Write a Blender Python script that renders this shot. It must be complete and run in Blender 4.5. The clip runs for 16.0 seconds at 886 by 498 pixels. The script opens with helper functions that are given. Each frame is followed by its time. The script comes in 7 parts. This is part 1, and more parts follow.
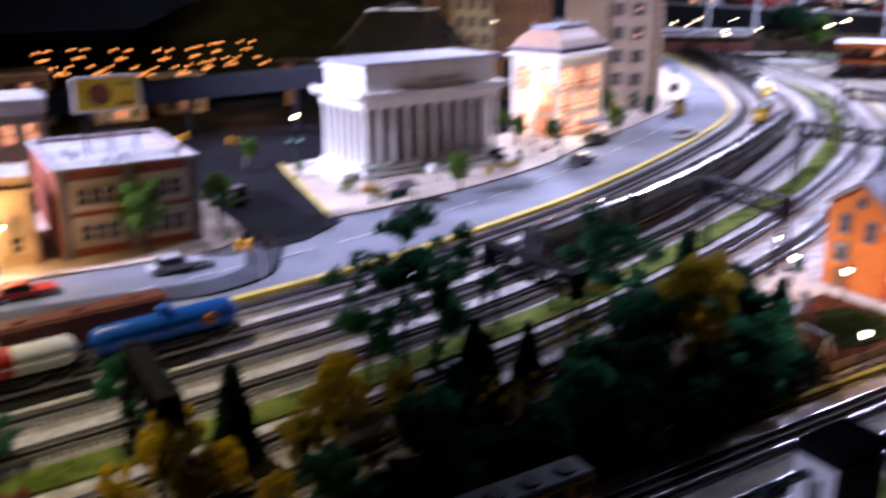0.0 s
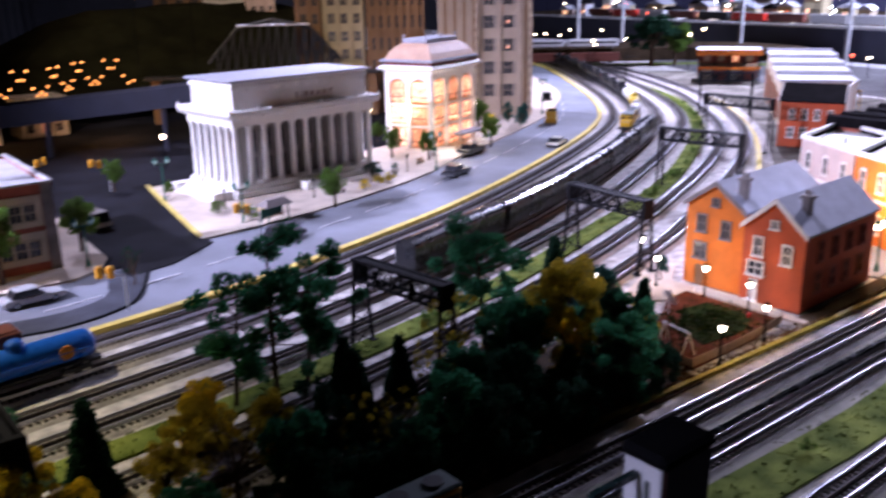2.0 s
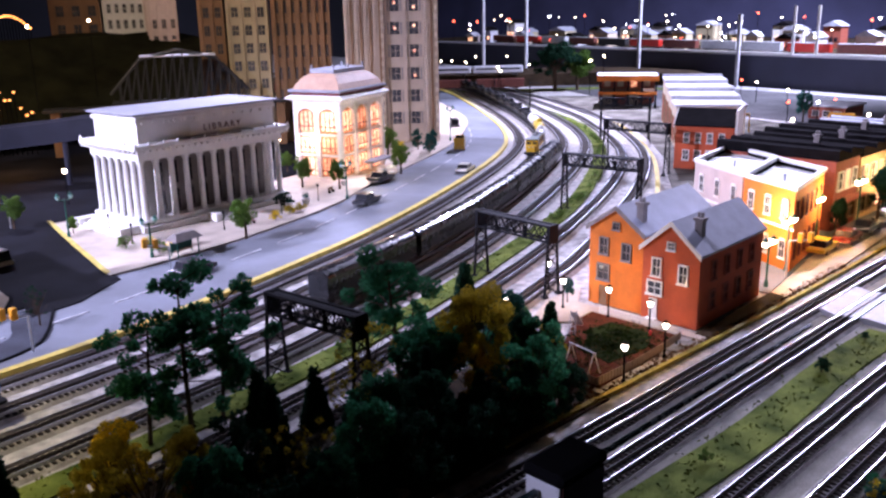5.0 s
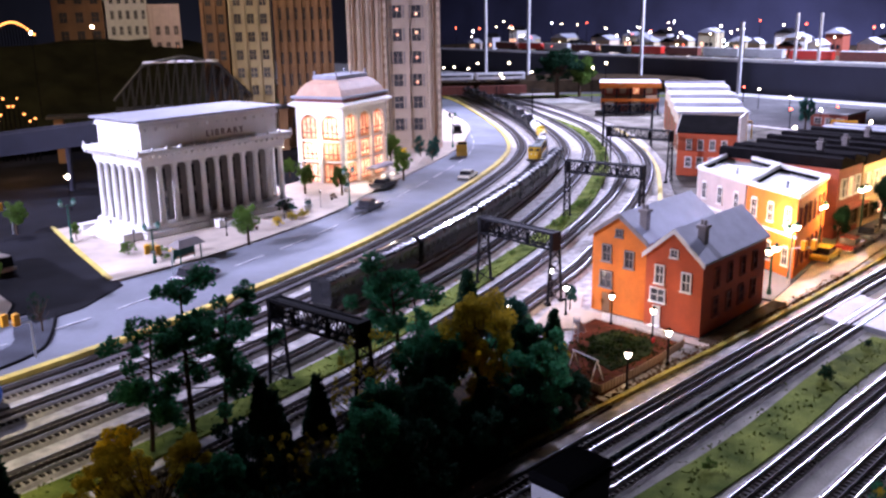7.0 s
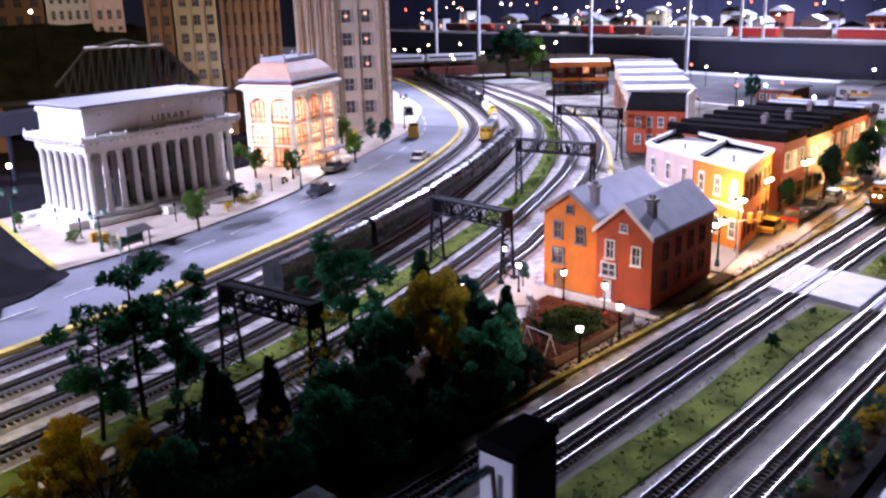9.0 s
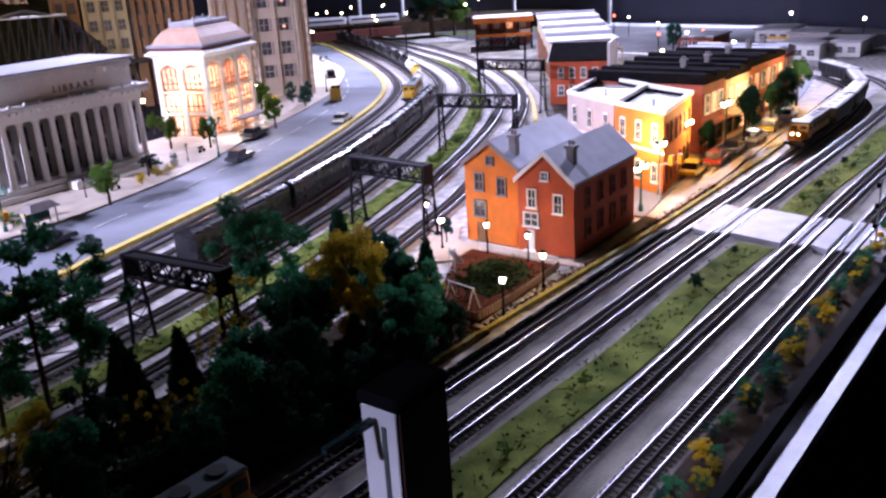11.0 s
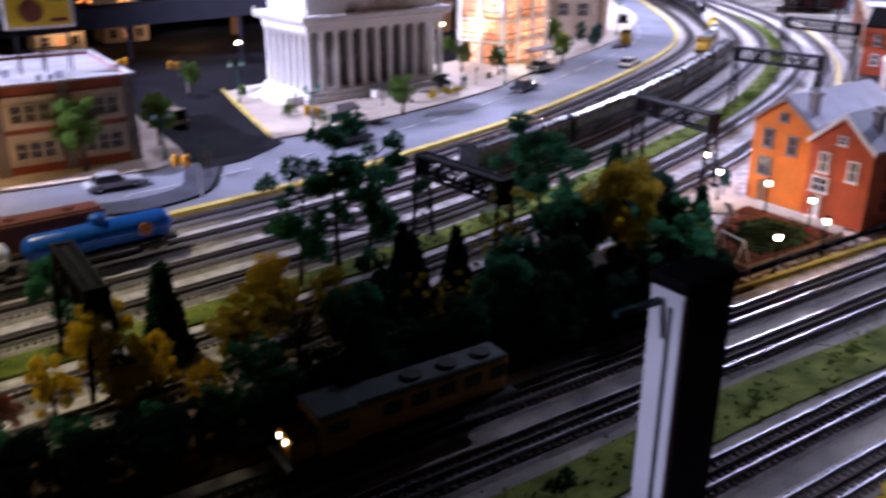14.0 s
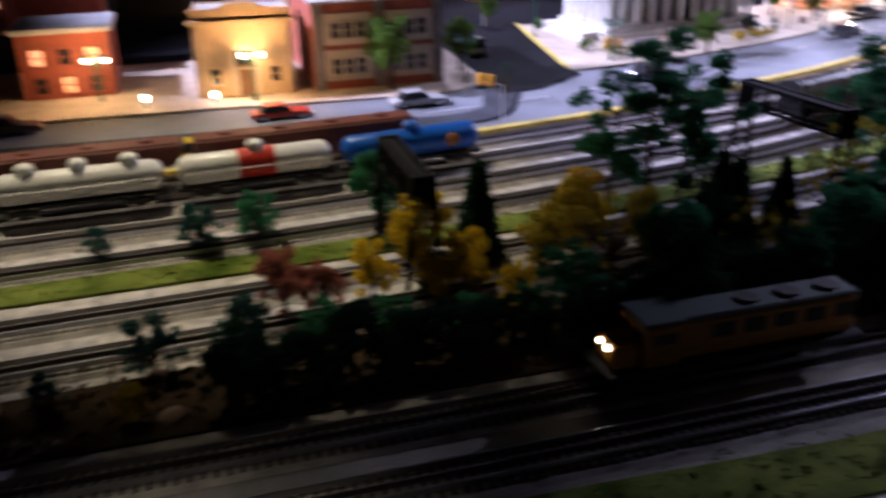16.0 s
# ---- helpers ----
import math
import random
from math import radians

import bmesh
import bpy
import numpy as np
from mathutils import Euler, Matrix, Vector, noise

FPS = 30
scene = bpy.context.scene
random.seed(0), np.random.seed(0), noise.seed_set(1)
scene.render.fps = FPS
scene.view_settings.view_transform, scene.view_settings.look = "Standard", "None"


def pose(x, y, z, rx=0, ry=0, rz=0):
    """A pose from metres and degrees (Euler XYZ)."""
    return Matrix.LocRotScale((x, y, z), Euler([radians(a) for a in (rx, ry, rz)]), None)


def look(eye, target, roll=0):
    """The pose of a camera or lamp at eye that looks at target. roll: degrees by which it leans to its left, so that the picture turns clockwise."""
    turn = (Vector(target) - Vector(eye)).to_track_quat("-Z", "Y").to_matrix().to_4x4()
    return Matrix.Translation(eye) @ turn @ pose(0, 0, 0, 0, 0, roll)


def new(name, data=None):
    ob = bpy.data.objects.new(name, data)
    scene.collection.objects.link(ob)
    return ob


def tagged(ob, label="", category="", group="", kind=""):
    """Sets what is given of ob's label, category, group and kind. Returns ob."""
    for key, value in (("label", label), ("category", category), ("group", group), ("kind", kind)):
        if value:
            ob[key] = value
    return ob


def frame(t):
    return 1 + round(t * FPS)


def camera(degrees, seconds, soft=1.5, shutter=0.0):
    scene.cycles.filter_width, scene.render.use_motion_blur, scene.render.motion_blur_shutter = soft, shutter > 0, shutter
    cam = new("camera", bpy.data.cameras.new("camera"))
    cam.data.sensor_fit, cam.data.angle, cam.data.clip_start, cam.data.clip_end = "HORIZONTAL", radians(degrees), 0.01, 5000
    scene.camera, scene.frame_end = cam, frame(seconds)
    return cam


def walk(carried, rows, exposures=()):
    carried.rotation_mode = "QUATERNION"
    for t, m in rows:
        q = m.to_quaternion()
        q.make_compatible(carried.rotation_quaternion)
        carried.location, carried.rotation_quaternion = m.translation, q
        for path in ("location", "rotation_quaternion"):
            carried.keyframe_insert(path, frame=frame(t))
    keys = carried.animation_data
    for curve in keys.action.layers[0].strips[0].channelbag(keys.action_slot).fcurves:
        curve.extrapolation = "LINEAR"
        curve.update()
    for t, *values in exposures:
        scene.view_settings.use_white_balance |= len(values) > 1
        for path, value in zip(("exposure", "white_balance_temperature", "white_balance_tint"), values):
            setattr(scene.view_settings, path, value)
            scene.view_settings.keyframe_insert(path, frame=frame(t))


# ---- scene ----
cam = camera(54.24, 16.0, soft=2.5, shutter=1.0)
ROWS = [
    (0.0, 0.0199, 0.0022, 0.6265, -30.9452, -17.9244, 0.5597),
    (0.5, 0.0156, 0.0194, 0.605, -25.4413, -20.2607, 1.797),
    (1.0, 0.0335, 0.0054, 0.6156, -30.4743, -20.1861, 1.6833),
    (1.5, 0.0481, 0.0004, 0.62, -35.0023, -19.0977, 1.6481),
    (2.0, 0.0583, -0.011, 0.6252, -38.6254, -17.1641, 1.0214),
    (2.5, 0.0608, -0.0149, 0.6287, -41.1995, -17.2167, 0.8901),
    (3.0, 0.0423, -0.0298, 0.643, -41.9097, -17.2074, 1.2003),
    (3.5, 0.0478, -0.028, 0.6402, -42.8571, -17.1015, 1.1015),
    (4.0, 0.0447, -0.0379, 0.6436, -43.6853, -16.4813, 1.2246),
    (6.5, 0.0418, -0.037, 0.6454, -44.9582, -15.2854, 0.8064),
    (7.0, 0.0417, -0.0354, 0.6457, -44.4199, -15.2795, 0.9741),
    (7.5, 0.0444, -0.0254, 0.6438, -44.3121, -15.6293, 0.9285),
    (8.0, 0.0455, -0.0094, 0.6425, -44.4732, -15.9197, 0.4132),
    (8.5, 0.0517, -0.0177, 0.6424, -46.5151, -16.7532, 0.9353),
    (9.0, 0.0465, -0.0417, 0.6374, -47.5935, -16.4465, 1.5106),
    (9.5, 0.0755, -0.0535, 0.6277, -47.8947, -17.6728, 3.1791),
    (10.0, 0.102, -0.0454, 0.6117, -50.6229, -19.3212, 3.9022),
    (12.5, 0.0961, -0.0493, 0.6022, -53.4886, -18.2552, 2.563),
    (13.0, 0.0548, -0.0599, 0.6031, -48.1948, -18.9528, 1.9687),
    (13.5, 0.0473, -0.0552, 0.5894, -40.7237, -20.6558, 0.7271),
    (14.0, 0.0321, -0.0657, 0.5815, -33.5879, -21.673, -0.0808),
    (14.5, 0.0133, -0.0389, 0.5788, -30.7444, -22.8838, -1.3732),
    (15.0, -0.0076, -0.0113, 0.5602, -26.6659, -24.4042, -0.4858),
    (15.5, -0.0169, 0.0103, 0.5379, -22.979, -25.8399, 0.0962),
    (16.0, -0.0401, -0.0078, 0.5014, -16.3337, -24.0363, 0.9029),
]
walk(cam, [(t, pose(x, y, z, 90 + pitch, roll, yaw)) for t, x, y, z, yaw, pitch, roll in ROWS], exposures=((0.0, 0.36), (2.0, 0.38), (10.0, 0.42), (12.5, 0.4), (14.0, 0.2), (15.0, 0.28), (16.0, 0.38)))

# ---- light: a dim club room with cold ceiling spots over the model street and tracks, plus added fill spots ----
world = bpy.data.worlds.new("room_air")
scene.world = world
world.use_nodes = True
world.node_tree.nodes["Background"].inputs["Color"].default_value = (0.4, 0.42, 0.6, 1)
world.node_tree.nodes["Background"].inputs["Strength"].default_value = 0.007


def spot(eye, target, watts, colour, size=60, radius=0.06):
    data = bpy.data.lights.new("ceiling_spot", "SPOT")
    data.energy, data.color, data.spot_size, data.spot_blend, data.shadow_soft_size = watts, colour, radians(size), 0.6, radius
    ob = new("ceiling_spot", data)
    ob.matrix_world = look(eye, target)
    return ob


COLD = (0.84, 0.83, 1.28)
spot((-1.5, 2.7, 1.65), (1.5, 2.3, 0.05), 640, COLD, 50)
spot((0.9, 4.6, 2.4), (1.8, 2.1, 0), 380, COLD, 48)
spot((2.6, 5.2, 2.4), (3.0, 2.6, 0), 660, COLD, 60)
spot((5.6, 3.6, 2.4), (3.7, 2.9, 0), 820, COLD, 66)
spot((6.4, 1.95, 2.4), (2.9, 0.55, 0), 980, COLD, 31)
spot((-0.5, 2.1, 2.5), (0.02, 1.36, 0), 200, (1.0, 0.86, 0.62), 26)
spot((7.2, 1.9, 2.5), (7.2, 3.6, 0.2), 1250, (0.78, 0.82, 1.25), 110)
# Fill spot added to lift the ballast of the near left tracks.
spot((-0.15, 0.2, 2.5), (-0.13, 0.38, 0), 58, (1.0, 0.88, 0.72), 14)
spot((1.3, 2.1, 2.6), (1.76, 0.95, 0.18), 190, COLD, 15)
# Warm fill added for the towers and bridge at the back left.
spot((0.0, 2.6, 2.5), (1.9, 3.9, 0.5), 190, (1.0, 0.78, 0.6), 42)
# Narrow beam added only to brighten the pale side of the barrier post.
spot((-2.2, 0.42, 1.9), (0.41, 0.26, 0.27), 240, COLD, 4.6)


def bulb(x, y, z, watts, colour=(1.0, 0.62, 0.3), radius=0.008):
    data = bpy.data.lights.new("bulb_light", "POINT")
    data.energy, data.color, data.shadow_soft_size = watts, colour, radius
    ob = new("bulb_light", data)
    ob.location = (x, y, z)
    return ob


# ---- materials ----
def mat(name, colour, rough=0.8, metal=0.0, vary=0.25, scale=60.0, bump=0.15, fine=500.0, tint=None, emit=0.0, spec=0.4, each=0.0, coat=0.0):
    """A painted or natural surface: two scales of noise on the colour, fine relief, optional variation piece by piece."""
    m = bpy.data.materials.new(name)
    m.use_nodes = True
    nt = m.node_tree
    b = nt.nodes["Principled BSDF"]
    link = nt.links.new
    tc = nt.nodes.new("ShaderNodeTexCoord")

    def noise_at(s, detail=4.0):
        n = nt.nodes.new("ShaderNodeTexNoise")
        n.inputs["Scale"].default_value, n.inputs["Detail"].default_value = s, detail
        link(tc.outputs["Object"], n.inputs["Vector"])
        return n

    big, small = noise_at(scale), noise_at(fine, 2.0)
    dark = [c * (1 - vary) for c in colour]
    light = [min(1.0, c * (1 + vary)) for c in (tint or colour)]
    ramp = nt.nodes.new("ShaderNodeValToRGB")
    ramp.color_ramp.elements[0].color, ramp.color_ramp.elements[1].color = (*dark, 1), (*light, 1)
    ramp.color_ramp.elements[0].position, ramp.color_ramp.elements[1].position = 0.3, 0.7
    link(big.outputs["Fac"], ramp.inputs["Fac"])
    hue = nt.nodes.new("ShaderNodeHueSaturation")
    mul = nt.nodes.new("ShaderNodeMapRange")
    mul.inputs["To Min"].default_value, mul.inputs["To Max"].default_value = 1 - vary, 1 + vary
    link(small.outputs["Fac"], mul.inputs["Value"])
    if each:
        info, geo = nt.nodes.new("ShaderNodeObjectInfo"), nt.nodes.new("ShaderNodeNewGeometry")
        add = nt.nodes.new("ShaderNodeMath")
        add.operation = "ADD"
        link(info.outputs["Random"], add.inputs[0]), link(geo.outputs["Random Per Island"], add.inputs[1])
        rng = nt.nodes.new("ShaderNodeMapRange")
        rng.inputs["From Max"].default_value = 2.0
        rng.inputs["To Min"].default_value, rng.inputs["To Max"].default_value = 1 - each, 1 + each
        link(add.outputs[0], rng.inputs["Value"])
        both = nt.nodes.new("ShaderNodeMath")
        both.operation = "MULTIPLY"
        link(mul.outputs[0], both.inputs[0]), link(rng.outputs[0], both.inputs[1])
        link(both.outputs[0], hue.inputs["Value"])
    else:
        link(mul.outputs[0], hue.inputs["Value"])
    link(ramp.outputs["Color"], hue.inputs["Color"])
    link(hue.outputs["Color"], b.inputs["Base Color"])
    b.inputs["Metallic"].default_value, b.inputs["Specular IOR Level"].default_value = metal, spec
    b.inputs["Coat Weight"].default_value = coat
    rr = nt.nodes.new("ShaderNodeMapRange")
    rr.inputs["To Min"].default_value, rr.inputs["To Max"].default_value = max(0.02, rough - 0.12), min(1.0, rough + 0.12)
    link(big.outputs["Fac"], rr.inputs["Value"]), link(rr.outputs[0], b.inputs["Roughness"])
    if bump:
        bp = nt.nodes.new("ShaderNodeBump")
        bp.inputs["Strength"].default_value, bp.inputs["Distance"].default_value = bump, 0.002
        link(small.outputs["Fac"], bp.inputs["Height"]), link(bp.outputs["Normal"], b.inputs["Normal"])
    if emit:
        b.inputs["Emission Strength"].default_value = emit
        link(hue.outputs["Color"], b.inputs["Emission Color"])
    return m


def glow(name, colour, strength, dim=None):
    m = bpy.data.materials.new(name)
    m.use_nodes = True
    b = m.node_tree.nodes["Principled BSDF"]
    b.inputs["Base Color"].default_value = (*colour, 1)
    b.inputs["Emission Color"].default_value = (*colour, 1)
    b.inputs["Emission Strength"].default_value = strength
    if dim:
        nt = m.node_tree
        tex, ramp, xyz = nt.nodes.new("ShaderNodeTexNoise"), nt.nodes.new("ShaderNodeValToRGB"), nt.nodes.new("ShaderNodeTexCoord")
        tex.inputs["Scale"].default_value, tex.inputs["Detail"].default_value = 55, 3
        ramp.color_ramp.elements[0].position, ramp.color_ramp.elements[0].color = 0.38, (*dim, 1)
        ramp.color_ramp.elements[1].position, ramp.color_ramp.elements[1].color = 0.62, (*colour, 1)
        nt.links.new(xyz.outputs["Object"], tex.inputs["Vector"])
        nt.links.new(tex.outputs["Fac"], ramp.inputs["Fac"])
        nt.links.new(ramp.outputs["Color"], b.inputs["Emission Color"])
    return m


def glass(name, colour=(0.9, 0.95, 0.93), rough=0.02):
    m = bpy.data.materials.new(name)
    m.use_nodes = True
    b = m.node_tree.nodes["Principled BSDF"]
    b.inputs["Base Color"].default_value = (*colour, 1)
    b.inputs["Transmission Weight"].default_value, b.inputs["Roughness"].default_value, b.inputs["IOR"].default_value = 1.0, rough, 1.2
    return m


GRAVEL = mat("grey_ballast", (0.41, 0.385, 0.365), 0.95, vary=0.35, scale=40, bump=0.8, fine=420, tint=(0.47, 0.44, 0.42), spec=0.1)
BED = mat("track_ballast", (0.4, 0.37, 0.34), 0.95, vary=0.35, scale=30, bump=0.7, fine=500)
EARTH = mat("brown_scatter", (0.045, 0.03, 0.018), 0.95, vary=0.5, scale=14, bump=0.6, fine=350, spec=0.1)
ASPHALT = mat("grey_road_paint", (0.155, 0.165, 0.195), 0.75, vary=0.26, scale=6, bump=0.15, fine=600)
TAR = mat("dark_asphalt", (0.01, 0.01, 0.013), 0.9, vary=0.5, scale=7, bump=0.2, fine=500, spec=0.05)
PAVE = mat("tan_concrete", (0.5, 0.42, 0.34), 0.85, vary=0.15, scale=20, bump=0.15)
YELLOW = mat("yellow_line_paint", (0.56, 0.43, 0.09), 0.7, vary=0.25, scale=40)
WHITE_LINE = mat("white_line_paint", (0.42, 0.42, 0.45), 0.7, vary=0.35, scale=40)
GRASS = mat("green_scatter", (0.075, 0.13, 0.012), 0.95, vary=0.55, scale=16, bump=0.8, fine=450, tint=(0.13, 0.155, 0.035), spec=0.05)
RAIL = mat("steel_rail", (0.4, 0.4, 0.44), 0.36, 1.0, vary=0.12, scale=30, bump=0.02)
TIE = mat("dark_tie", (0.075, 0.06, 0.052), 0.85, vary=0.3, scale=90, each=0.3)
BLACK = mat("black_paint", (0.004, 0.004, 0.005), 0.85, vary=0.2, scale=40, bump=0.05, spec=0.04)
STEEL_BLACK = mat("black_steel_paint", (0.008, 0.008, 0.011), 0.75, vary=0.3, scale=60, bump=0.1, spec=0.15)
STONE = mat("white_stone_plastic", (0.82, 0.8, 0.76), 0.6, vary=0.07, scale=18, bump=0.06)
STONE_ROOF = mat("pale_grey_roof", (0.3, 0.3, 0.34), 0.75, vary=0.12, scale=16, bump=0.1)
DARK_GLASS = mat("dark_window", (0.02, 0.02, 0.025), 0.15, vary=0.3, scale=50, bump=0)


# ---- mesh tools ----
def box(bm, x0, y0, z0, x1, y1, z1, m=None):
    v = [bm.verts.new(p) for p in ((x0, y0, z0), (x1, y0, z0), (x1, y1, z0), (x0, y1, z0), (x0, y0, z1), (x1, y0, z1), (x1, y1, z1), (x0, y1, z1))]
    if m is not None:
        for q in v:
            q.co = m @ q.co
    for f in ((3, 2, 1, 0), (4, 5, 6, 7), (0, 1, 5, 4), (1, 2, 6, 5), (2, 3, 7, 6), (3, 0, 4, 7)):
        bm.faces.new([v[k] for k in f])
    return bm


def cyl(bm, a, b, r0, r1=None, n=10):
    a, b = Vector(a), Vector(b)
    r1 = r0 if r1 is None else r1
    q = (b - a).to_track_quat("Z", "Y")
    rings = []
    for c, r in ((a, r0), (b, r1)):
        rings.append([bm.verts.new(c + q @ Vector((r * math.cos(2 * math.pi * k / n), r * math.sin(2 * math.pi * k / n), 0))) for k in range(n)])
    for k in range(n):
        bm.faces.new((rings[0][k], rings[0][(k + 1) % n], rings[1][(k + 1) % n], rings[1][k]))
    bm.faces.new(rings[0][::-1]), bm.faces.new(rings[1])
    return bm


def lathe(bm, profile, n=14, at=(0, 0, 0)):
    """Rings of (radius, height) round the z axis at a place."""
    rings = [[bm.verts.new((at[0] + r * math.cos(2 * math.pi * k / n), at[1] + r * math.sin(2 * math.pi * k / n), at[2] + z)) for k in range(n)] for r, z in profile]
    for lo, hi in zip(rings, rings[1:]):
        for k in range(n):
            bm.faces.new((lo[k], lo[(k + 1) % n], hi[(k + 1) % n], hi[k]))
    bm.faces.new(rings[0][::-1]), bm.faces.new(rings[-1])
    return bm


def prism(bm, outline, axis, lo, hi):
    """A flat outline of (p, q) pushed along an axis from lo to hi: x takes (y, z), y takes (x, z), z takes (x, y)."""
    def at(p, q, d):
        return {"x": (d, p, q), "y": (p, d, q), "z": (p, q, d)}[axis]
    a, b = [bm.verts.new(at(p, q, lo)) for p, q in outline], [bm.verts.new(at(p, q, hi)) for p, q in outline]
    n = len(a)
    bm.faces.new(a), bm.faces.new(b[::-1])
    for k in range(n):
        bm.faces.new((a[k], b[k], b[(k + 1) % n], a[(k + 1) % n]))
    return bm


def mesh_of(name, bm, material, smooth=False):
    bmesh.ops.recalc_face_normals(bm, faces=bm.faces)
    me = bpy.data.meshes.new(name)
    bm.to_mesh(me)
    bm.free()
    me.materials.append(material)
    if smooth:
        for p in me.polygons:
            p.use_smooth = True
    return me


def part(name, bm, material, parent=None, label="", smooth=False):
    ob = new(name, mesh_of(name, bm, material, smooth))
    ob.parent = parent
    if label:
        tagged(ob, label)
    return ob


def thing(name, m, label, category, group=""):
    ob = new(name)
    ob.empty_display_size = 0.02
    ob.matrix_world = m
    return tagged(ob, label, category, group)


def bm_():
    return bmesh.new()


def soften(bm, width, segments=1):
    bmesh.ops.bevel(bm, geom=list(bm.edges), offset=width, segments=segments, affect="EDGES")
    return bm


# ---- lines of the plan ----
CENTRE, RADIUS = Vector((-1.94, 9.83)), 8.587


def arc(offset, a0, a1, n=80):
    """Points of the circle that the street and its tracks follow; the angle is the heading along it."""
    return [Vector((CENTRE.x + (RADIUS + offset) * math.sin(radians(a)), CENTRE.y - (RADIUS + offset) * math.cos(radians(a)))) for a in np.linspace(a0, a1, n)]


def spline(points, step=0.08):
    """A smooth line through a few points of the plan."""
    p = [Vector(q) for q in points]
    p = [p[0] * 2 - p[1]] + p + [p[-1] * 2 - p[-2]]
    out = []
    for a, b, c, d in zip(p, p[1:], p[2:], p[3:]):
        n = max(2, int((c - b).length / step))
        for k in range(n):
            t = k / n
            out.append(0.5 * ((2 * b) + (c - a) * t + (2 * a - 5 * b + 4 * c - d) * t * t + (3 * b - a - 3 * c + d) * t ** 3))
    return out + [p[-2]]


def normals(line):
    out = []
    for k in range(len(line)):
        d = (line[min(k + 1, len(line) - 1)] - line[max(k - 1, 0)]).normalized()
        out.append(Vector((-d.y, d.x)))
    return out


def ribbon(bm, line, lo, hi, z0, z1):
    """A strip along a line from the side offset lo to hi, with thickness."""
    ns = normals(line)
    rows = [[bm.verts.new((*(p + n * o), z)) for o, z in ((lo, z0), (lo, z1), (hi, z1), (hi, z0))] for p, n in zip(line, ns)]
    for a, b in zip(rows, rows[1:]):
        for k in range(4):
            bm.faces.new((a[k], a[(k + 1) % 4], b[(k + 1) % 4], b[k]))
    bm.faces.new(rows[0]), bm.faces.new(rows[-1][::-1])
    return bm


def between(bm, one, two, z0, z1):
    """A slab between two lines with as many points."""
    rows = [[bm.verts.new((*p, z)) for p, z in ((a, z0), (a, z1), (b, z1), (b, z0))] for a, b in zip(one, two)]
    for a, b in zip(rows, rows[1:]):
        for k in range(4):
            bm.faces.new((a[k], a[(k + 1) % 4], b[(k + 1) % 4], b[k]))
    bm.faces.new(rows[0]), bm.faces.new(rows[-1][::-1])
    return bm


def along(line, s):
    """The place and heading (degrees) at a length s along a line."""
    for a, b in zip(line, line[1:]):
        d = (b - a).length
        if s <= d:
            return a + (b - a) * (s / d), math.degrees(math.atan2(b.y - a.y, b.x - a.x))
        s -= d
    return line[-1], math.degrees(math.atan2(line[-1].y - line[-2].y, line[-1].x - line[-2].x))


def length(line):
    return sum((b - a).length for a, b in zip(line, line[1:]))


# ---- the setting ----
def setting(name, bm, material, label, category):
    return tagged(part(name, bm, material), label, category, kind="structure")


deck_edge = [(-4, 0.285), (0.64, 0.285), (0.76, 0.253), (5.7, 0.253), (6.2, 0.9), (6.3, 1.75), (6.46, 2.84), (6.8, 4.85), (7.4, 8.4), (7.6, 11), (-4, 11)]
setting("ground", prism(bm_(), deck_edge, "z", -0.03, 0.0), GRAVEL, "pale grey ballast covering the model railway table", "ground")
setting("floor", box(bm_(), -5, -3, -1.0, 10, 12, -0.95), mat("dark_carpet", (0.02, 0.02, 0.024), 0.95), "dark floor of the exhibition room", "floor")
ROOM = mat("dark_wall_paint", (0.02, 0.02, 0.026), 0.9, vary=0.2, scale=2)
setting("ceiling", box(bm_(), -5, -3, 2.8, 10, 12, 2.85), ROOM, "dark ceiling of the exhibition room", "ceiling")
setting("wall_north", box(bm_(), -5, 11.9, -0.95, 10, 12, 2.8), ROOM, "dark painted room wall", "wall")
setting("wall_south", box(bm_(), -5, -3, -0.95, 10, -2.9, 2.8), ROOM, "dark painted room wall", "wall")
setting("wall_west", box(bm_(), -5, -2.9, -0.95, -4.9, 11.9, 2.8), ROOM, "dark painted room wall", "wall")
# East wall colour is bluer and lighter to carry the violet glow behind the houses.
setting("wall_east", box(bm_(), 9.9, -2.9, -0.95, 10, 11.9, 2.8), mat("blue_glow_wall", (0.05, 0.05, 0.1), 0.9, vary=0.3, scale=1.5), "dark painted room wall", "wall")

KERB = spline([(-3.0, 1.44), (-1.6, 1.48), (-0.38, 1.525), (0.07, 1.548), (0.5, 1.595), (0.87, 1.66), (1.32, 1.79), (1.6, 1.885), (2.01, 2.06), (2.5, 2.3), (2.92, 2.54), (3.24, 2.78), (3.59, 3.14), (4.0, 3.65), (4.51, 4.34), (4.78, 4.75), (5.3, 5.7), (5.7, 6.6)])
WALK_EDGE = spline([(0.89, 2.03), (1.22, 2.07), (1.73, 2.23), (2.0, 2.38), (2.52, 2.64), (2.93, 2.86), (3.3, 3.13), (3.73, 3.54), (4.3, 4.4), (4.7, 5.2)])
LEFT_EDGE = spline([(-2.4, 1.99), (-1.0, 1.97), (-0.11, 1.95), (0.21, 1.93), (0.5, 1.915), (0.6, 1.94), (0.65, 2.03)])


def resample(line, n):
    total = length(line)
    return [along(line, total * k / (n - 1))[0] for k in range(n)]


def shifted(line, o):
    return [p + n * o for p, n in zip(line, normals(line))]


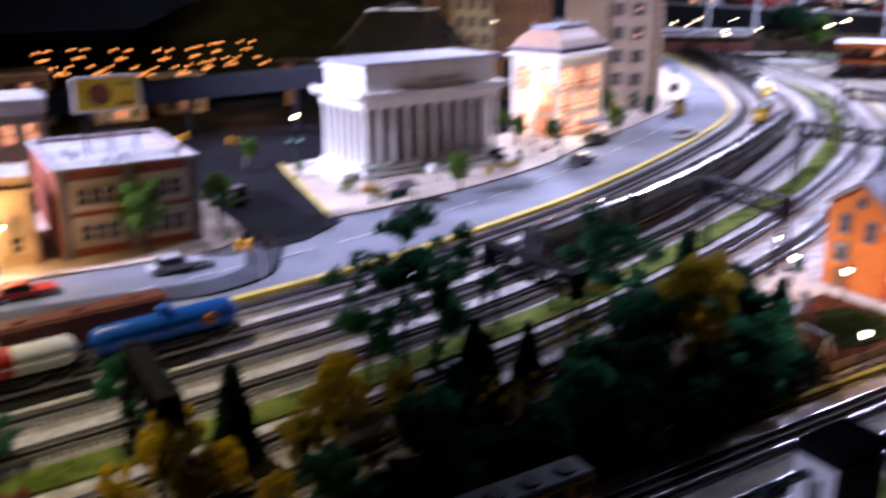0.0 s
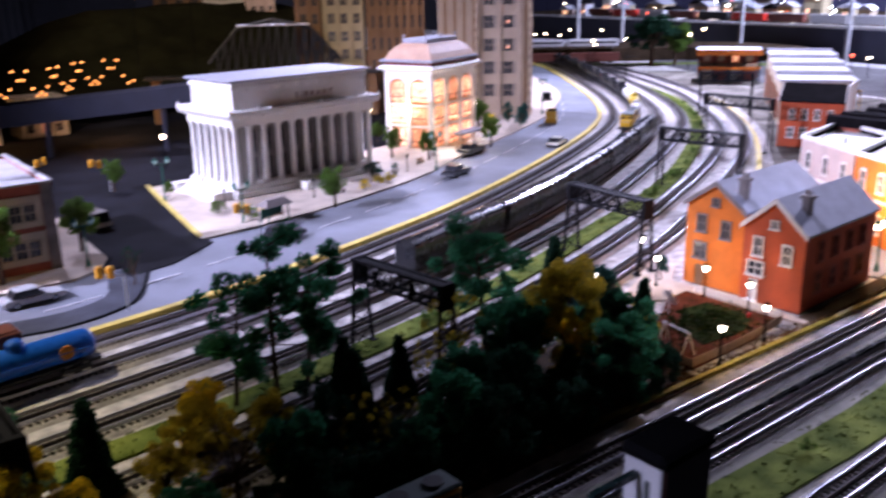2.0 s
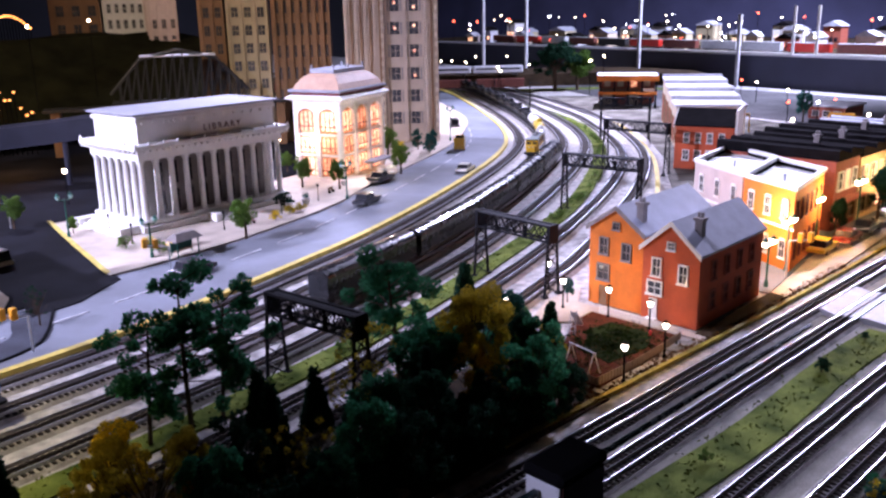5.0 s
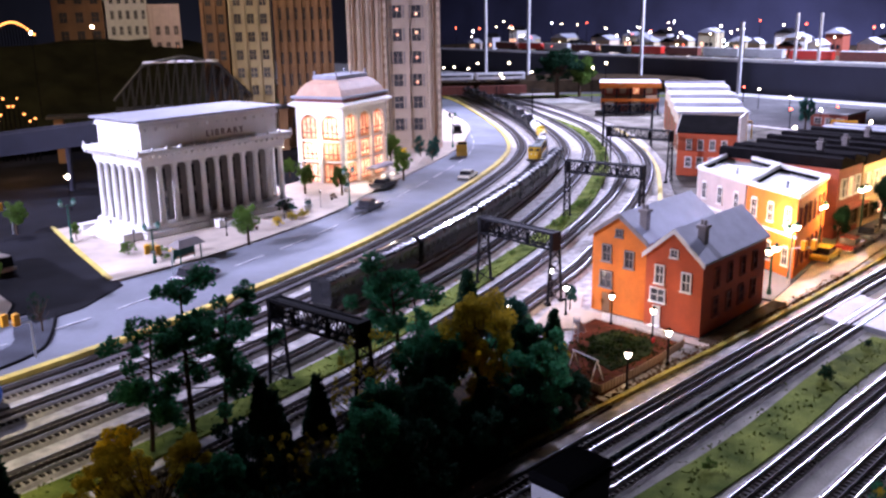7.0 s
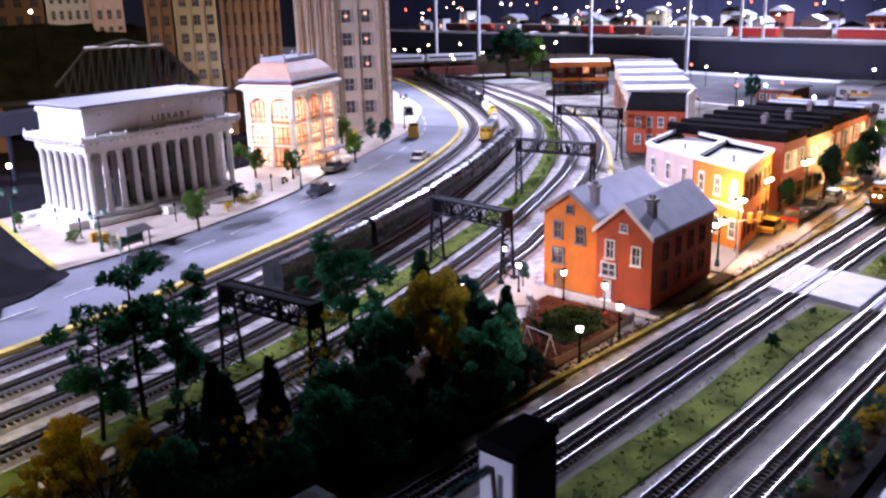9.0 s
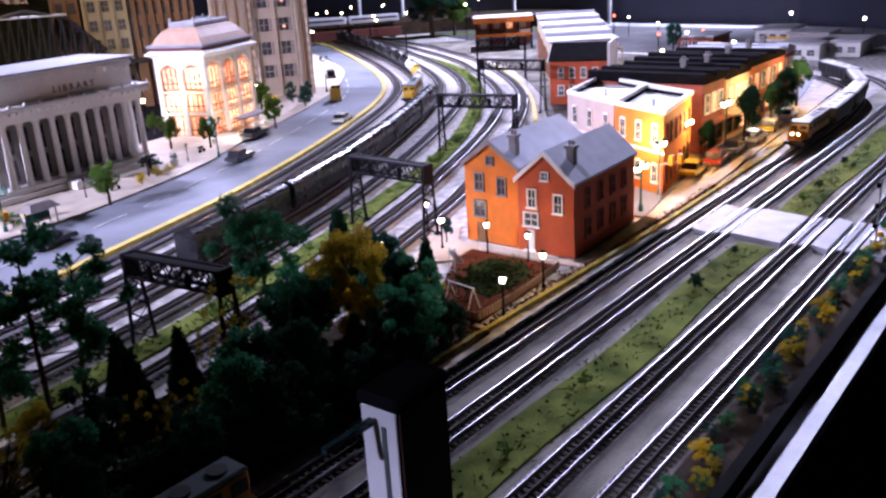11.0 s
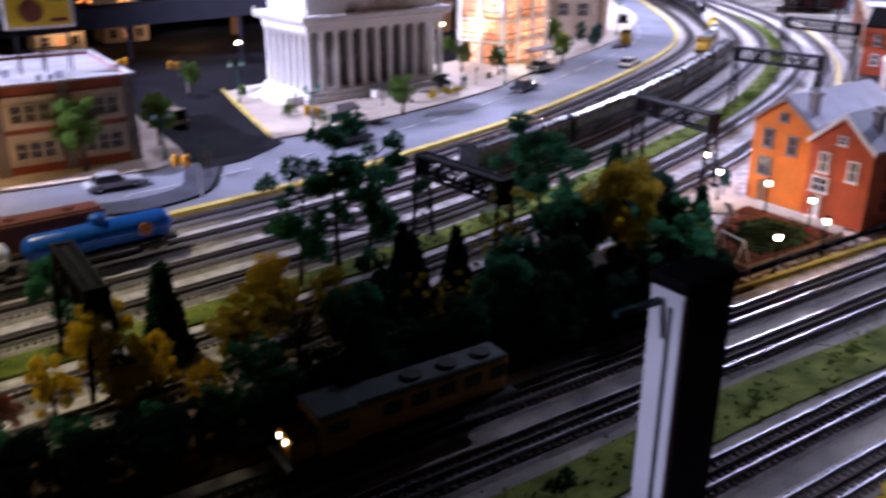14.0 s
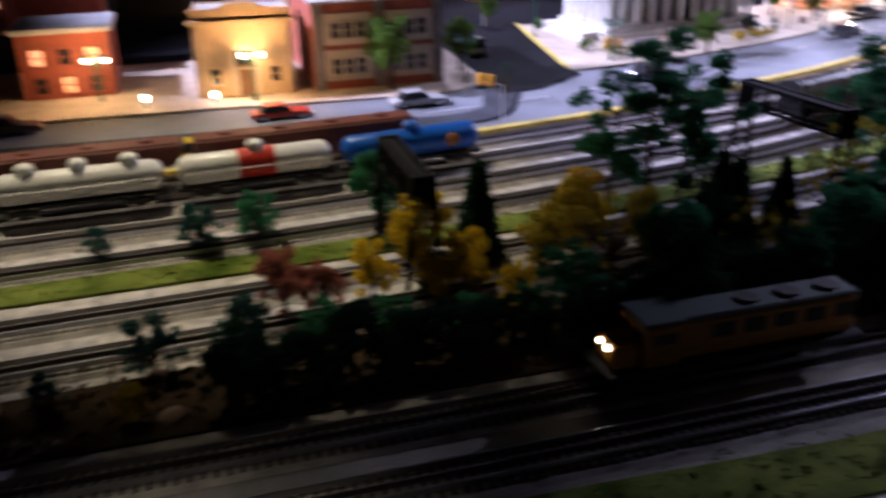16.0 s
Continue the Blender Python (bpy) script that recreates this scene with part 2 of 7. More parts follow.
setting("road", between(bm_(), resample(KERB, 60), resample(spline([(-3.0, 2.0), (-1.0, 1.98), (0.21, 1.94), (0.6, 1.96), (0.89, 2.04), (1.22, 2.08), (1.73, 2.24), (2.0, 2.39), (2.52, 2.65), (2.93, 2.87), (3.3, 3.14), (3.73, 3.55), (4.3, 4.41), (4.9, 6.3)]), 60), -0.002, 0.006), ASPHALT, "worn blue-grey model street", "road")
setting("road_cross_street", prism(bm_(), [(0.6, 1.93), (0.9, 2.0), (1.03, 2.75), (1.2, 3.9), (0.72, 3.9), (0.68, 2.6), (0.64, 2.05)], "z", 0.0, 0.009), TAR, "dark asphalt side street", "road")
setting("kerb_yellow", ribbon(bm_(), KERB, -0.009, 0.009, 0.0, 0.011), YELLOW, "yellow painted kerb line along the tracks", "kerb")
setting("pavement_library", between(bm_(), resample(WALK_EDGE, 40), resample(spline([(1.01, 2.7), (1.7, 2.72), (2.4, 2.95), (3.1, 3.6), (4.0, 5.2)]), 40), -0.001, 0.012), PAVE, "tan concrete pavement round the library", "pavement")
setting("kerb_library", ribbon(bm_(), [Vector(p) for p in ((0.893, 2.05), (0.95, 2.4), (1.01, 2.74))], -0.008, 0.004, 0.0, 0.0135), YELLOW, "yellow painted kerb by the side street", "kerb")
setting("pavement_shops", between(bm_(), resample(LEFT_EDGE, 40), resample([Vector((-2.4, 2.5)), Vector((0.67, 2.5))], 40), -0.001, 0.012), PAVE, "tan concrete pavement before the shops", "pavement")


def lane_dashes():
    line = shifted(KERB[30:120], 0.175)
    total, s, k = length(line), 0.0, 0
    while s < total - 0.2:
        seg = [along(line, s + d)[0] for d in (0, 0.04, 0.08, 0.12)]
        ob = part("lane_dash", ribbon(bm_(), seg, -0.003, 0.003, 0.0055, 0.0075), WHITE_LINE)
        tagged(ob, "worn white lane dash on the street", "road marking", "lane dashes", "structure")
        s += 0.19


lane_dashes()

setting("road_back_streets", prism(bm_(), [(-3.9, 2.51), (0.655, 2.51), (0.70, 2.9), (1.05, 2.9), (1.02, 2.71), (1.7, 2.73), (2.4, 2.96), (3.1, 3.62), (3.7, 4.7), (4.0, 6.0), (4.0, 10.9), (-3.9, 10.9)], "z", 0.0, 0.003), TAR, "dark ground of the back streets", "road")

CORNER = spline([(-0.6, 1.70), (0.1, 1.675), (0.33, 1.66), (0.45, 1.645), (0.57, 1.68), (0.63, 1.75), (0.70, 1.9)], 0.03)
setting("road_worn_band", between(bm_(), resample(CORNER, 40), resample(spline([(-0.6, 1.79), (0.1, 1.765), (0.33, 1.745), (0.47, 1.73), (0.56, 1.765), (0.585, 1.83), (0.62, 1.925)], 0.03), 40), 0.004, 0.0085), mat("dark_road", (0.05, 0.053, 0.066), 0.85, vary=0.4, scale=9, bump=0.2, spec=0.1), "dark band of road curving into the side street", "road")
setting("kerb_gap", ribbon(bm_(), CORNER, -0.005, 0.001, 0.004, 0.0095), BLACK, "black joint line along the dark road band", "kerb")
setting("road_corner_apron", prism(bm_(), [(0.64, 1.86), (0.76, 1.89), (0.9, 1.99), (0.72, 2.0), (0.66, 1.99)], "z", 0.005, 0.0094), TAR, "dark asphalt patch at the street corner", "road")

# ---- tracks ----
GAUGE = 0.032


def track(name, line, label, span=(0, 0), bed=True, tie_step=0.0115):
    root = thing(name, Matrix(), label, "railway track", "railway tracks")
    ns = normals(line)
    if bed:
        bm = bm_()
        rows = [[bm.verts.new((*(p + n * o), z)) for o, z in ((-0.033, -0.001), (-0.026, 0.005), (0.026, 0.005), (0.033, -0.001))] for p, n in zip(line, ns)]
        for a, b in zip(rows, rows[1:]):
            for k in range(3):
                bm.faces.new((a[k], a[k + 1], b[k + 1], b[k]))
        part("ballast_bed", bm, BED, root)
    for o in (-GAUGE / 2, 0.0, GAUGE / 2):
        bm = bm_()
        ribbon(bm, line, o - 0.0009, o + 0.0009, 0.008, 0.0145 if o else 0.0142)
        part("rail", bm, RAIL if o else TIE, root, "" if o else "blackened centre rail")
    verts, faces = [], []
    total, s = length(line), 0.004
    # walk the line once
    pts, acc = [], 0.0
    for a, b in zip(line, line[1:]):
        d = (b - a).length
        u = (b - a) / d
        while s < acc + d:
            pts.append((a + u * (s - acc), u))
            s += tie_step
        acc += d
    piece = None
    for p, u in pts:
        if span[0] < p.x < span[1]:
            if piece is None:
                piece = mesh_of("tie", box(bm_(), -0.0024, -0.0235, 0.0045, 0.0024, 0.0235, 0.0085), TIE)
            ob = new("tie", piece)
            ob.parent = root
            ob.matrix_local = pose(p.x, p.y, random.uniform(-0.0003, 0.0003), 0, 0, math.degrees(math.atan2(u.y, u.x)) + random.uniform(-1.5, 1.5))
            continue
        n = Vector((-u.y, u.x)) * (0.0235 + random.uniform(-0.001, 0.001))
        h = u * 0.0024
        base = len(verts)
        for z in (0.0045, 0.0085):
            for q in (p - n - h, p + n - h, p + n + h, p - n + h):
                verts.append((q.x, q.y, z))
        faces += [[base + k for k in f] for f in ((4, 5, 6, 7), (0, 1, 5, 4), (1, 2, 6, 5), (2, 3, 7, 6), (3, 0, 4, 7))]
    me = bpy.data.meshes.new("tie_run")
    me.from_pydata(verts, [], faces)
    me.materials.append(TIE)
    ob = new("tie_run", me)
    ob.parent = root
    tagged(ob, kind="stuff")
    return root


T = [shifted(KERB, -o) for o in (0.065, 0.165, 0.27, 0.375)]
T5 = spline([(-3.0, 0.93), (-1.2, 0.96), (-0.3, 0.99), (0.3, 1.025), (0.9, 1.115), (1.48, 1.275), (1.92, 1.43), (2.59, 1.72), (3.12, 2.02), (3.5, 2.33), (3.9, 2.74), (4.25, 3.15), (4.8, 4.0), (5.4, 5.2), (5.9, 6.5)])
T6 = spline([(-3.0, 0.82), (-1.2, 0.86), (-0.28, 0.89), (0.4, 0.935), (1.0, 1.035), (1.6, 1.2), (1.9, 1.305), (2.6, 1.615), (3.14, 1.92), (3.55, 2.24), (3.96, 2.65), (4.33, 3.08), (4.9, 3.95), (5.5, 5.15), (6.05, 6.5)])
N = [spline([(-2.6, 0.675), (0.0, 0.67), (1.5, 0.665), (2.6, 0.668), (3.2, 0.68), (3.6, 0.74), (3.95, 0.93), (4.15, 1.3), (4.2, 1.8)]), spline([(-2.6, 0.59), (0.0, 0.583), (1.5, 0.583), (3.2, 0.585), (3.7, 0.63), (4.1, 0.85), (4.35, 1.3), (4.4, 1.8)])]
N3 = spline([(-2.6, 0.424), (0, 0.424), (3, 0.42), (5.6, 0.42)])
N4 = spline([(-2.6, 0.336), (0, 0.336), (3, 0.333), (5.6, 0.33)])
for L in T:
    track("main_line_track", L, "three-rail model track on the curved main line", (0.35, 1.8))
for L in (T5, T6):
    track("siding_track", L, "three-rail model track beside the grass strip", (0.4, 1.6))
for L in N + [N3, N4]:
    track("front_track", L, "three-rail model track along the table edge", (0.5, 2.6))


# ---- materials of the buildings ----
BRICK = mat("red_brick", (0.3, 0.075, 0.045), 0.8, vary=0.22, scale=35, fine=260, bump=0.25)
BRICK_RED = mat("bright_red_brick", (0.42, 0.08, 0.03), 0.8, vary=0.15, scale=30, fine=260, bump=0.25)
ORANGE = mat("orange_brick", (0.62, 0.17, 0.025), 0.8, vary=0.15, scale=30, fine=260, bump=0.25)
TRIM = mat("white_trim", (0.72, 0.7, 0.66), 0.6, vary=0.08, scale=40, bump=0.03)
TAN = mat("tan_stone", (0.48, 0.34, 0.2), 0.75, vary=0.12, scale=24)
CREAM = mat("cream_stone", (0.55, 0.45, 0.33), 0.75, vary=0.12, scale=24)
BEIGE = mat("beige_stone", (0.42, 0.33, 0.25), 0.75, vary=0.12, scale=15)
BROWN = mat("brown_stone", (0.2, 0.11, 0.055), 0.75, vary=0.2, scale=12)
YELLOW_STONE = mat("yellow_stone", (0.44, 0.37, 0.24), 0.75, vary=0.12, scale=12)
SLATE = mat("grey_slate", (0.36, 0.37, 0.43), 0.7, vary=0.15, scale=25, bump=0.2, fine=300)
DARK_ROOF = mat("dark_roof_felt", (0.008, 0.007, 0.008), 0.95, vary=0.4, scale=25, bump=0.2, spec=0.02)
PALE_ROOF = mat("pale_roof_felt", (0.42, 0.41, 0.42), 0.85, vary=0.22, scale=14, bump=0.15)
COPPER = mat("tan_mansard", (0.5, 0.3, 0.2), 0.6, vary=0.12, scale=30)
MAROON = mat("maroon_band", (0.2, 0.05, 0.045), 0.7, vary=0.15, scale=30)
PINK = mat("pink_plaster", (0.5, 0.4, 0.36), 0.8, vary=0.1, scale=30)
WARM = glow("lit_window", (1.0, 0.6, 0.38), 2.0, (0.4, 0.08, 0.04))
AMBER = glow("dim_lit_window", (1.0, 0.45, 0.26), 1.1, (0.16, 0.03, 0.015))
SMOKE = mat("grey_brick_pier", (0.22, 0.19, 0.18), 0.8, vary=0.2, scale=40)
GREEN_METAL = mat("dark_green_metal", (0.01, 0.09, 0.06), 0.5, vary=0.2, scale=60)
WIN_GLASS = mat("window_glass_grey", (0.05, 0.05, 0.055), 0.12, vary=0.4, scale=50, bump=0)


def window(root, x, z, w, h, face="y", at=0.0, trim=TRIM, pane=WIN_GLASS, arch=False, bars=1, depth=0.004):
    """A window with frame, pane and bars on a wall face: face y looks to -y at that depth, face x looks to -x, face X to +x."""
    t = min(0.003, w * 0.16)

    def put(bm, a0, z0, a1, z1, out0, out1):
        if face == "y":
            box(bm, a0, at - out1, z0, a1, at - out0, z1)
        elif face == "x":
            box(bm, at - out1, a0, z0, at - out0, a1, z1)
        else:
            box(bm, at + out0, a0, z0, at + out1, a1, z1)
        return bm
    win = part("window", put(bm_(), x - w / 2, z, x + w / 2, z + h, 0.0004, 0.001), pane, root)
    bm = bm_()
    put(bm, x - w / 2 - t, z - t, x - w / 2, z + h + t, 0.0, depth)
    put(bm, x + w / 2, z - t, x + w / 2 + t, z + h + t, 0.0, depth)
    put(bm, x - w / 2, z + h, x + w / 2, z + h + t * (2.2 if arch else 1), 0.0, depth)
    put(bm, x - w / 2 - t * 1.6, z - t * 1.5, x + w / 2 + t * 1.6, z - t * 0.2, 0.0, depth + 0.002)
    for k in range(bars):
        c = x - w / 2 + w * (k + 1) / (bars + 1)
        put(bm, c - t * 0.25, z, c + t * 0.25, z + h, 0.001, 0.002)
    put(bm, x - w / 2, z + h * 0.5 - t * 0.3, x + w / 2, z + h * 0.5 + t * 0.3, 0.001, 0.0025)
    part("frame", bm, trim, win)
    return win


def shell(root, w, d, h, material, t=0.006):
    """Four walls with thickness round an open inside."""
    for b in ((0, 0, 0, w, t, h), (0, d - t, 0, w, d, h), (0, t, 0, t, d - t, h), (w - t, t, 0, w, d - t, h)):
        part("wall", box(bm_(), *b), material, root)


def slab(name, root, x0, y0, z0, x1, y1, z1, material, bevel=0.0, label=""):
    bm = box(bm_(), x0, y0, z0, x1, y1, z1)
    if bevel:
        soften(bm, bevel)
    return part(name, bm, material, root, label)


# ---- the library ----
def library(x, y, ang, w, d):
    r = thing("library", pose(x, y, 0.012, 0, 0, ang), "white stone library with columns, attic storey and flat grey roof", "library")
    zb, ze, zc, za = 0.034, 0.212, 0.26, 0.348
    slab("plinth", r, -0.02, -0.02, 0, w + 0.02, d + 0.02, zb * 0.55, STONE, 0.002)
    slab("stylobate", r, -0.01, -0.01, zb * 0.55, w + 0.01, d + 0.01, zb, STONE, 0.0015)
    # Inner wall gets a much darker stone colour, standing in for colonnade shade.
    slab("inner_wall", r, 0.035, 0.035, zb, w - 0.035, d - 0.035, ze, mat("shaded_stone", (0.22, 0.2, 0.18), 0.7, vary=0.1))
    col = bm_()
    lathe(col, [(0.0125, 0), (0.0125, 0.005), (0.0095, 0.009), (0.0088, 0.09), (0.0078, 0.166), (0.0115, 0.172), (0.0125, 0.178)], 14)
    me = mesh_of("column", col, STONE, True)
    for p in me.polygons:
        p.use_smooth = len(p.vertices) == 4
    nx, ny = 11, 7
    spots = [(0.008 + (w - 0.016) * k / (nx - 1), s) for k in range(nx) for s in (0.008, d - 0.008)] + [(s, 0.008 + (d - 0.016) * k / (ny - 1)) for k in range(1, ny - 1) for s in (0.008, w - 0.008)]
    for cx, cy in spots:
        ob = new("column", me)
        ob.parent, ob.location = r, (cx, cy, zb)
    for k in range(nx - 1):
        cx = 0.008 + (w - 0.016) * (k + 0.5) / (nx - 1)
        if 0.05 < cx < w - 0.05:
            window(r, cx, zb + 0.012, 0.022, 0.062, "y", 0.035, SMOKE, DARK_GLASS)
            window(r, cx, zb + 0.09, 0.022, 0.07, "y", 0.035, SMOKE, DARK_GLASS)
    for k in range(1, ny - 2):
        cy = 0.008 + (d - 0.016) * (k + 0.5) / (ny - 1)
        window(r, cy, zb + 0.012, 0.022, 0.14, "x", 0.035, SMOKE, DARK_GLASS)
    block = mesh_of("modillion", box(bm_(), -0.004, -0.006, -0.007, 0.004, 0.006, 0), STONE)
    for k in range(26):
        ob = new("modillion", block)
        ob.parent, ob.location = r, (-0.012 + (w + 0.024) * k / 25, -0.0195, ze + 0.0335)
    for k in range(13):
        ob = new("modillion", block)
        ob.parent, ob.matrix_local = r, pose(-0.0195, -0.012 + (d + 0.024) * k / 12, ze + 0.0335, 0, 0, 90)
    for k in range(11):
        slab("frieze_panel", r, 0.03 + (w - 0.09) * k / 10, 0.0085, za - 0.0245, 0.058 + (w - 0.09) * k / 10, 0.0115, za - 0.0275 - 0.009, STONE, 0.0008)
    slab("architrave", r, -0.004, -0.004, ze, w + 0.004, d + 0.004, ze + 0.022, STONE, 0.001)
    slab("cornice", r, -0.026, -0.026, ze + 0.034, w + 0.026, d + 0.026, zc, STONE, 0.003)
    slab("frieze", r, -0.012, -0.012, ze + 0.022, w + 0.012, d + 0.012, ze + 0.034, STONE, 0.001)
    tip = bm_()
    lathe(tip, [(0.004, 0), (0.005, 0.003), (0.002, 0.008), (0.0008, 0.012)], 8)
    tip_me = mesh_of("crest_tip", tip, STONE, True)
    for k in range(13):
        ob = new("crest_tip", tip_me)
        ob.parent, ob.location = r, (-0.02 + (w + 0.04) * k / 12, -0.021, zc)
    for k in range(1, 7):
        ob = new("crest_tip", tip_me)
        ob.parent, ob.location = r, (-0.021, -0.02 + (d + 0.04) * k / 6, zc)
    slab("attic_wall", r, 0.012, 0.012, zc, w - 0.012, d - 0.012, za - 0.026, STONE)
    slab("attic_cornice", r, 0.006, 0.006, za - 0.026, w - 0.006, d - 0.006, za - 0.016, STONE, 0.001)
    slab("attic_band", r, 0.01, 0.01, za - 0.016, w - 0.01, d - 0.01, za - 0.006, STONE)
    slab("roof", r, -0.004, -0.004, za - 0.006, w + 0.004, d + 0.004, za, STONE_ROOF, 0.001, "flat pale grey roof slab")
    for k in range(14):
        cx = 0.03 + (w - 0.06) * k / 13
        slab("bracket", r, cx - 0.004, 0.002, za - 0.034, cx + 0.004, 0.012, za - 0.026, STONE)
    slab("name_panel", r, w * 0.36, 0.0085, zc + 0.012, w * 0.8, 0.012, zc + 0.042, STONE)
    cu = bpy.data.curves.new("lettering", "FONT")
    cu.body, cu.size, cu.extrude, cu.align_x, cu.space_character = "LIBRARY", 0.027, 0.0012, "CENTER", 1.5
    cu.materials.append(mat("brown_letters", (0.1, 0.04, 0.03), 0.6))
    t = new("lettering", cu)
    t.parent, t.matrix_local = r, pose(w * 0.58, 0.0075, zc + 0.016, 90)
    # steps at the short side and at the middle of the long side
    for k in range(5):
        slab("step", r, -0.085 + 0.013 * k, 0.03, 0, -0.072 + 0.013 * k, d - 0.03, 0.005 + 0.0055 * k, STONE, 0.0008)
        slab("step", r, w * 0.42, -0.075 + 0.011 * k, 0, w * 0.58, -0.064 + 0.011 * k, 0.004 + 0.005 * k, STONE, 0.0008)
    for cy in (0.0, d - 0.03):
        slab("stair_cheek", r, -0.085, cy, 0, -0.02, cy + 0.03, 0.026, STONE, 0.002)
    for cx in (w * 0.42 - 0.022, w * 0.58):
        slab("stair_cheek", r, cx, -0.07, 0, cx + 0.022, -0.02, 0.026, STONE, 0.002)
    return r


library(1.155, 2.365, 6, 0.53, 0.26)


# ---- the lit corner bank ----
def bank(x, y, ang, w, d):
    r = thing("bank_building", pose(x, y, 0.012, 0, 0, ang), "white arcaded bank glowing from inside under a tan mansard roof", "bank")
    h = 0.285
    inner = mat("warm_interior", (0.75, 0.45, 0.25), 0.8)
    slab("core", r, 0.02, 0.02, 0.0, w - 0.02, d - 0.02, h, inner)

    def bays(n, span, face):
        for k in range(n + 1):
            c = 0.008 + (span - 0.016) * k / n
            bm = bm_()
            if face == "y":
                box(bm, c - 0.008, -0.003, 0, c + 0.008, 0.012, h)
            else:
                box(bm, -0.003, c - 0.008, 0, 0.012, c + 0.008, h)
            part("pilaster", bm, STONE, r)
        for k in range(n):
            a, b = 0.016 + (span - 0.016) * k / n, (span - 0.016) * (k + 1) / n
            for z, top in ((0.0, 0.075), (0.09, 0.155), (0.17, 0.255)):
                bm = bm_()
                lo, hi = (z + top) / 2 - (top - z) * 0.42, top - 0.006
                if face == "y":
                    box(bm, a + 0.003, 0.014, lo, b - 0.003, 0.0185, hi)
                else:
                    box(bm, 0.014, a + 0.003, lo, 0.0185, b - 0.003, hi)
                part("lit_window", bm, WARM if (k + int(z * 100)) % 3 else AMBER, r)
                bm = bm_()
                for q in range(1, 4):
                    c = a + (b - a) * q / 4
                    if face == "y":
                        box(bm, c - 0.0015, 0.011, lo, c + 0.0015, 0.0135, hi)
                    else:
                        box(bm, 0.011, c - 0.0015, lo, 0.0135, c + 0.0015, hi)
                if face == "y":
                    box(bm, a, 0.006, lo + 0.016, b, 0.0105, lo + 0.019)
                else:
                    box(bm, 0.006, a, lo + 0.016, 0.0105, b, lo + 0.019)
                part("glazing_grid", bm, MAROON, r)
            # round arch over the top window
            bm, m, rad = bm_(), (a + b) / 2, (b - a) / 2
            top_z, spring = h, 0.228
            pts = [(a, top_z), (a, spring)] + [(m - rad * math.cos(t), spring + rad * 0.9 * math.sin(t)) for t in np.linspace(0, math.pi, 9)][1:-1] + [(b, spring), (b, top_z)]
            prism(bm, pts, "y" if face == "y" else "x", 0.0, 0.01)
            part("arch", bm, STONE, r)
            for z in (0.08, 0.16):
                bm = bm_()
                if face == "y":
                    box(bm, a, 0.002, z, b, 0.013, z + 0.007)
                else:
                    box(bm, 0.002, a, z, 0.013, b, z + 0.007)
                part("floor_band", bm, STONE, r)
    bays(3, w, "y"), bays(2, d, "x")
    bm, rings = bm_(), []
    for o, z in ((0.0, 0.0), (0.004, 0.006), (0.014, 0.012), (0.022, 0.015), (0.022, 0.02), (0.006, 0.03)):
        rings.append([bm.verts.new(p) for p in ((-o, -o, h + z), (w + o, -o, h + z), (w + o, d + o, h + z), (-o, d + o, h + z))])
    for lo, hi in zip(rings, rings[1:]):
        for k in range(4):
            bm.faces.new((lo[k], lo[(k + 1) % 4], hi[(k + 1) % 4], hi[k]))
    bm.faces.new(rings[-1]), bm.faces.new(rings[0][::-1])
    part("cornice", bm, STONE, r, "deep white coved cornice")
    slab("maroon_band", r, -0.004, -0.004, h + 0.0302, w + 0.004, d + 0.004, h + 0.04, MAROON)
    slab("upper_cornice", r, -0.014, -0.014, h + 0.04, w + 0.014, d + 0.014, h + 0.05, STONE_ROOF, 0.002)
    bm, rings = bm_(), []
    for i, z in ((0.0, 0.05), (0.012, 0.072), (0.03, 0.094), (0.056, 0.11)):
        rings.append([bm.verts.new(p) for p in ((i, i, h + z), (w - i, i, h + z), (w - i, d - i, h + z), (i, d - i, h + z))])
    for lo, hi in zip(rings, rings[1:]):
        for k in range(4):
            bm.faces.new((lo[k], lo[(k + 1) % 4], hi[(k + 1) % 4], hi[k]))
    bm.faces.new(rings[-1]), bm.faces.new(rings[0][::-1])
    part("mansard_roof", bm, COPPER, r, "tan curved mansard roof")
    slab("roof_deck", r, 0.05, 0.05, h + 0.108, w - 0.05, d - 0.05, h + 0.124, SLATE, 0.002)
    for cx, cy in ((0.056, 0.056), (w / 2, 0.056), (w - 0.056, 0.056), (0.056, d - 0.056), (w - 0.056, d - 0.056)):
        part("finial", lathe(bm_(), [(0.004, 0), (0.004, 0.006), (0.006, 0.01), (0.003, 0.016)], 8, (cx, cy, h + 0.124)), STONE_ROOF, r)
    slab("awning", r, w * 0.45, -0.05, 0.035, w * 0.95, 0.0, 0.045, STONE_ROOF, 0.003, "grey cloth awning")
    return r


bank(2.06, 2.575, 20, 0.33, 0.21)
# Points added outside the facades, standing in for light from the bank windows.
bulb(2.12, 2.47, 0.1, 0.75, (1.0, 0.82, 0.68)), bulb(1.99, 2.66, 0.16, 0.4, (1.0, 0.82, 0.68))


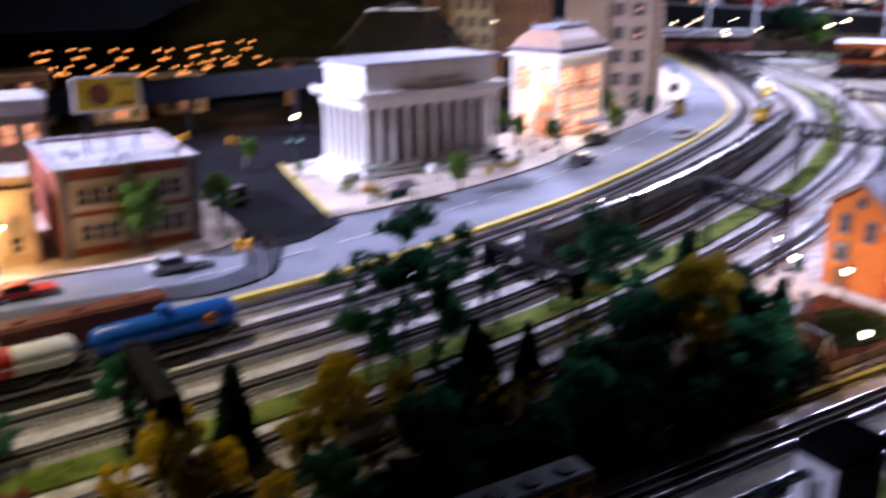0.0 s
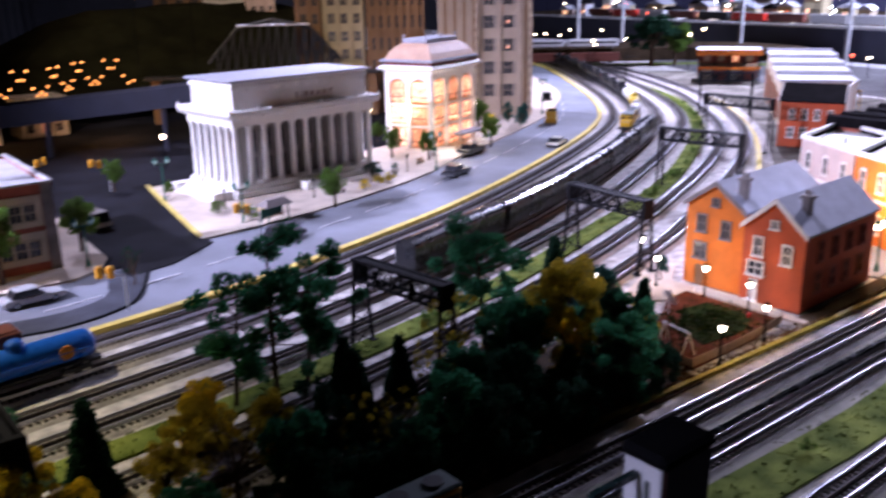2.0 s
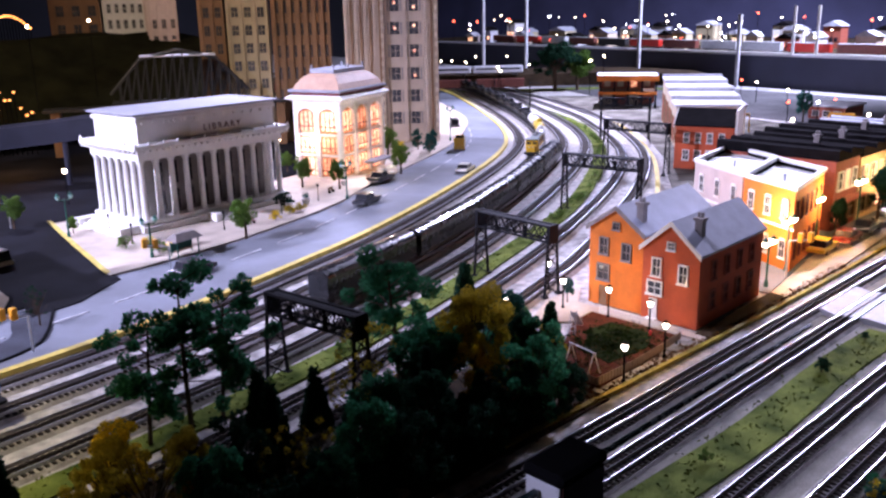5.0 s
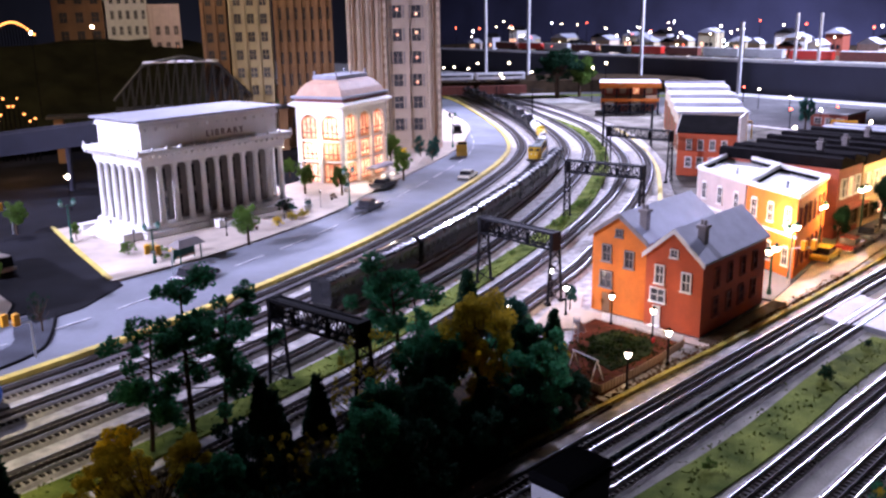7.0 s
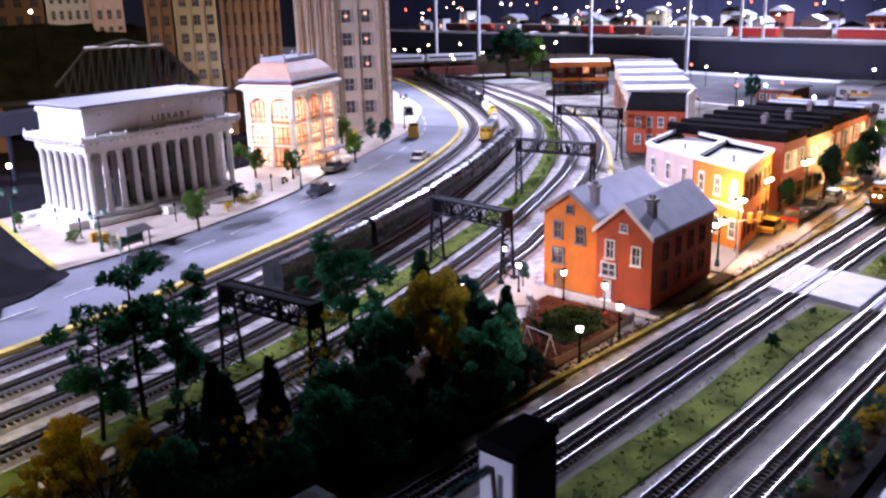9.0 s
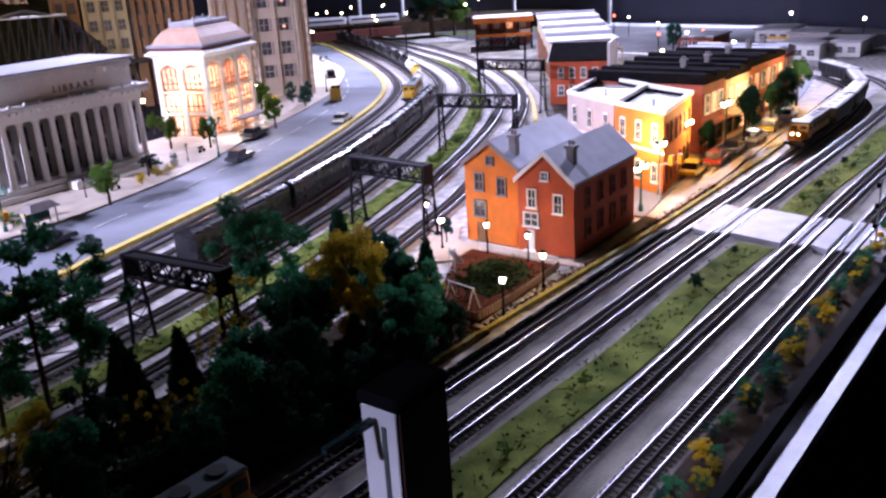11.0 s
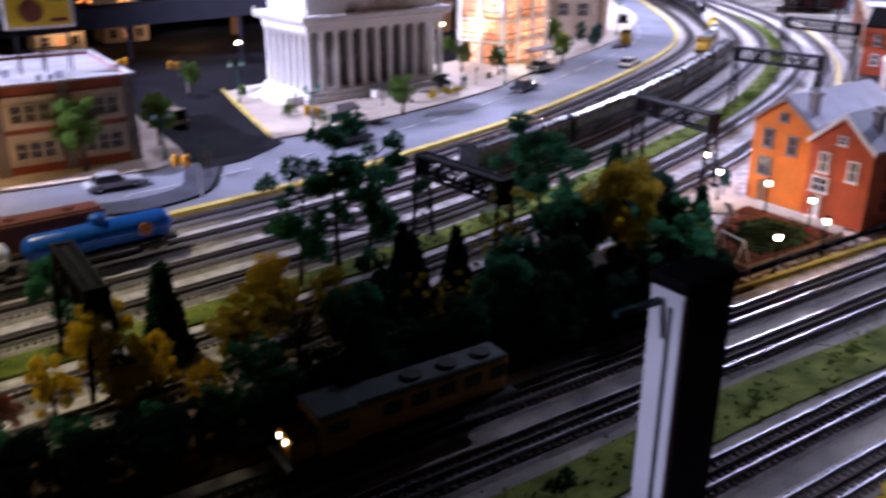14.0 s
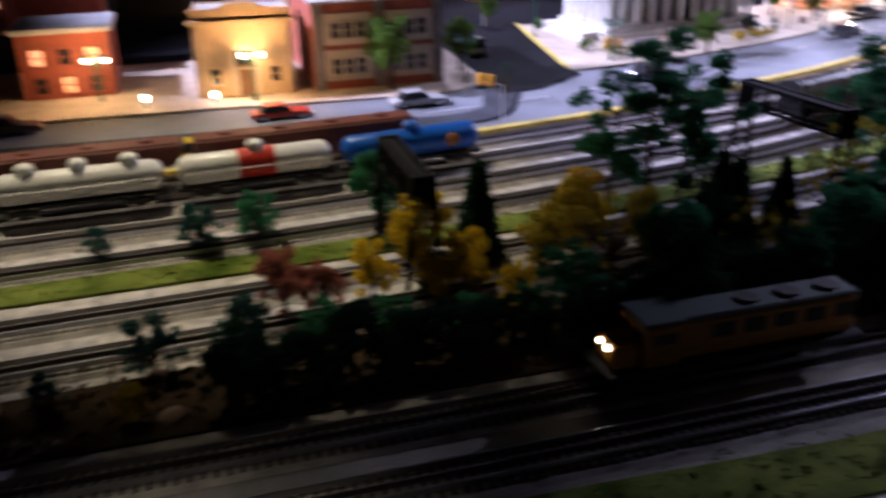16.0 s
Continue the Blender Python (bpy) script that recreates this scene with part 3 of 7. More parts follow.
# ---- towers ----
def tower(name, x, y, ang, w, d, h, material, label, trim, cols, lit=(), pier=0.02, floor_h=0.105, pane=WIN_GLASS, faces=("y", "x"), shutters=False):
    r = thing(name, pose(x, y, 0.0, 0, 0, ang), label, "tower block")
    slab("wall", r, 0, 0, 0, w, d, h, material)
    floors = int((h - 0.1) / floor_h)
    for face, span in (("y", w), ("x", d)):
        if face not in faces:
            continue
        for k in range(cols + 1):
            c = span * k / cols
            bm = bm_()
            if face == "y":
                box(bm, max(0, c - pier / 2), -0.012, 0, min(w, c + pier / 2), -0.0005, h)
            else:
                box(bm, -0.012, max(0, c - pier / 2), 0, -0.0005, min(d, c + pier / 2), h)
            part("pier", bm, trim, r)
        for f in range(floors):
            for k in range(cols):
                c = span * (k + 0.5) / cols
                ww = (span / cols - pier) * 0.62
                win = window(r, c, 0.1 + f * floor_h, ww, floor_h * 0.55, face, 0.0, trim, pane)
                if (f * 7 + k * 3) % 11 in lit and face == "y":
                    zl = 0.1 + f * floor_h + floor_h * (0.12 + 0.2 * ((f + k) % 3) / 2)
                    part("lit_lamp", soften(box(bm_(), c - 0.006, -0.0026, zl, c + 0.006, -0.0012, zl + 0.012), 0.0006), WARM, win)
                if shutters and face == "y":
                    for q in (-1, 1):
                        part("shutter", box(bm_(), c + q * (ww / 2 + 0.011) - 0.006, -0.005, 0.1 + f * floor_h, c + q * (ww / 2 + 0.011) + 0.006, -0.0006, 0.1 + f * floor_h * 1.0 + floor_h * 0.55), SMOKE, win)
    return r


TA, TX, TY = -40, 2.64, 3.26


def on_front(o):
    return TX + o * math.cos(radians(TA)), TY + o * math.sin(radians(TA))


tower("beige_tower", *on_front(0.19), TA, 0.18, 0.25, 1.5, BEIGE, "tall beige stone tower with paired windows, some lit", BEIGE, 2, (1, 2, 5, 6, 9), faces=("y",), shutters=True)
for o, w, z in ((0.0, 0.187, 1.5), (0.373, 0.065, 1.5)):
    r = thing("tower_pier", pose(*on_front(o), 0, 0, 0, TA), "ribbed beige stone pier of the tall tower", "tower pier", "tower piers")
    slab("shaft", r, 0, -0.02, 0, w, 0.25, z, BEIGE, 0.004)
    for k in range(int(w / 0.022)):
        slab("rib", r, 0.006 + 0.022 * k, -0.028, 0, 0.016 + 0.022 * k, -0.02, z, BROWN if k % 2 else BEIGE)
    for k in range(36):
        slab("rib_block", r, w - 0.018, -0.032, 0.042 * k, w - 0.006, -0.0285, 0.042 * k + 0.022, CREAM)
tower("brown_tower", 2.5, 3.63, -36, 0.27, 0.24, 1.6, BROWN, "tall brown stone tower with vertical ribs", BROWN, 7, (), 0.018)
tower("yellow_tower", 2.33, 3.76, -36, 0.185, 0.22, 1.6, YELLOW_STONE, "pale yellow tower with rows of small dark windows", YELLOW_STONE, 3, (), 0.01, 0.085)
tower("brown_tower", 2.22, 3.83, -36, 0.11, 0.2, 1.6, BROWN, "slender brown stone tower with small windows", BROWN, 2, (), 0.012, 0.085)
tower("far_brown_tower", 2.05, 5.2, -20, 0.26, 0.2, 1.1, BROWN, "far brown office block", BROWN, 3, (), 0.02)
tower("far_white_block", 2.32, 5.1, -20, 0.22, 0.2, 0.96, TRIM, "far white office block with rows of windows", TRIM, 5, (), 0.012, 0.09)
tower("far_pink_block", 2.42, 4.75, -20, 0.15, 0.15, 0.72, PINK, "far pink block with a lit sign", PINK, 3, (1,), 0.012, 0.09)


# ---- shops by the side street ----
def brick_shop(x, y, ang, w, d, h):
    r = thing("brick_shop", pose(x, y, 0.012, 0, 0, ang), "two-storey red brick shop with tan panels and pale roof", "shop")
    shell(r, w, d, h, BRICK)
    slab("roof", r, 0.004, 0.004, h - 0.012, w - 0.004, d - 0.004, h - 0.006, PALE_ROOF)
    bm = bm_()
    box(bm, -0.004, -0.004, h, w + 0.004, 0.008, h + 0.005), box(bm, -0.004, d - 0.008, h, w + 0.004, d + 0.004, h + 0.005)
    box(bm, -0.004, 0.008, h, 0.008, d - 0.008, h + 0.005), box(bm, w - 0.008, 0.008, h, w + 0.004, d - 0.008, h + 0.005)
    part("parapet", bm, PALE_ROOF, r)
    for c in (0.013, w / 2, w - 0.013):
        pier = slab("pier", r, c - 0.011, -0.003, 0, c + 0.011, -0.0005, h, SMOKE, 0.0, "grey stone corner pier")
        for k in range(int(h / 0.012)):
            part("block", box(bm_(), c - 0.012, -0.006 + 0.0015 * (k % 2), 0.012 * k, c + 0.012, -0.0032, 0.012 * k + 0.011), SMOKE, pier)
    for c in (w * 0.265, w * 0.735):
        for z in (0.02, h * 0.52):
            pw, ph = w * 0.36, h * 0.36
            slab("panel", r, c - pw / 2, -0.003, z, c + pw / 2, -0.0005, z + ph, CREAM, 0.0, "tan stone window panel")
            for k in range(3):
                window(r, c + (k - 1) * pw * 0.26, z + ph * 0.22, pw * 0.2, ph * 0.5, "y", -0.003, CREAM, DARK_GLASS)
    for k in range(3):
        window(r, d * (0.2 + 0.3 * k), h * 0.55, 0.05, 0.06, "X", w, CREAM, DARK_GLASS)
        window(r, d * (0.2 + 0.3 * k), 0.03, 0.05, 0.06, "X", w, CREAM, DARK_GLASS)
    for k in range(6):
        bm = bm_()
        cx, cy = random.uniform(0.05, w - 0.05), random.uniform(0.03, d * 0.6)
        lathe(bm, [(0.006, 0), (0.006, 0.014), (0.008, 0.015), (0.007, 0.018)], 9, (cx, cy, h - 0.006))
        part("roof_vent", bm, STONE_ROOF, r)
    return r


brick_shop(0.235, 2.03, 0, 0.315, 0.42, 0.2)


def tan_shop(x, y, ang, w, d, h):
    r = thing("tan_bank", pose(x, y, 0.012, 0, 0, ang), "small tan stone bank with a lit arched doorway", "bank")
    shell(r, w, d, h, TAN)
    slab("roof", r, 0.004, 0.02, h - 0.01, w - 0.004, d - 0.004, h - 0.004, PALE_ROOF)
    bm = prism(bm_(), [(0, h), (w, h), (w, h + 0.02), (w * 0.75, h + 0.022), (w * 0.6, h + 0.034), (w * 0.4, h + 0.034), (w * 0.25, h + 0.022), (0, h + 0.02)], "y", -0.003, 0.01)
    part("pediment", bm, TAN, r)
    slab("cornice", r, -0.008, -0.012, h - 0.012, w + 0.008, -0.0005, h - 0.002, TAN, 0.002)
    for c in (0.02, w - 0.02):
        slab("pilaster", r, c - 0.012, -0.008, 0, c + 0.012, -0.0005, h - 0.012, TAN, 0.002)
    bm = bm_()
    pts = [(w * 0.36, 0), (w * 0.64, 0), (w * 0.64, 0.085)] + [(w / 2 + w * 0.14 * math.cos(t), 0.085 + w * 0.14 * math.sin(t)) for t in np.linspace(0, math.pi, 10)][1:-1] + [(w * 0.36, 0.085)]
    prism(bm, pts, "y", -0.004, -0.0005)
    part("archway", bm, CREAM, r)
    slab("door", r, w * 0.43, -0.0055, 0, w * 0.57, -0.0042, 0.062, BROWN)
    window(r, w / 2, 0.072, w * 0.17, 0.03, "y", -0.004, BROWN, DARK_GLASS)
    for c in (w * 0.2, w * 0.8):
        window(r, c, 0.03, 0.022, 0.035, "y", 0.0, TAN, DARK_GLASS)
    return r


tan_shop(-0.035, 2.05, -4, 0.225, 0.28, 0.178)


def mansard_house(x, y, ang):
    r = thing("mansard_house", pose(x, y, 0.012, 0, 0, ang), "narrow grey house with lit arched windows and pale roof", "house")
    w, d, h = 0.2, 0.2, 0.25
    shell(r, w, d, h, SMOKE)
    slab("roof", r, -0.01, -0.01, h + 0.03, w + 0.01, d + 0.01, h + 0.045, PALE_ROOF, 0.004)
    slab("cornice", r, -0.006, -0.006, h, w + 0.006, d + 0.006, h + 0.03, SLATE, 0.004)
    for k in range(3):
        window(r, w * (0.2 + 0.3 * k), 0.17, 0.032, 0.055, "y", 0.0, SMOKE, AMBER, True)
        window(r, w * (0.2 + 0.3 * k), 0.06, 0.032, 0.055, "y", 0.0, SMOKE, DARK_GLASS, True)


mansard_house(0.1, 2.6, 0)


def gable_house(name, x, y, ang, w, d, ze, zp, wall, roof, label, front=(), trim=TRIM, side=True, side_mat=None):
    """A house whose gable front is at x = 0 and looks to -x; w runs along x, d along y."""
    r = thing(name, pose(x, y, 0.004, 0, 0, ang), label, "house")
    bm = bm_()
    prism(bm, [(0, 0), (d, 0), (d, ze), (d / 2, zp), (0, ze)], "x", 0, w)
    part("wall", bm, wall, r)
    o = 0.008
    slope = math.atan2(zp - ze, d / 2)
    for s in (0, 1):
        bm = bm_()
        y0, y1 = (-o * math.cos(slope), d / 2) if s == 0 else (d / 2, d + o * math.cos(slope))
        za_, zb_ = (ze - o * math.sin(slope), zp) if s == 0 else (zp, ze - o * math.sin(slope))
        prism(bm, [(y0, za_ + 0.001), (y1, zb_ + 0.001), (y1, zb_ + 0.006), (y0, za_ + 0.006)], "x", -0.005, w + 0.004)
        part("roof_slope", bm, roof, r)
        bm = bm_()
        prism(bm, [(y0, za_ - 0.004), (y1, zb_ - 0.004), (y1, zb_ + 0.0065), (y0, za_ + 0.0065)], "x", -0.0085, -0.0052)
        part("verge_board", bm, trim, r)
    for cy, z, ww, hh, pane in front:
        window(r, cy * d, z, ww, hh, "x", 0.0, trim, pane)
    if side:
        for k in range(4):
            window(r, w * (0.2 + 0.2 * k), ze * 0.62, 0.017, 0.036, "y", 0.0, trim if side_mat is None else side_mat, WIN_GLASS)
            window(r, w * (0.2 + 0.2 * k), ze * 0.22, 0.02, 0.036, "y", 0.0, trim if side_mat is None else side_mat, WIN_GLASS)
    return r


def chimney(root, x, y, z, material):
    ch = slab("chimney", root, x - 0.008, y - 0.008, z - 0.03, x + 0.008, y + 0.008, z + 0.03, material)
    slab("chimney_cap", ch, x - 0.011, y - 0.011, z + 0.03, x + 0.011, y + 0.011, z + 0.036, SMOKE)
    for s in (-0.004, 0.004):
        part("chimney_pot", lathe(bm_(), [(0.0035, 0), (0.003, 0.01)], 8, (x, y + s, z + 0.036)), SMOKE, ch)


ro = gable_house("orange_row_house", 1.555, 0.914, 2, 0.3, 0.133, 0.174, 0.222, ORANGE, SLATE, "orange brick row house with grey slate gable roof", ((0.72, 0.118, 0.018, 0.034, WIN_GLASS), (0.3, 0.112, 0.018, 0.034, WIN_GLASS), (0.5, 0.176, 0.014, 0.014, WIN_GLASS), (0.72, 0.06, 0.026, 0.032, WIN_GLASS)), SMOKE)
chimney(ro, 0.03, 0.025, 0.2, SMOKE)
slab("door", ro, -0.002, 0.085, 0.0, -0.0003, 0.105, 0.045, BROWN)
rr = gable_house("red_row_house", 1.548, 0.779, 2, 0.29, 0.128, 0.156, 0.212, BRICK_RED, SLATE, "red brick row house with white trimmed gable and slate roof", ((0.74, 0.098, 0.017, 0.036, WIN_GLASS), (0.27, 0.092, 0.017, 0.036, WIN_GLASS), (0.5, 0.158, 0.014, 0.014, WIN_GLASS), (0.76, 0.058, 0.03, 0.026, WIN_GLASS)), TRIM, True, BRICK)
chimney(rr, 0.05, 0.03, 0.185, SMOKE)
slab("door", rr, -0.003, 0.09, 0.0, -0.0003, 0.108, 0.048, TRIM, 0.0, "white front door")
slab("door_step", rr, -0.02, 0.086, 0.0, -0.004, 0.112, 0.006, STONE)


def flat_shop(x, y, ang, w, d, h, wall, label, n):
    r = thing("flat_roof_shop", pose(x, y, 0.004, 0, 0, ang), label, "shop")
    shell(r, w, d, h, wall)
    slab("roof", r, 0.006, 0.006, h - 0.02, w - 0.006, d - 0.006, h - 0.014, TRIM)
    bm = bm_()
    box(bm, 0.0062, 0.0062, h - 0.0139, w - 0.0062, 0.0078, h - 0.0042), box(bm, 0.0062, d - 0.0078, h - 0.0139, w - 0.0062, d - 0.0062, h - 0.0042)
    box(bm, 0.0062, 0.0078, h - 0.0139, 0.0078, d - 0.0078, h - 0.0042), box(bm, w - 0.0078, 0.0078, h - 0.0139, w - 0.0062, d - 0.0078, h - 0.0042)
    part("parapet_lining", bm, DARK_ROOF, r, "black lining inside the parapet")
    bm = bm_()
    box(bm, -0.006, -0.006, h - 0.004, w + 0.006, 0.008, h + 0.006), box(bm, -0.006, d - 0.008, h - 0.004, w + 0.006, d + 0.002, h + 0.006)
    box(bm, -0.006, 0.008, h - 0.004, 0.008, d - 0.008, h + 0.006), box(bm, w - 0.008, 0.008, h - 0.004, w + 0.006, d - 0.008, h + 0.006)
    part("parapet", bm, TRIM, r, "white parapet coping")
    slab("belt_course", r, -0.005, -0.005, h * 0.5, -0.0005, d, h * 0.5 + 0.006, TRIM)
    for k in range(n):
        c = d * (k + 0.5) / n
        window(r, c, h * 0.62, 0.018, 0.042, "x", 0.0, TRIM, WIN_GLASS, True)
        window(r, c, h * 0.14, 0.018, 0.042, "x", 0.0, TRIM, WIN_GLASS, True)
    for k in range(6):
        window(r, w * (0.1 + 0.16 * k), h * 0.6, 0.014, 0.045, "y", 0.0, BRICK, WIN_GLASS, True)
        window(r, w * (0.1 + 0.16 * k), h * 0.14, 0.014, 0.045, "y", 0.0, BRICK, WIN_GLASS, True)
    part("roof_vent", lathe(bm_(), [(0.006, 0), (0.006, 0.016), (0.008, 0.018)], 9, (w * 0.4, d * 0.45, h - 0.014)), STONE_ROOF, r)
    return r


def slanted(r, side):
    """Skews a shop so that its party walls follow the street line at 10 degrees and its front the side lane."""
    c, s = math.cos(radians(side)), math.sin(radians(side))
    m = Matrix(((math.cos(radians(10)), c, 0, 0), (math.sin(radians(10)), s, 0, 0), (0, 0, 1, 0), (0, 0, 0, 1)))
    for ob in list(r.children) + [q for o in r.children for q in o.children]:
        ob.data.transform(m)


slanted(flat_shop(2.053, 0.817, 0, 0.295, 0.192, 0.205, ORANGE, "orange two-storey shop with arched windows and white parapet", 3), 64)
slanted(flat_shop(2.139, 0.994, 0, 0.305, 0.238, 0.205, PINK, "pale pink two-storey shop with arched windows and flat roof", 3), 60)
for k, (x, y, w, d, h, m, l) in enumerate(((2.5, 0.9, 0.17, 0.36, 0.2, BRICK, "brown brick row shop with dark roof"), (2.68, 0.9, 0.2, 0.38, 0.19, TAN, "tan brick row shop with dark roof"), (2.9, 0.92, 0.22, 0.38, 0.19, ORANGE, "orange brick row shop with dark roof"), (3.14, 0.94, 0.22, 0.36, 0.18, BRICK, "red brick row shop with dark roof"), (3.38, 0.97, 0.2, 0.34, 0.17, MAROON, "maroon brick corner shop with grey roof"))):
    r = thing("row_shop", pose(x, y, 0.004), l, "shop", "row of shops by the front track")
    slab("wall", r, 0, 0, 0, w, d, h, m)
    half = w / 2
    for q in (0, 1):
        bm = prism(bm_(), [(q * half - 0.002 * (1 - q), h + 0.0005), ((q + 1) * half - 0.001 * (1 - q), h + 0.0005), ((q + 1) * half - 0.001 * (1 - q), h + 0.016), (q * half + 0.012, h + 0.034), (q * half - 0.002 * (1 - q), h + 0.03)], "y", -0.006, d + 0.006)
        part("roof", bm, SLATE if k == 4 else DARK_ROOF, r)
    chimney(r, w * 0.7, d * 0.3, h + 0.02, SMOKE)
    for q in range(3):
        window(r, w * (0.2 + 0.3 * q), h * 0.58, 0.028, 0.05, "y", 0.0, TRIM, AMBER if (q + k) % 2 else WIN_GLASS)
        window(r, w * (0.2 + 0.3 * q), h * 0.12, 0.036, 0.055, "y", 0.0, BROWN, WARM if (q + k) % 3 == 0 else WIN_GLASS)
    slab("awning", r, 0.01, -0.035, h * 0.42, w - 0.01, -0.0005, h * 0.46, m, 0.003)
for k in range(2):
    window(r, 0.1 + 0.12 * k, 0.09, 0.02, 0.04, "x", 0.0)
r3 = gable_house("red_brick_house", 3.09, 1.76, -69, 0.222, 0.2, 0.172, 0.225, BRICK_RED, DARK_ROOF, "red brick house with dark roof and white end wall")
slab("party_wall", r3, 0.2265, -0.005, 0.0, 0.234, 0.205, 0.235, TRIM, 0.0, "white rendered end wall")
GREY_SHED = mat("pale_grey_metal", (0.5, 0.5, 0.54), 0.6, vary=0.1, scale=10)
for k in range(4):
    w, d, h = 0.222, 0.3, 0.185 + 0.018 * k
    x, y = 3.55 + 0.184 * k + 0.175, 2.03 + 0.131 * k - 0.243
    r = thing("grey_warehouse", pose(x, y, 0.0, 0, 0, 35.5), "pale grey warehouse bay with a stepped parapet roof", "warehouse", "warehouse bays behind the sidings")
    slab("wall", r, 0, 0, 0, w, d, h, CREAM)
    slab("roof", r, -0.004, -0.008, h + 0.0003, w + 0.002, d + 0.008, h + 0.012, GREY_SHED, 0.002)
    slab("parapet", r, w - 0.012, -0.008, h + 0.0123, w, d + 0.008, h + 0.024, GREY_SHED, 0.001)
    for q in range(2):
        window(r, w * (0.28 + 0.44 * q), h * 0.45, 0.05, 0.06, "y", 0.0, GREY_SHED, AMBER if (q + k) % 3 == 0 else WIN_GLASS)
    for q in range(3):
        bm = box(bm_(), w * (0.2 + 0.3 * q) - 0.022, d + 0.0005, 0.02, w * (0.2 + 0.3 * q) + 0.022, d + 0.004, h * 0.7)
        part("loading_door", bm, BRICK if q % 2 else BROWN, r)
r = thing("orange_warehouse", pose(4.83, 2.93, 0.0, 0, 0, 35), "orange steel-framed open warehouse with lit loading bays", "warehouse")
slab("back_wall", r, 0.29, 0, 0, 0.3, 0.36, 0.19, BRICK)
slab("roof", r, -0.01, -0.01, 0.19, 0.31, 0.37, 0.2, SLATE)
slab("fascia", r, -0.014, -0.01, 0.17, -0.0105, 0.37, 0.204, ORANGE)
slab("mezzanine", r, 0.0, 0.0, 0.09, 0.28, 0.36, 0.1, BROWN)
slab("mezzanine_edge", r, -0.004, 0.0, 0.086, -0.0005, 0.36, 0.104, ORANGE)
for q in range(5):
    slab("column", r, -0.003, 0.085 * q + 0.002, 0, 0.009, 0.085 * q + 0.012, 0.1695, STEEL_BLACK)
for q in range(4):
    slab("bay_panel", r, 0.2, 0.085 * q + 0.02, 0.0, 0.205, 0.085 * q + 0.08, 0.0895, CREAM if q % 2 else BRICK_RED)
    slab("lit_panel", r, 0.285, 0.085 * q + 0.03, 0.11, 0.2895, 0.085 * q + 0.07, 0.165, AMBER if q == 1 else CREAM)


# ---- table edge, barrier and far table ----
setting("trim_fascia", prism(bm_(), [(0.76, 0.253), (5.7, 0.253), (5.7, 0.238), (0.76, 0.238)], "z", -0.45, 0.012), BLACK, "black fascia board along the table edge", "fascia")
LEDGE = mat("scuffed_grey_ledge", (0.42, 0.44, 0.5), 0.45, vary=0.3, scale=12)
setting("trim_ledge", prism(bm_(), [(0.6, 0.236), (5.7, 0.236), (5.7, 0.2), (0.6, 0.2)], "z", -0.03, -0.012), LEDGE, "scuffed pale grey ledge outside the fascia", "ledge")

post = thing("barrier_post", pose(0.41, 0.243, 0), "square barrier post with pale side, dark brown front and black cap", "post")
PALE_POST = mat("pale_grey_laminate", (0.5, 0.5, 0.53), 0.5, vary=0.08, scale=15, bump=0.03)
DARK_POST = mat("dark_brown_laminate", (0.035, 0.016, 0.014), 0.4, vary=0.3, scale=15, bump=0.05)
slab("shaft", post, 0.0025, 0, -0.6, 0.046, 0.028, 0.365, DARK_POST, 0.001)
slab("side_board", post, 0, 0.001, -0.6, 0.0022, 0.027, 0.365, PALE_POST, 0.0005, "pale grey side board")
slab("cap", post, -0.002, -0.002, 0.365, 0.048, 0.03, 0.374, BLACK, 0.003, "black cap")
slab("slot", post, -0.0008, 0.008, -0.6, -0.0001, 0.0115, 0.355, mat("dark_slot", (0.05, 0.06, 0.06), 0.5))
EDGE_GREEN = mat("dark_green_edge", (0.008, 0.02, 0.02), 0.25, vary=0.2, bump=0)
# Only the dark top edge of the clear acrylic panel; its sheet is left out.
pn = thing("barrier_rail", pose(0, 0, 0), "thin dark green top edge of a clear barrier panel, sheet not built", "rail")
slab("bar", pn, 0.4585, 0.2575, 0.356, 0.8, 0.2605, 0.359, EDGE_GREEN)
slab("stub", pn, 0.37, 0.2575, 0.356, 0.4075, 0.2615, 0.36, EDGE_GREEN)


# ---- plants ----
def leafy(name, colour, tint):
    m = mat(name, colour, 0.9, vary=0.35, scale=40, bump=0.0, fine=250, tint=tint, each=0.35, spec=0.15)
    nt = m.node_tree
    solid, out = nt.nodes["Principled BSDF"], nt.nodes["Material Output"]
    thin, mix = nt.nodes.new("ShaderNodeBsdfTranslucent"), nt.nodes.new("ShaderNodeMixShader")
    mix.inputs["Fac"].default_value = 0.4
    nt.links.new(solid.inputs["Base Color"].links[0].from_socket, thin.inputs["Color"])
    nt.links.new(solid.outputs["BSDF"], mix.inputs[1])
    nt.links.new(thin.outputs["BSDF"], mix.inputs[2])
    nt.links.new(mix.outputs["Shader"], out.inputs["Surface"])
    return m


GREEN = leafy("deep_green_foliage", (0.03, 0.18, 0.085), (0.06, 0.24, 0.115))
TEAL = leafy("blue_green_foliage", (0.015, 0.075, 0.06), (0.03, 0.1, 0.08))
OLIVE = leafy("olive_foliage", (0.4, 0.32, 0.03), (0.5, 0.38, 0.04))
GOLD = leafy("golden_foliage", (0.7, 0.47, 0.02), (0.78, 0.56, 0.035))
SPRING = leafy("light_green_foliage", (0.08, 0.16, 0.03), (0.12, 0.2, 0.04))
RUSSET = leafy("dusky_pink_foliage", (0.32, 0.1, 0.08), (0.42, 0.16, 0.13))
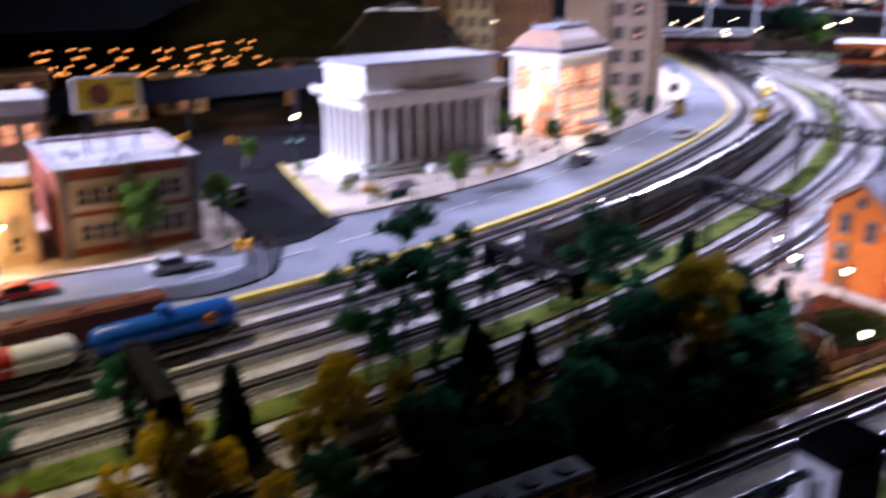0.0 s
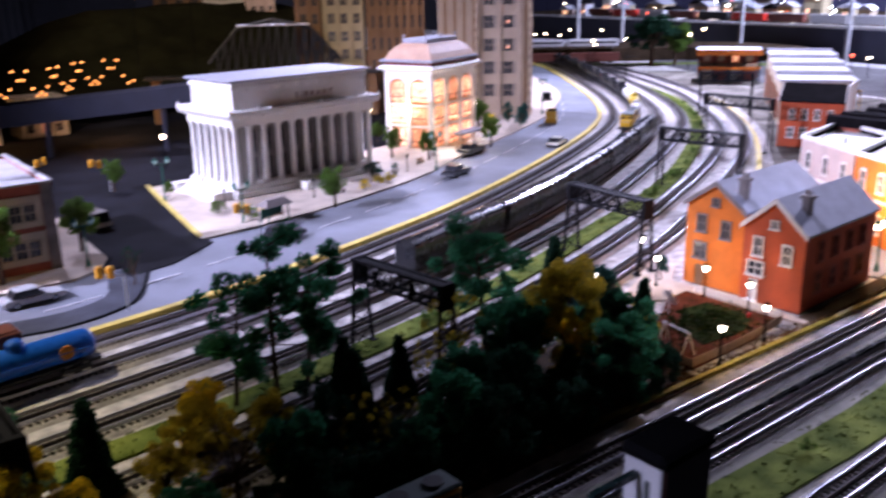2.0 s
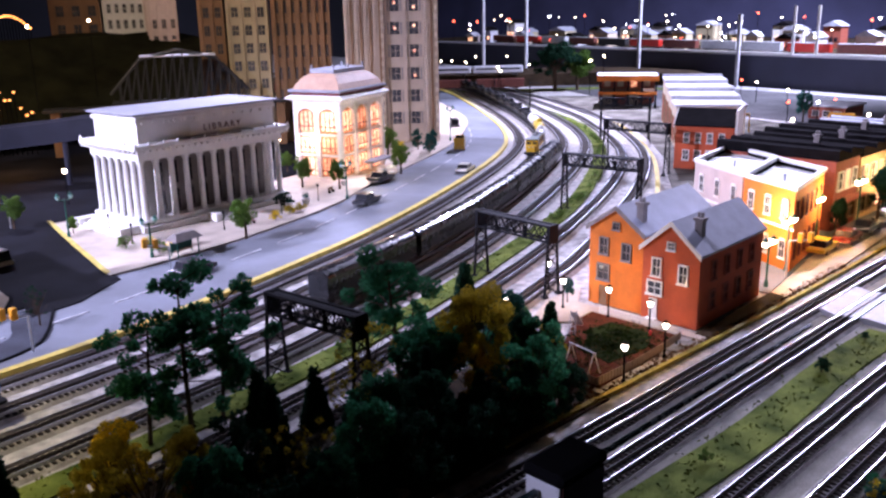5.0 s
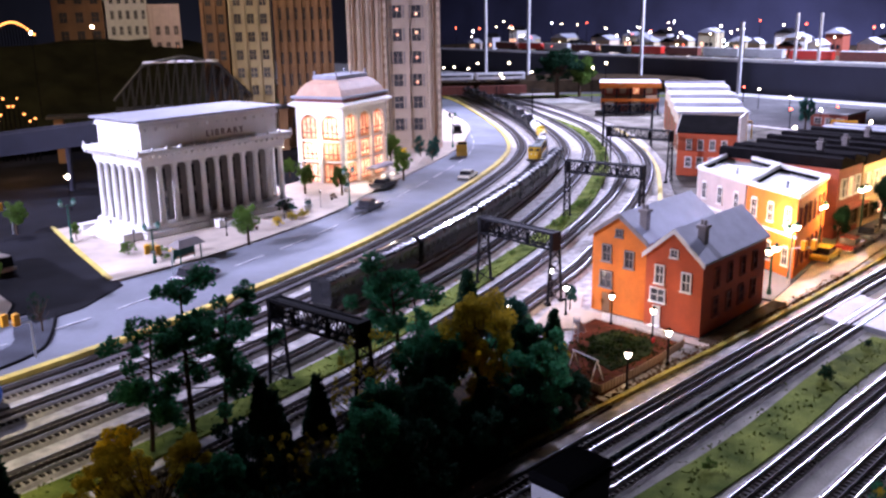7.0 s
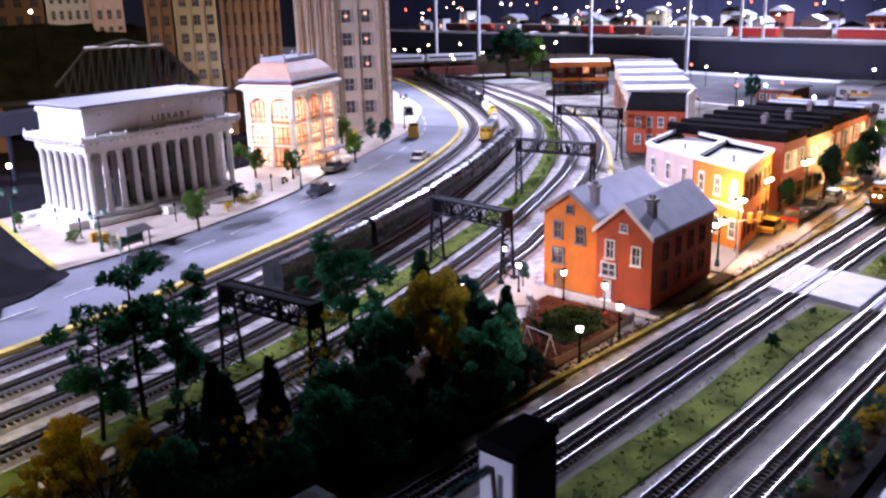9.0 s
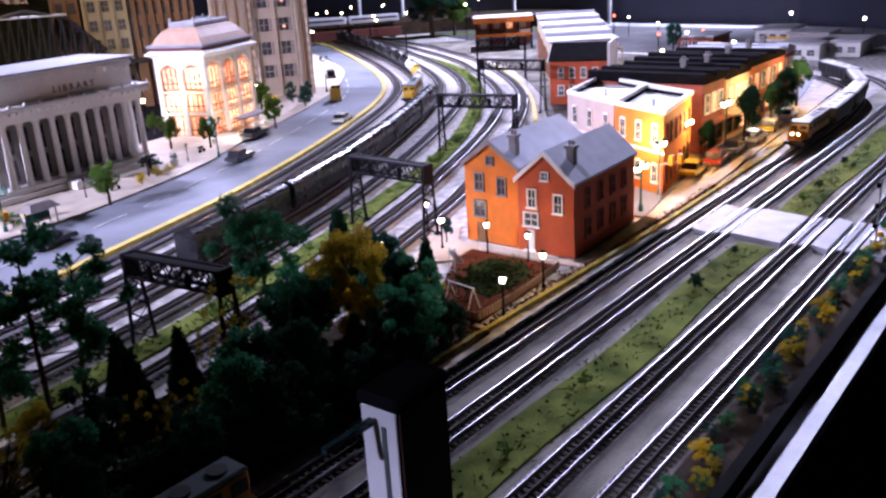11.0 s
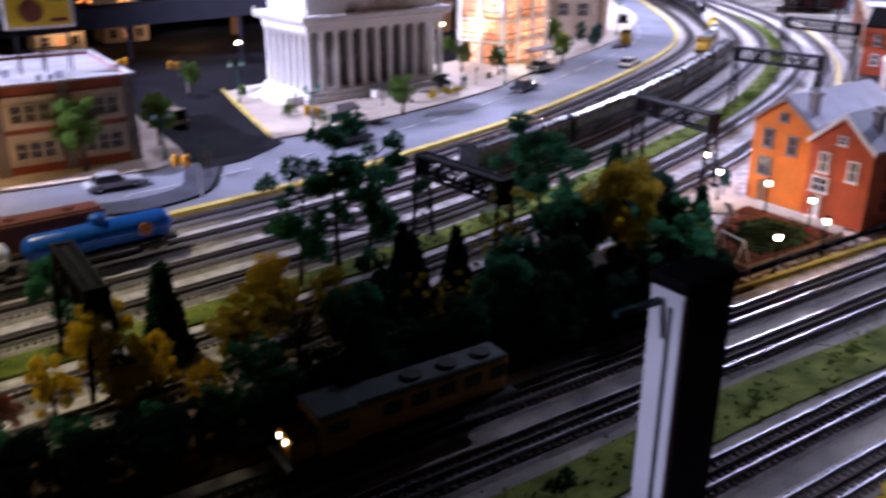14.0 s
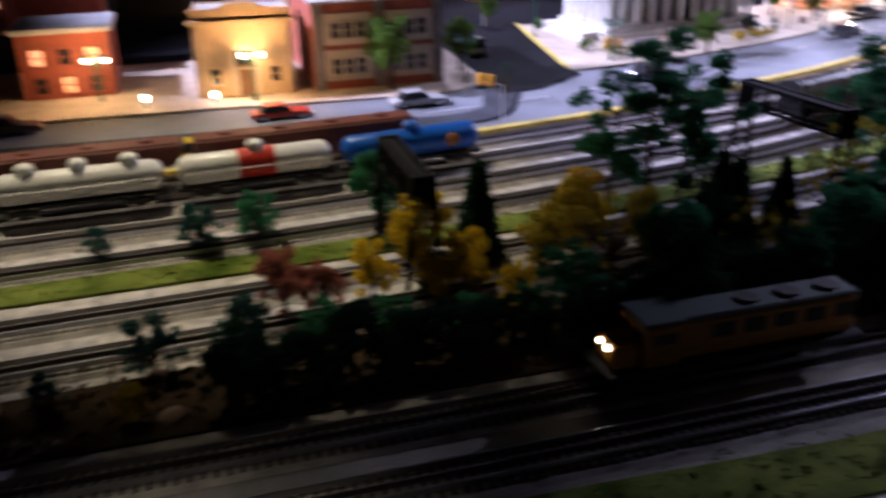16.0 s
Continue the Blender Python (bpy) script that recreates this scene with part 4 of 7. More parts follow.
# Fir colour; on the undergrowth and shop trees its darkness stands for shade.
FIR = leafy("dark_fir_and_shade_foliage", (0.008, 0.035, 0.02), (0.014, 0.05, 0.025))
BARK = mat("brown_bark", (0.06, 0.035, 0.02), 0.9, vary=0.3, scale=80)


def leaves_mesh(name, clumps, material, per, size, rng):
    """Many small folded leaves on the surface of uneven clumps of (centre, radius)."""
    verts, faces = [], []
    for c, rad in clumps:
        for _ in range(max(8, int(per * (rad / 0.02) ** 1.5))):
            v = Vector((rng.gauss(0, 1), rng.gauss(0, 1), rng.gauss(0, 1))).normalized()
            p = Vector(c) + v * rad * (0.55 + 0.5 * rng.random())
            a = Vector((rng.gauss(0, 1), rng.gauss(0, 1), rng.gauss(0, 1))).normalized()
            b = v.cross(a).normalized()
            s = size * rng.uniform(0.6, 1.4)
            k = len(verts)
            a2 = (a + v * 0.3).normalized()
            verts += [tuple(p - a2 * s), tuple(p + b * s * 0.7 + v * s * 0.4), tuple(p + a2 * s), tuple(p - b * s * 0.7 + v * s * 0.2)]
            faces += [(k, k + 1, k + 2), (k, k + 2, k + 3)]
    me = bpy.data.meshes.new(name)
    me.from_pydata(verts, [], faces)
    me.materials.append(material)
    return me


def tree_kind(kind, material, seed):
    """A unit tree one metre high: (trunk mesh, crown mesh)."""
    rng = random.Random(seed)
    bm = bm_()
    clumps = []
    if kind == "fir":
        cyl(bm, (0, 0, 0), (0, 0, 0.9), 0.03, 0.008, 7)
        for k in range(26):
            z = 0.08 + 0.9 * k / 26
            rad = 0.26 * (1 - z) + 0.02
            for q in range(max(3, int(9 * (1 - z)) + 2)):
                t = rng.uniform(0, 6.283)
                clumps.append(((rad * 0.62 * math.cos(t), rad * 0.62 * math.sin(t), z), 0.05 + rad * 0.22))
        crown = leaves_mesh("crown", clumps, material, 9, 0.02, rng)
    elif kind == "airy":
        stems = 2 if seed % 2 else 1
        for s in range(stems):
            ox = (s - (stems - 1) / 2) * 0.14
            lean = rng.uniform(-0.1, 0.1)
            pts = [Vector((ox, 0, 0)), Vector((ox + lean * 0.4, lean * 0.5, 0.4)), Vector((ox + lean, lean, 0.93))]
            cyl(bm, pts[0], pts[1], 0.018, 0.014, 7), cyl(bm, pts[1], pts[2], 0.014, 0.005, 7)
            for k in range(18):
                z = 0.22 + 0.72 * k / 17 + rng.uniform(-0.03, 0.03)
                t, reach = rng.uniform(0, 6.283), rng.uniform(0.1, 0.33) * (1.15 - 0.6 * abs(z - 0.6))
                base = pts[1].lerp(pts[2], max(0, (z - 0.4) / 0.53)) if z > 0.4 else pts[0].lerp(pts[1], z / 0.4)
                tip = base + Vector((math.cos(t) * reach, math.sin(t) * reach, rng.uniform(0.0, 0.09)))
                cyl(bm, base, tip, 0.006, 0.003, 5)
                clumps.append((tuple(tip), rng.uniform(0.04, 0.09)))
                if rng.random() < 0.6:
                    clumps.append((tuple(tip + Vector((rng.uniform(-0.07, 0.07), rng.uniform(-0.07, 0.07), rng.uniform(-0.05, 0.05)))), rng.uniform(0.04, 0.065)))
        crown = leaves_mesh("crown", clumps, material, 24, 0.0155, rng)
    elif kind == "twiggy":
        cyl(bm, (0, 0, 0), (0.02, 0, 0.45), 0.03, 0.02, 7)
        for k in range(34):
            t, up = rng.uniform(0, 6.283), rng.uniform(0.35, 1.0)
            reach = 0.34 * math.sin(min(1, up) * 2.6)
            a = Vector((0.02, 0, rng.uniform(0.25, 0.45)))
            tip = Vector((math.cos(t) * reach, math.sin(t) * reach, up))
            cyl(bm, a, tip, 0.008, 0.003, 4)
            if rng.random() < 0.75:
                clumps.append((tuple(tip), rng.uniform(0.03, 0.06)))
        crown = leaves_mesh("crown", clumps, material, 9, 0.015, rng)
    else:
        low = 0.36 if kind == "round" else 0.16
        cyl(bm, (0, 0, 0), (0, 0, low + 0.3), 0.04, 0.02, 7)
        for k in range(34):
            t, z = rng.uniform(0, 6.283), low + (0.98 - low) * rng.random() ** 0.8
            wide = (0.32 if kind == "round" else 0.42) * math.sqrt(max(0.05, 1 - ((z - (low + 0.35 * (1 - low))) / (0.68 * (1 - low) + 0.05)) ** 2))
            reach = wide * math.sqrt(rng.random())
            tip = Vector((math.cos(t) * reach, math.sin(t) * reach, z))
            cyl(bm, (0, 0, min(z, low + 0.1)), tip, 0.01, 0.004, 4)
            clumps.append((tuple(tip), rng.uniform(0.06, 0.12)))
        per, size = {"foam": (30, 0.015), "tuft": (4, 0.034)}.get(kind, (12, 0.022))
        crown = leaves_mesh("crown", clumps, material, per, size, rng)
    return mesh_of("trunk", bm, BARK), crown


KINDS = {}


def tree(kind, material, x, y, h, label, category="tree", group="", wide=1.0, z=0.003, seed=0):
    key = (kind, material.name, seed)
    if key not in KINDS:
        KINDS[key] = tree_kind(kind, material, len(KINDS) * 3 + seed)
    r = thing({"fir": "fir_tree", "bush": "bush", "foam": "bush", "tuft": "shrub"}.get(kind, "tree"), pose(x, y, z, 0, 0, random.uniform(0, 360)) @ Matrix.Diagonal((h * wide, h * wide, h, 1)), label, category, group)
    for nm, me in zip(("trunk", "crown"), KINDS[key]):
        new(nm, me).parent = r
    return r


# the grove beside the sidings
for k, (x, y, h) in enumerate(((0.62, 1.13, 0.25), (0.675, 1.13, 0.215), (0.555, 1.14, 0.2), (0.97, 1.03, 0.235), (1.03, 1.045, 0.17))):
    tree("airy", GREEN, x, y, h, "tall thin model tree with loose deep green leaf clumps", "tree", "tall thin trees", 1.05, 0.003, k % 3)
for x, y, h in ((1.235, 1.125, 0.145), (0.69, 1.04, 0.112), (0.3, 1.01, 0.145), (0.655, 0.95, 0.13), (0.76, 0.99, 0.11), (1.315, 1.1, 0.07)):
    tree("fir", FIR, x, y, h, "dark conical fir tree of the model grove", "fir tree", "fir trees", 1.0)
tree("foam", OLIVE, 1.03, 0.9, 0.19, "large olive and gold tree beside the playground", "tree", "", 0.8)
tree("foam", GOLD, 0.985, 0.865, 0.12, "golden autumn tree in the grove", "tree", "", 0.7)
tree("round", TEAL, 1.155, 0.955, 0.14, "blue-green round tree beside the playground", "tree", "", 0.9)
tree("bush", SPRING, 1.11, 0.84, 0.1, "pale grey-green bush beside the playground", "bush", "", 0.7)
tree("airy", GREEN, 1.235, 0.965, 0.1, "small green tree leaning by the playground path", "tree", "", 0.9, 0.003, 1)
tree("twiggy", OLIVE, 0.86, 0.985, 0.16, "bare brown twiggy tree with few olive leaves", "tree", "", 0.9)
tree("twiggy", OLIVE, 0.8, 0.94, 0.12, "bare brown twiggy tree with few olive leaves", "tree", "", 1.0, 0.003, 1)
rng = random.Random(5)
for k in range(34):
    x = 0.42 + 0.78 * (k + rng.random()) / 34
    y = rng.uniform(0.745, 0.93)
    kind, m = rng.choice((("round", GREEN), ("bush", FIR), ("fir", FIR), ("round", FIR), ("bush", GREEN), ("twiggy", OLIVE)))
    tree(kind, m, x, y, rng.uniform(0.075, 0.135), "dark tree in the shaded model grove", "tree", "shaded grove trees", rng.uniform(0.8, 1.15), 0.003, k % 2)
for x, y, h, m, l in ((0.21, 0.95, 0.125, GOLD, "golden yellow autumn bush"), (0.255, 0.93, 0.085, GOLD, "golden yellow autumn bush"), (0.14, 0.945, 0.075, GOLD, "golden yellow autumn bush"), (0.43, 0.985, 0.105, OLIVE, "olive bush with a yellow top"), (0.462, 1.035, 0.1, GOLD, "small golden autumn tree"), (0.53, 0.985, 0.085, OLIVE, "olive autumn bush"), (0.37, 0.95, 0.08, OLIVE, "olive autumn bush"), (0.03, 0.93, 0.085, RUSSET, "dusky pink bush beside the siding"), (0.075, 0.915, 0.07, RUSSET, "dusky pink bush beside the siding"), (0.3, 0.86, 0.06, GOLD, "low golden bush"), (-0.14, 0.76, 0.04, GOLD, "low golden bush"), (-0.28, 0.76, 0.05, OLIVE, "low olive bush")):
    tree("foam", m, x, y, h, l + " of the model grove", "bush", "autumn bushes", 1.0, 0.003, int(x * 50) % 2)
for x, y, h in ((0.2, 1.15, 0.12), (-0.06, 1.17, 0.07), (0.02, 1.17, 0.075), (-0.2, 1.17, 0.05), (-0.12, 0.84, 0.07), (-0.03, 0.83, 0.08), (0.06, 0.84, 0.06), (0.14, 0.83, 0.06), (0.22, 0.8, 0.06), (0.3, 0.79, 0.07), (0.36, 0.84, 0.085), (0.38, 0.78, 0.07), (-0.22, 0.8, 0.045), (-0.36, 0.81, 0.04)):
    tree("round" if h > 0.09 else "bush", GREEN if x > 0 else TEAL, x, y, h, "dark green model bush beside the siding", "bush", "green bushes", 1.1)

tree("twiggy", FIR, 0.635, 1.80, 0.085, "dark bare bush at the street corner", "bush", "", 0.9, 0.006)
# street trees
for x, y, h in ((1.315, 2.075, 0.115), (2.27, 2.475, 0.115), (1.93, 2.43, 0.105), (0.41, 1.985, 0.165), (2.47, 2.78, 0.13), (1.86, 2.56, 0.11), (0.62, 2.12, 0.13), (1.0, 2.52, 0.05), (0.9, 2.72, 0.1), (2.0, 2.86, 0.08)):
    tree("round", SPRING, x, y, h, "small leafy street tree on the pavement", "tree", "street trees", 1.0, 0.012)
for x, y, h, m in ((1.12, 2.14, 0.03, GOLD), (1.08, 2.2, 0.032, OLIVE), (1.5, 2.2, 0.03, GOLD), (1.58, 2.24, 0.03, OLIVE), (1.63, 2.25, 0.028, OLIVE), (1.03, 2.24, 0.035, SPRING), (1.62, 2.33, 0.05, FIR), (2.6, 2.85, 0.05, GOLD), (1.07, 2.12, 0.035, SPRING)):
    tree("bush", m, x, y, h, "low planted shrub on the library lawn", "shrub", "library shrubs", 1.5, 0.012)
for x, y, h in ((2.68, 2.74, 0.085), (2.75, 2.8, 0.09), (2.72, 2.86, 0.09)):
    tree("bush", TEAL, x, y, h, "dark teal shrub at the street corner", "shrub", "teal shrubs", 0.8, 0.012)
tree("round", FIR, 5.35, 4.15, 0.34, "large dark green tree behind the far curve", "tree", "", 1.5)
tree("round", SPRING, 5.5, 4.05, 0.3, "large olive tree behind the far curve", "tree", "", 1.1)
for x, y, h in ((4.6, 1.9, 0.17), (3.3, 1.38, 0.1), (2.43, 0.86, 0.11), (2.66, 0.83, 0.17), (2.9, 0.83, 0.15), (3.12, 0.86, 0.16), (3.34, 0.88, 0.16), (2.06, 0.98, 0.12), (3.02, 1.5, 0.09), (1.51, 1.075, 0.055), (3.75, 1.05, 0.14)):
    # Trees before the shops take the darkest foliage, painting in their backlit side.
    tree("round", FIR if 2.4 < x < 3.5 else TEAL, x, y, h, "leafy green tree beside the model shops", "tree", "shop trees", 0.75, 0.004)


# ---- ground cover ----
def tufts(name, spots, material, size, label, rng, z=0.002):
    """Loose scatter: small folded blades in one sheet of stuff."""
    verts, faces = [], []
    for x, y in spots:
        for _ in range(3):
            s = size * rng.uniform(0.5, 1.5)
            t = rng.uniform(0, 6.283)
            px, py = x + rng.uniform(-0.006, 0.006), y + rng.uniform(-0.006, 0.006)
            dx, dy = math.cos(t) * s, math.sin(t) * s
            k = len(verts)
            verts += [(px - dx, py - dy, z), (px + dx, py + dy, z), (px + dy * 0.5, py - dx * 0.5, z + s * rng.uniform(0.8, 1.6))]
            faces.append((k, k + 1, k + 2))
    me = bpy.data.meshes.new(name)
    me.from_pydata(verts, [], faces)
    me.materials.append(material)
    return tagged(new(name, me), label, "ground cover", kind="stuff")


MID = spline([(-2.4, 1.065), (-0.6, 1.09), (0.3, 1.12), (0.9, 1.205), (1.28, 1.30), (1.71, 1.44), (2.25, 1.64), (2.76, 1.91), (3.21, 2.2), (3.6, 2.52), (4.0, 2.95), (4.5, 3.7)])
setting("ground_grass_strip", ribbon(bm_(), MID, -0.028, 0.03, 0.0, 0.0045), GRASS, "strip of green scatter grass between the tracks", "grass")
rng = random.Random(9)
spots = []
for k in range(1500):
    p, a = along(MID, rng.uniform(0.3, length(MID) - 0.2))
    o = rng.uniform(-0.03, 0.032)
    spots.append((p.x - math.sin(radians(a)) * o, p.y + math.cos(radians(a)) * o))
tufts("grass_tufts", spots, GRASS, 0.0026, "green grass tufts between the tracks", rng, 0.004)
for k in range(26):
    p, a = along(MID, rng.uniform(2.6, 7.2))
    tree("tuft", SPRING, p.x + rng.uniform(-0.015, 0.015), p.y + rng.uniform(-0.015, 0.015), rng.uniform(0.015, 0.026), "small green clump on the grass strip", "shrub", "grass strip clumps", 1.3)
for x0, x1 in ((-2.4, 1.79), (2.03, 5.5)):
    setting("ground_front_grass", ribbon(bm_(), [Vector((x, 0.505 + 0.006 * math.sin(x * 9))) for x in np.linspace(x0, x1, 40)], -0.042, 0.03, 0.0, 0.004), GRASS, "strip of green scatter grass along the front tracks", "grass")
spots = [(x, rng.gauss(0.5, 0.024)) for x in np.linspace(-0.5, 4.6, 1500) if not 1.77 < x < 2.05]
tufts("front_grass_tufts", spots, GRASS, 0.0022, "green grass tufts between the front tracks", rng, 0.0035)
for k in range(26):
    x = rng.uniform(0.5, 4.5)
    if not 1.75 < x < 2.07:
        tree("tuft", FIR if k % 3 else SPRING, x, rng.gauss(0.5, 0.018), rng.uniform(0.014, 0.027), "small dark shrub between the front tracks", "shrub", "front shrubs", 1.3)
# Bushes added in the darkest foliage so the grove foot reads as deep shade.
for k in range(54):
    tree("bush" if k % 3 else "round", FIR, -0.05 + 1.18 * (k + rng.random()) / 54, rng.uniform(0.735, 0.8), rng.uniform(0.05, 0.085), "dark bush added to deepen the shade at the foot of the grove", "bush", "undergrowth bushes", 1.2)
setting("ground_front_ballast", prism(bm_(), [(-2.4, 0.256), (5.4, 0.256), (5.4, 0.7), (-2.4, 0.7)], "z", -0.001, 0.0012), mat("grey_green_ballast", (0.2, 0.19, 0.16), 0.95, vary=0.4, scale=9, bump=0.7, fine=420, tint=(0.26, 0.24, 0.2)), "grey ballast between the front tracks", "ground")
setting("ground_edge_strip", ribbon(bm_(), [Vector((x, 0.28)) for x in np.linspace(0.78, 5.6, 20)], -0.024, 0.026, 0.0, 0.004), EARTH, "dark earth strip along the table edge", "ground")
for k in range(170):
    x = 0.8 + 4.2 * k / 170 + rng.uniform(-0.03, 0.03)
    tree("tuft", (GREEN, TEAL, OLIVE)[k % 3] if k % 7 else GOLD, x, rng.uniform(0.266, 0.3), rng.uniform(0.016, 0.036), "low bush along the table edge", "shrub", "table edge shrubs", 1.2)
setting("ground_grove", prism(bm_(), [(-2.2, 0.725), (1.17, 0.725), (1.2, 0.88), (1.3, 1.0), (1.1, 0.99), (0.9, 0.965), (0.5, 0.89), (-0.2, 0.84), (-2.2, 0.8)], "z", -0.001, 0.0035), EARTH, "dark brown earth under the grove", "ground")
LEAF_LITTER = mat("leaf_litter", (0.16, 0.08, 0.03), 0.95, vary=0.5, scale=120, each=0.5)
tufts("grove_litter", [(rng.uniform(-1.2, 1.2), rng.uniform(0.73, 0.9)) for _ in range(1800)], LEAF_LITTER, 0.0035, "brown leaf litter under the grove", rng, 0.003)
ROCK = mat("pinkish_rock", (0.3, 0.2, 0.16), 0.9, vary=0.3, scale=60, bump=0.5)
for k in range(16):
    x, y, s = rng.uniform(-0.2, 0.9), rng.uniform(0.74, 0.86), rng.uniform(0.007, 0.017)
    bm = bm_()
    bmesh.ops.create_icosphere(bm, subdivisions=2, radius=s)
    for v in bm.verts:
        v.co *= 1 + 0.5 * noise.noise(v.co * 60 + Vector((k, 0, 0)))
        v.co.z *= 0.6
    ob = part("rock", bm, ROCK)
    ob.location = (x, y, s * 0.3)
    tagged(ob, "rough pinkish grey rock in the grove", "rock", "grove rocks")


# ---- signal gantries over the sidings ----
def gantry(x0, y0, x1, y1, h, leg_taper=0.02):
    span = math.hypot(x1 - x0, y1 - y0)
    r = thing("signal_gantry", pose(x0, y0, 0, 0, 0, math.degrees(math.atan2(y1 - y0, x1 - x0))), "black lattice steel signal gantry spanning two tracks", "signal gantry", "signal gantries")
    b, deep = 0.012, 0.036
    for end in (0.0, span):
        for s in (-1, 1):
            bm = bm_()
            cyl(bm, (end, s * (b + leg_taper * 0.6), 0.0), (end, s * b, h), 0.0036, 0.0032, 6)
            part("leg", bm, STEEL_BLACK, r)
            slab("foot", r, end - 0.007, s * (b + leg_taper * 0.6) - 0.006, 0, end + 0.007, s * (b + leg_taper * 0.6) + 0.006, 0.006, STEEL_BLACK)
        bm = bm_()
        n = 5
        for k in range(n):
            wa, wb = b + leg_taper * 0.6 * (1 - k / n), b + leg_taper * 0.6 * (1 - (k + 1) / n)
            cyl(bm, (end, -wa, h * k / n), (end, wb, h * (k + 1) / n), 0.0014, None, 4)
            cyl(bm, (end, wa, h * k / n), (end, -wb, h * (k + 1) / n), 0.0014, None, 4)
            cyl(bm, (end, -wb, h * (k + 1) / n), (end, wb, h * (k + 1) / n), 0.0012, None, 4)
        tagged(part("leg_lacing", bm, STEEL_BLACK, r), kind="stuff")
    for s in (-1, 1):
        for z in (h, h - deep):
            bm = box(bm_(), -0.003, s * b - 0.0024, z - 0.0024, span + 0.003, s * b + 0.0024, z + 0.0024)
            part("chord", bm, STEEL_BLACK, r)
        bm, n = bm_(), 9
        for k in range(n):
            a, c = span * k / n, span * (k + 1) / n
            cyl(bm, (a, s * b, h - deep), (c, s * b, h), 0.0013, None, 4)
            cyl(bm, (a, s * b, h), (c, s * b, h - deep), 0.0013, None, 4)
            cyl(bm, (a, s * b, h), (a, s * b, h - deep), 0.0012, None, 4)
        tagged(part("beam_lacing", bm, STEEL_BLACK, r), kind="stuff")
    bm, n, z = bm_(), 9, h - deep
    for k in range(n):
        a, c = span * k / n, span * (k + 1) / n
        cyl(bm, (a, -b, z), (c, b, z), 0.0011, None, 4), cyl(bm, (a, b, z), (c, -b, z), 0.0011, None, 4)
    tagged(part("floor_lacing", bm, STEEL_BLACK, r), kind="stuff")
    for end in (0.0, span):
        slab("end_plate", r, end - 0.005, -b - 0.0035, h - deep - 0.004, end + 0.005, b + 0.0035, h + 0.0034, STEEL_BLACK, 0.001)
    slab("walkway", r, 0.006, -b * 0.45, h - 0.001, span - 0.006, b * 0.45, h + 0.001, STEEL_BLACK)
    for c in (0.3, 0.7):
        sg = slab("signal_head", r, span * c - 0.005, -b - 0.006, h - 0.034, span * c + 0.005, -b - 0.002, h - 0.008, BLACK, 0.001)
        part("signal_lens", lathe(bm_(), [(0.0025, 0), (0.0022, 0.001)], 8, (span * c, -b - 0.0065, h - 0.02)), DARK_GLASS, sg)
    return r


for g in ((0.204, 1.11, 0.206, 0.935, 0.16), (0.838, 1.214, 0.863, 1.0, 0.165), (1.54, 1.364, 1.53, 1.135, 0.165), (2.222, 1.635, 2.275, 1.392, 0.188), (2.94, 1.983, 2.96, 1.713, 0.196), (3.548, 2.44, 3.7, 2.265, 0.2)):
    gantry(*g)
for x, y in ((4.5, 4.0), (4.1, 3.35)):
    r = thing("catenary_post", pose(x, y, 0), "black steel post beside the far curve", "post", "far posts")
    part("shaft", cyl(bm_(), (0, 0, 0), (0, 0, 0.2), 0.004, 0.003, 6), STEEL_BLACK, r)
    part("arm", cyl(bm_(), (0, 0, 0.19), (0.05, -0.05, 0.19), 0.002, None, 5), STEEL_BLACK, r)

# ---- lamps ----
LAMP = glow("white_lamp_glass", (1.0, 0.9, 0.78), 14.0)
GLOBE = glow("warm_lamp_globe", (1.0, 0.74, 0.46), 24.0)
GREEN_GLOBE = mat("pale_green_lamp", (0.3, 0.5, 0.42), 0.3, vary=0.1)


def yard_lamp(x, y, h, watts=0.05):
    r = thing("yard_lamp", pose(x, y, 0.003), "black lamp post with a lit white lantern head", "lamp post", "yard lamps")
    part("pole", lathe(bm_(), [(0.004, 0), (0.0035, 0.004), (0.002, 0.008), (0.0017, h - 0.012), (0.003, h - 0.01)], 8), BLACK, r)
    part("lantern", lathe(bm_(), [(0.0032, h - 0.0095), (0.0058, h - 0.003), (0.0055, h + 0.001)], 10), LAMP, r)
    part("cap", lathe(bm_(), [(0.007, h + 0.0012), (0.003, h + 0.005), (0.001, h + 0.007)], 10), BLACK, r)
    bulb(x - 0.014, y - 0.004, h + 0.006, watts, (1.0, 0.6, 0.3), 0.004)


for x, y, h, w in ((1.495, 0.955, 0.066, 0.1), (1.48, 0.845, 0.064, 0.12), (1.385, 0.752, 0.068, 0.1), (1.24, 0.744, 0.071, 0.08), (1.475, 1.06, 0.067, 0.06), (1.36, 1.125, 0.04, 0.05), (1.55, 1.16, 0.07, 0.06)):
    yard_lamp(x, y, h, w)


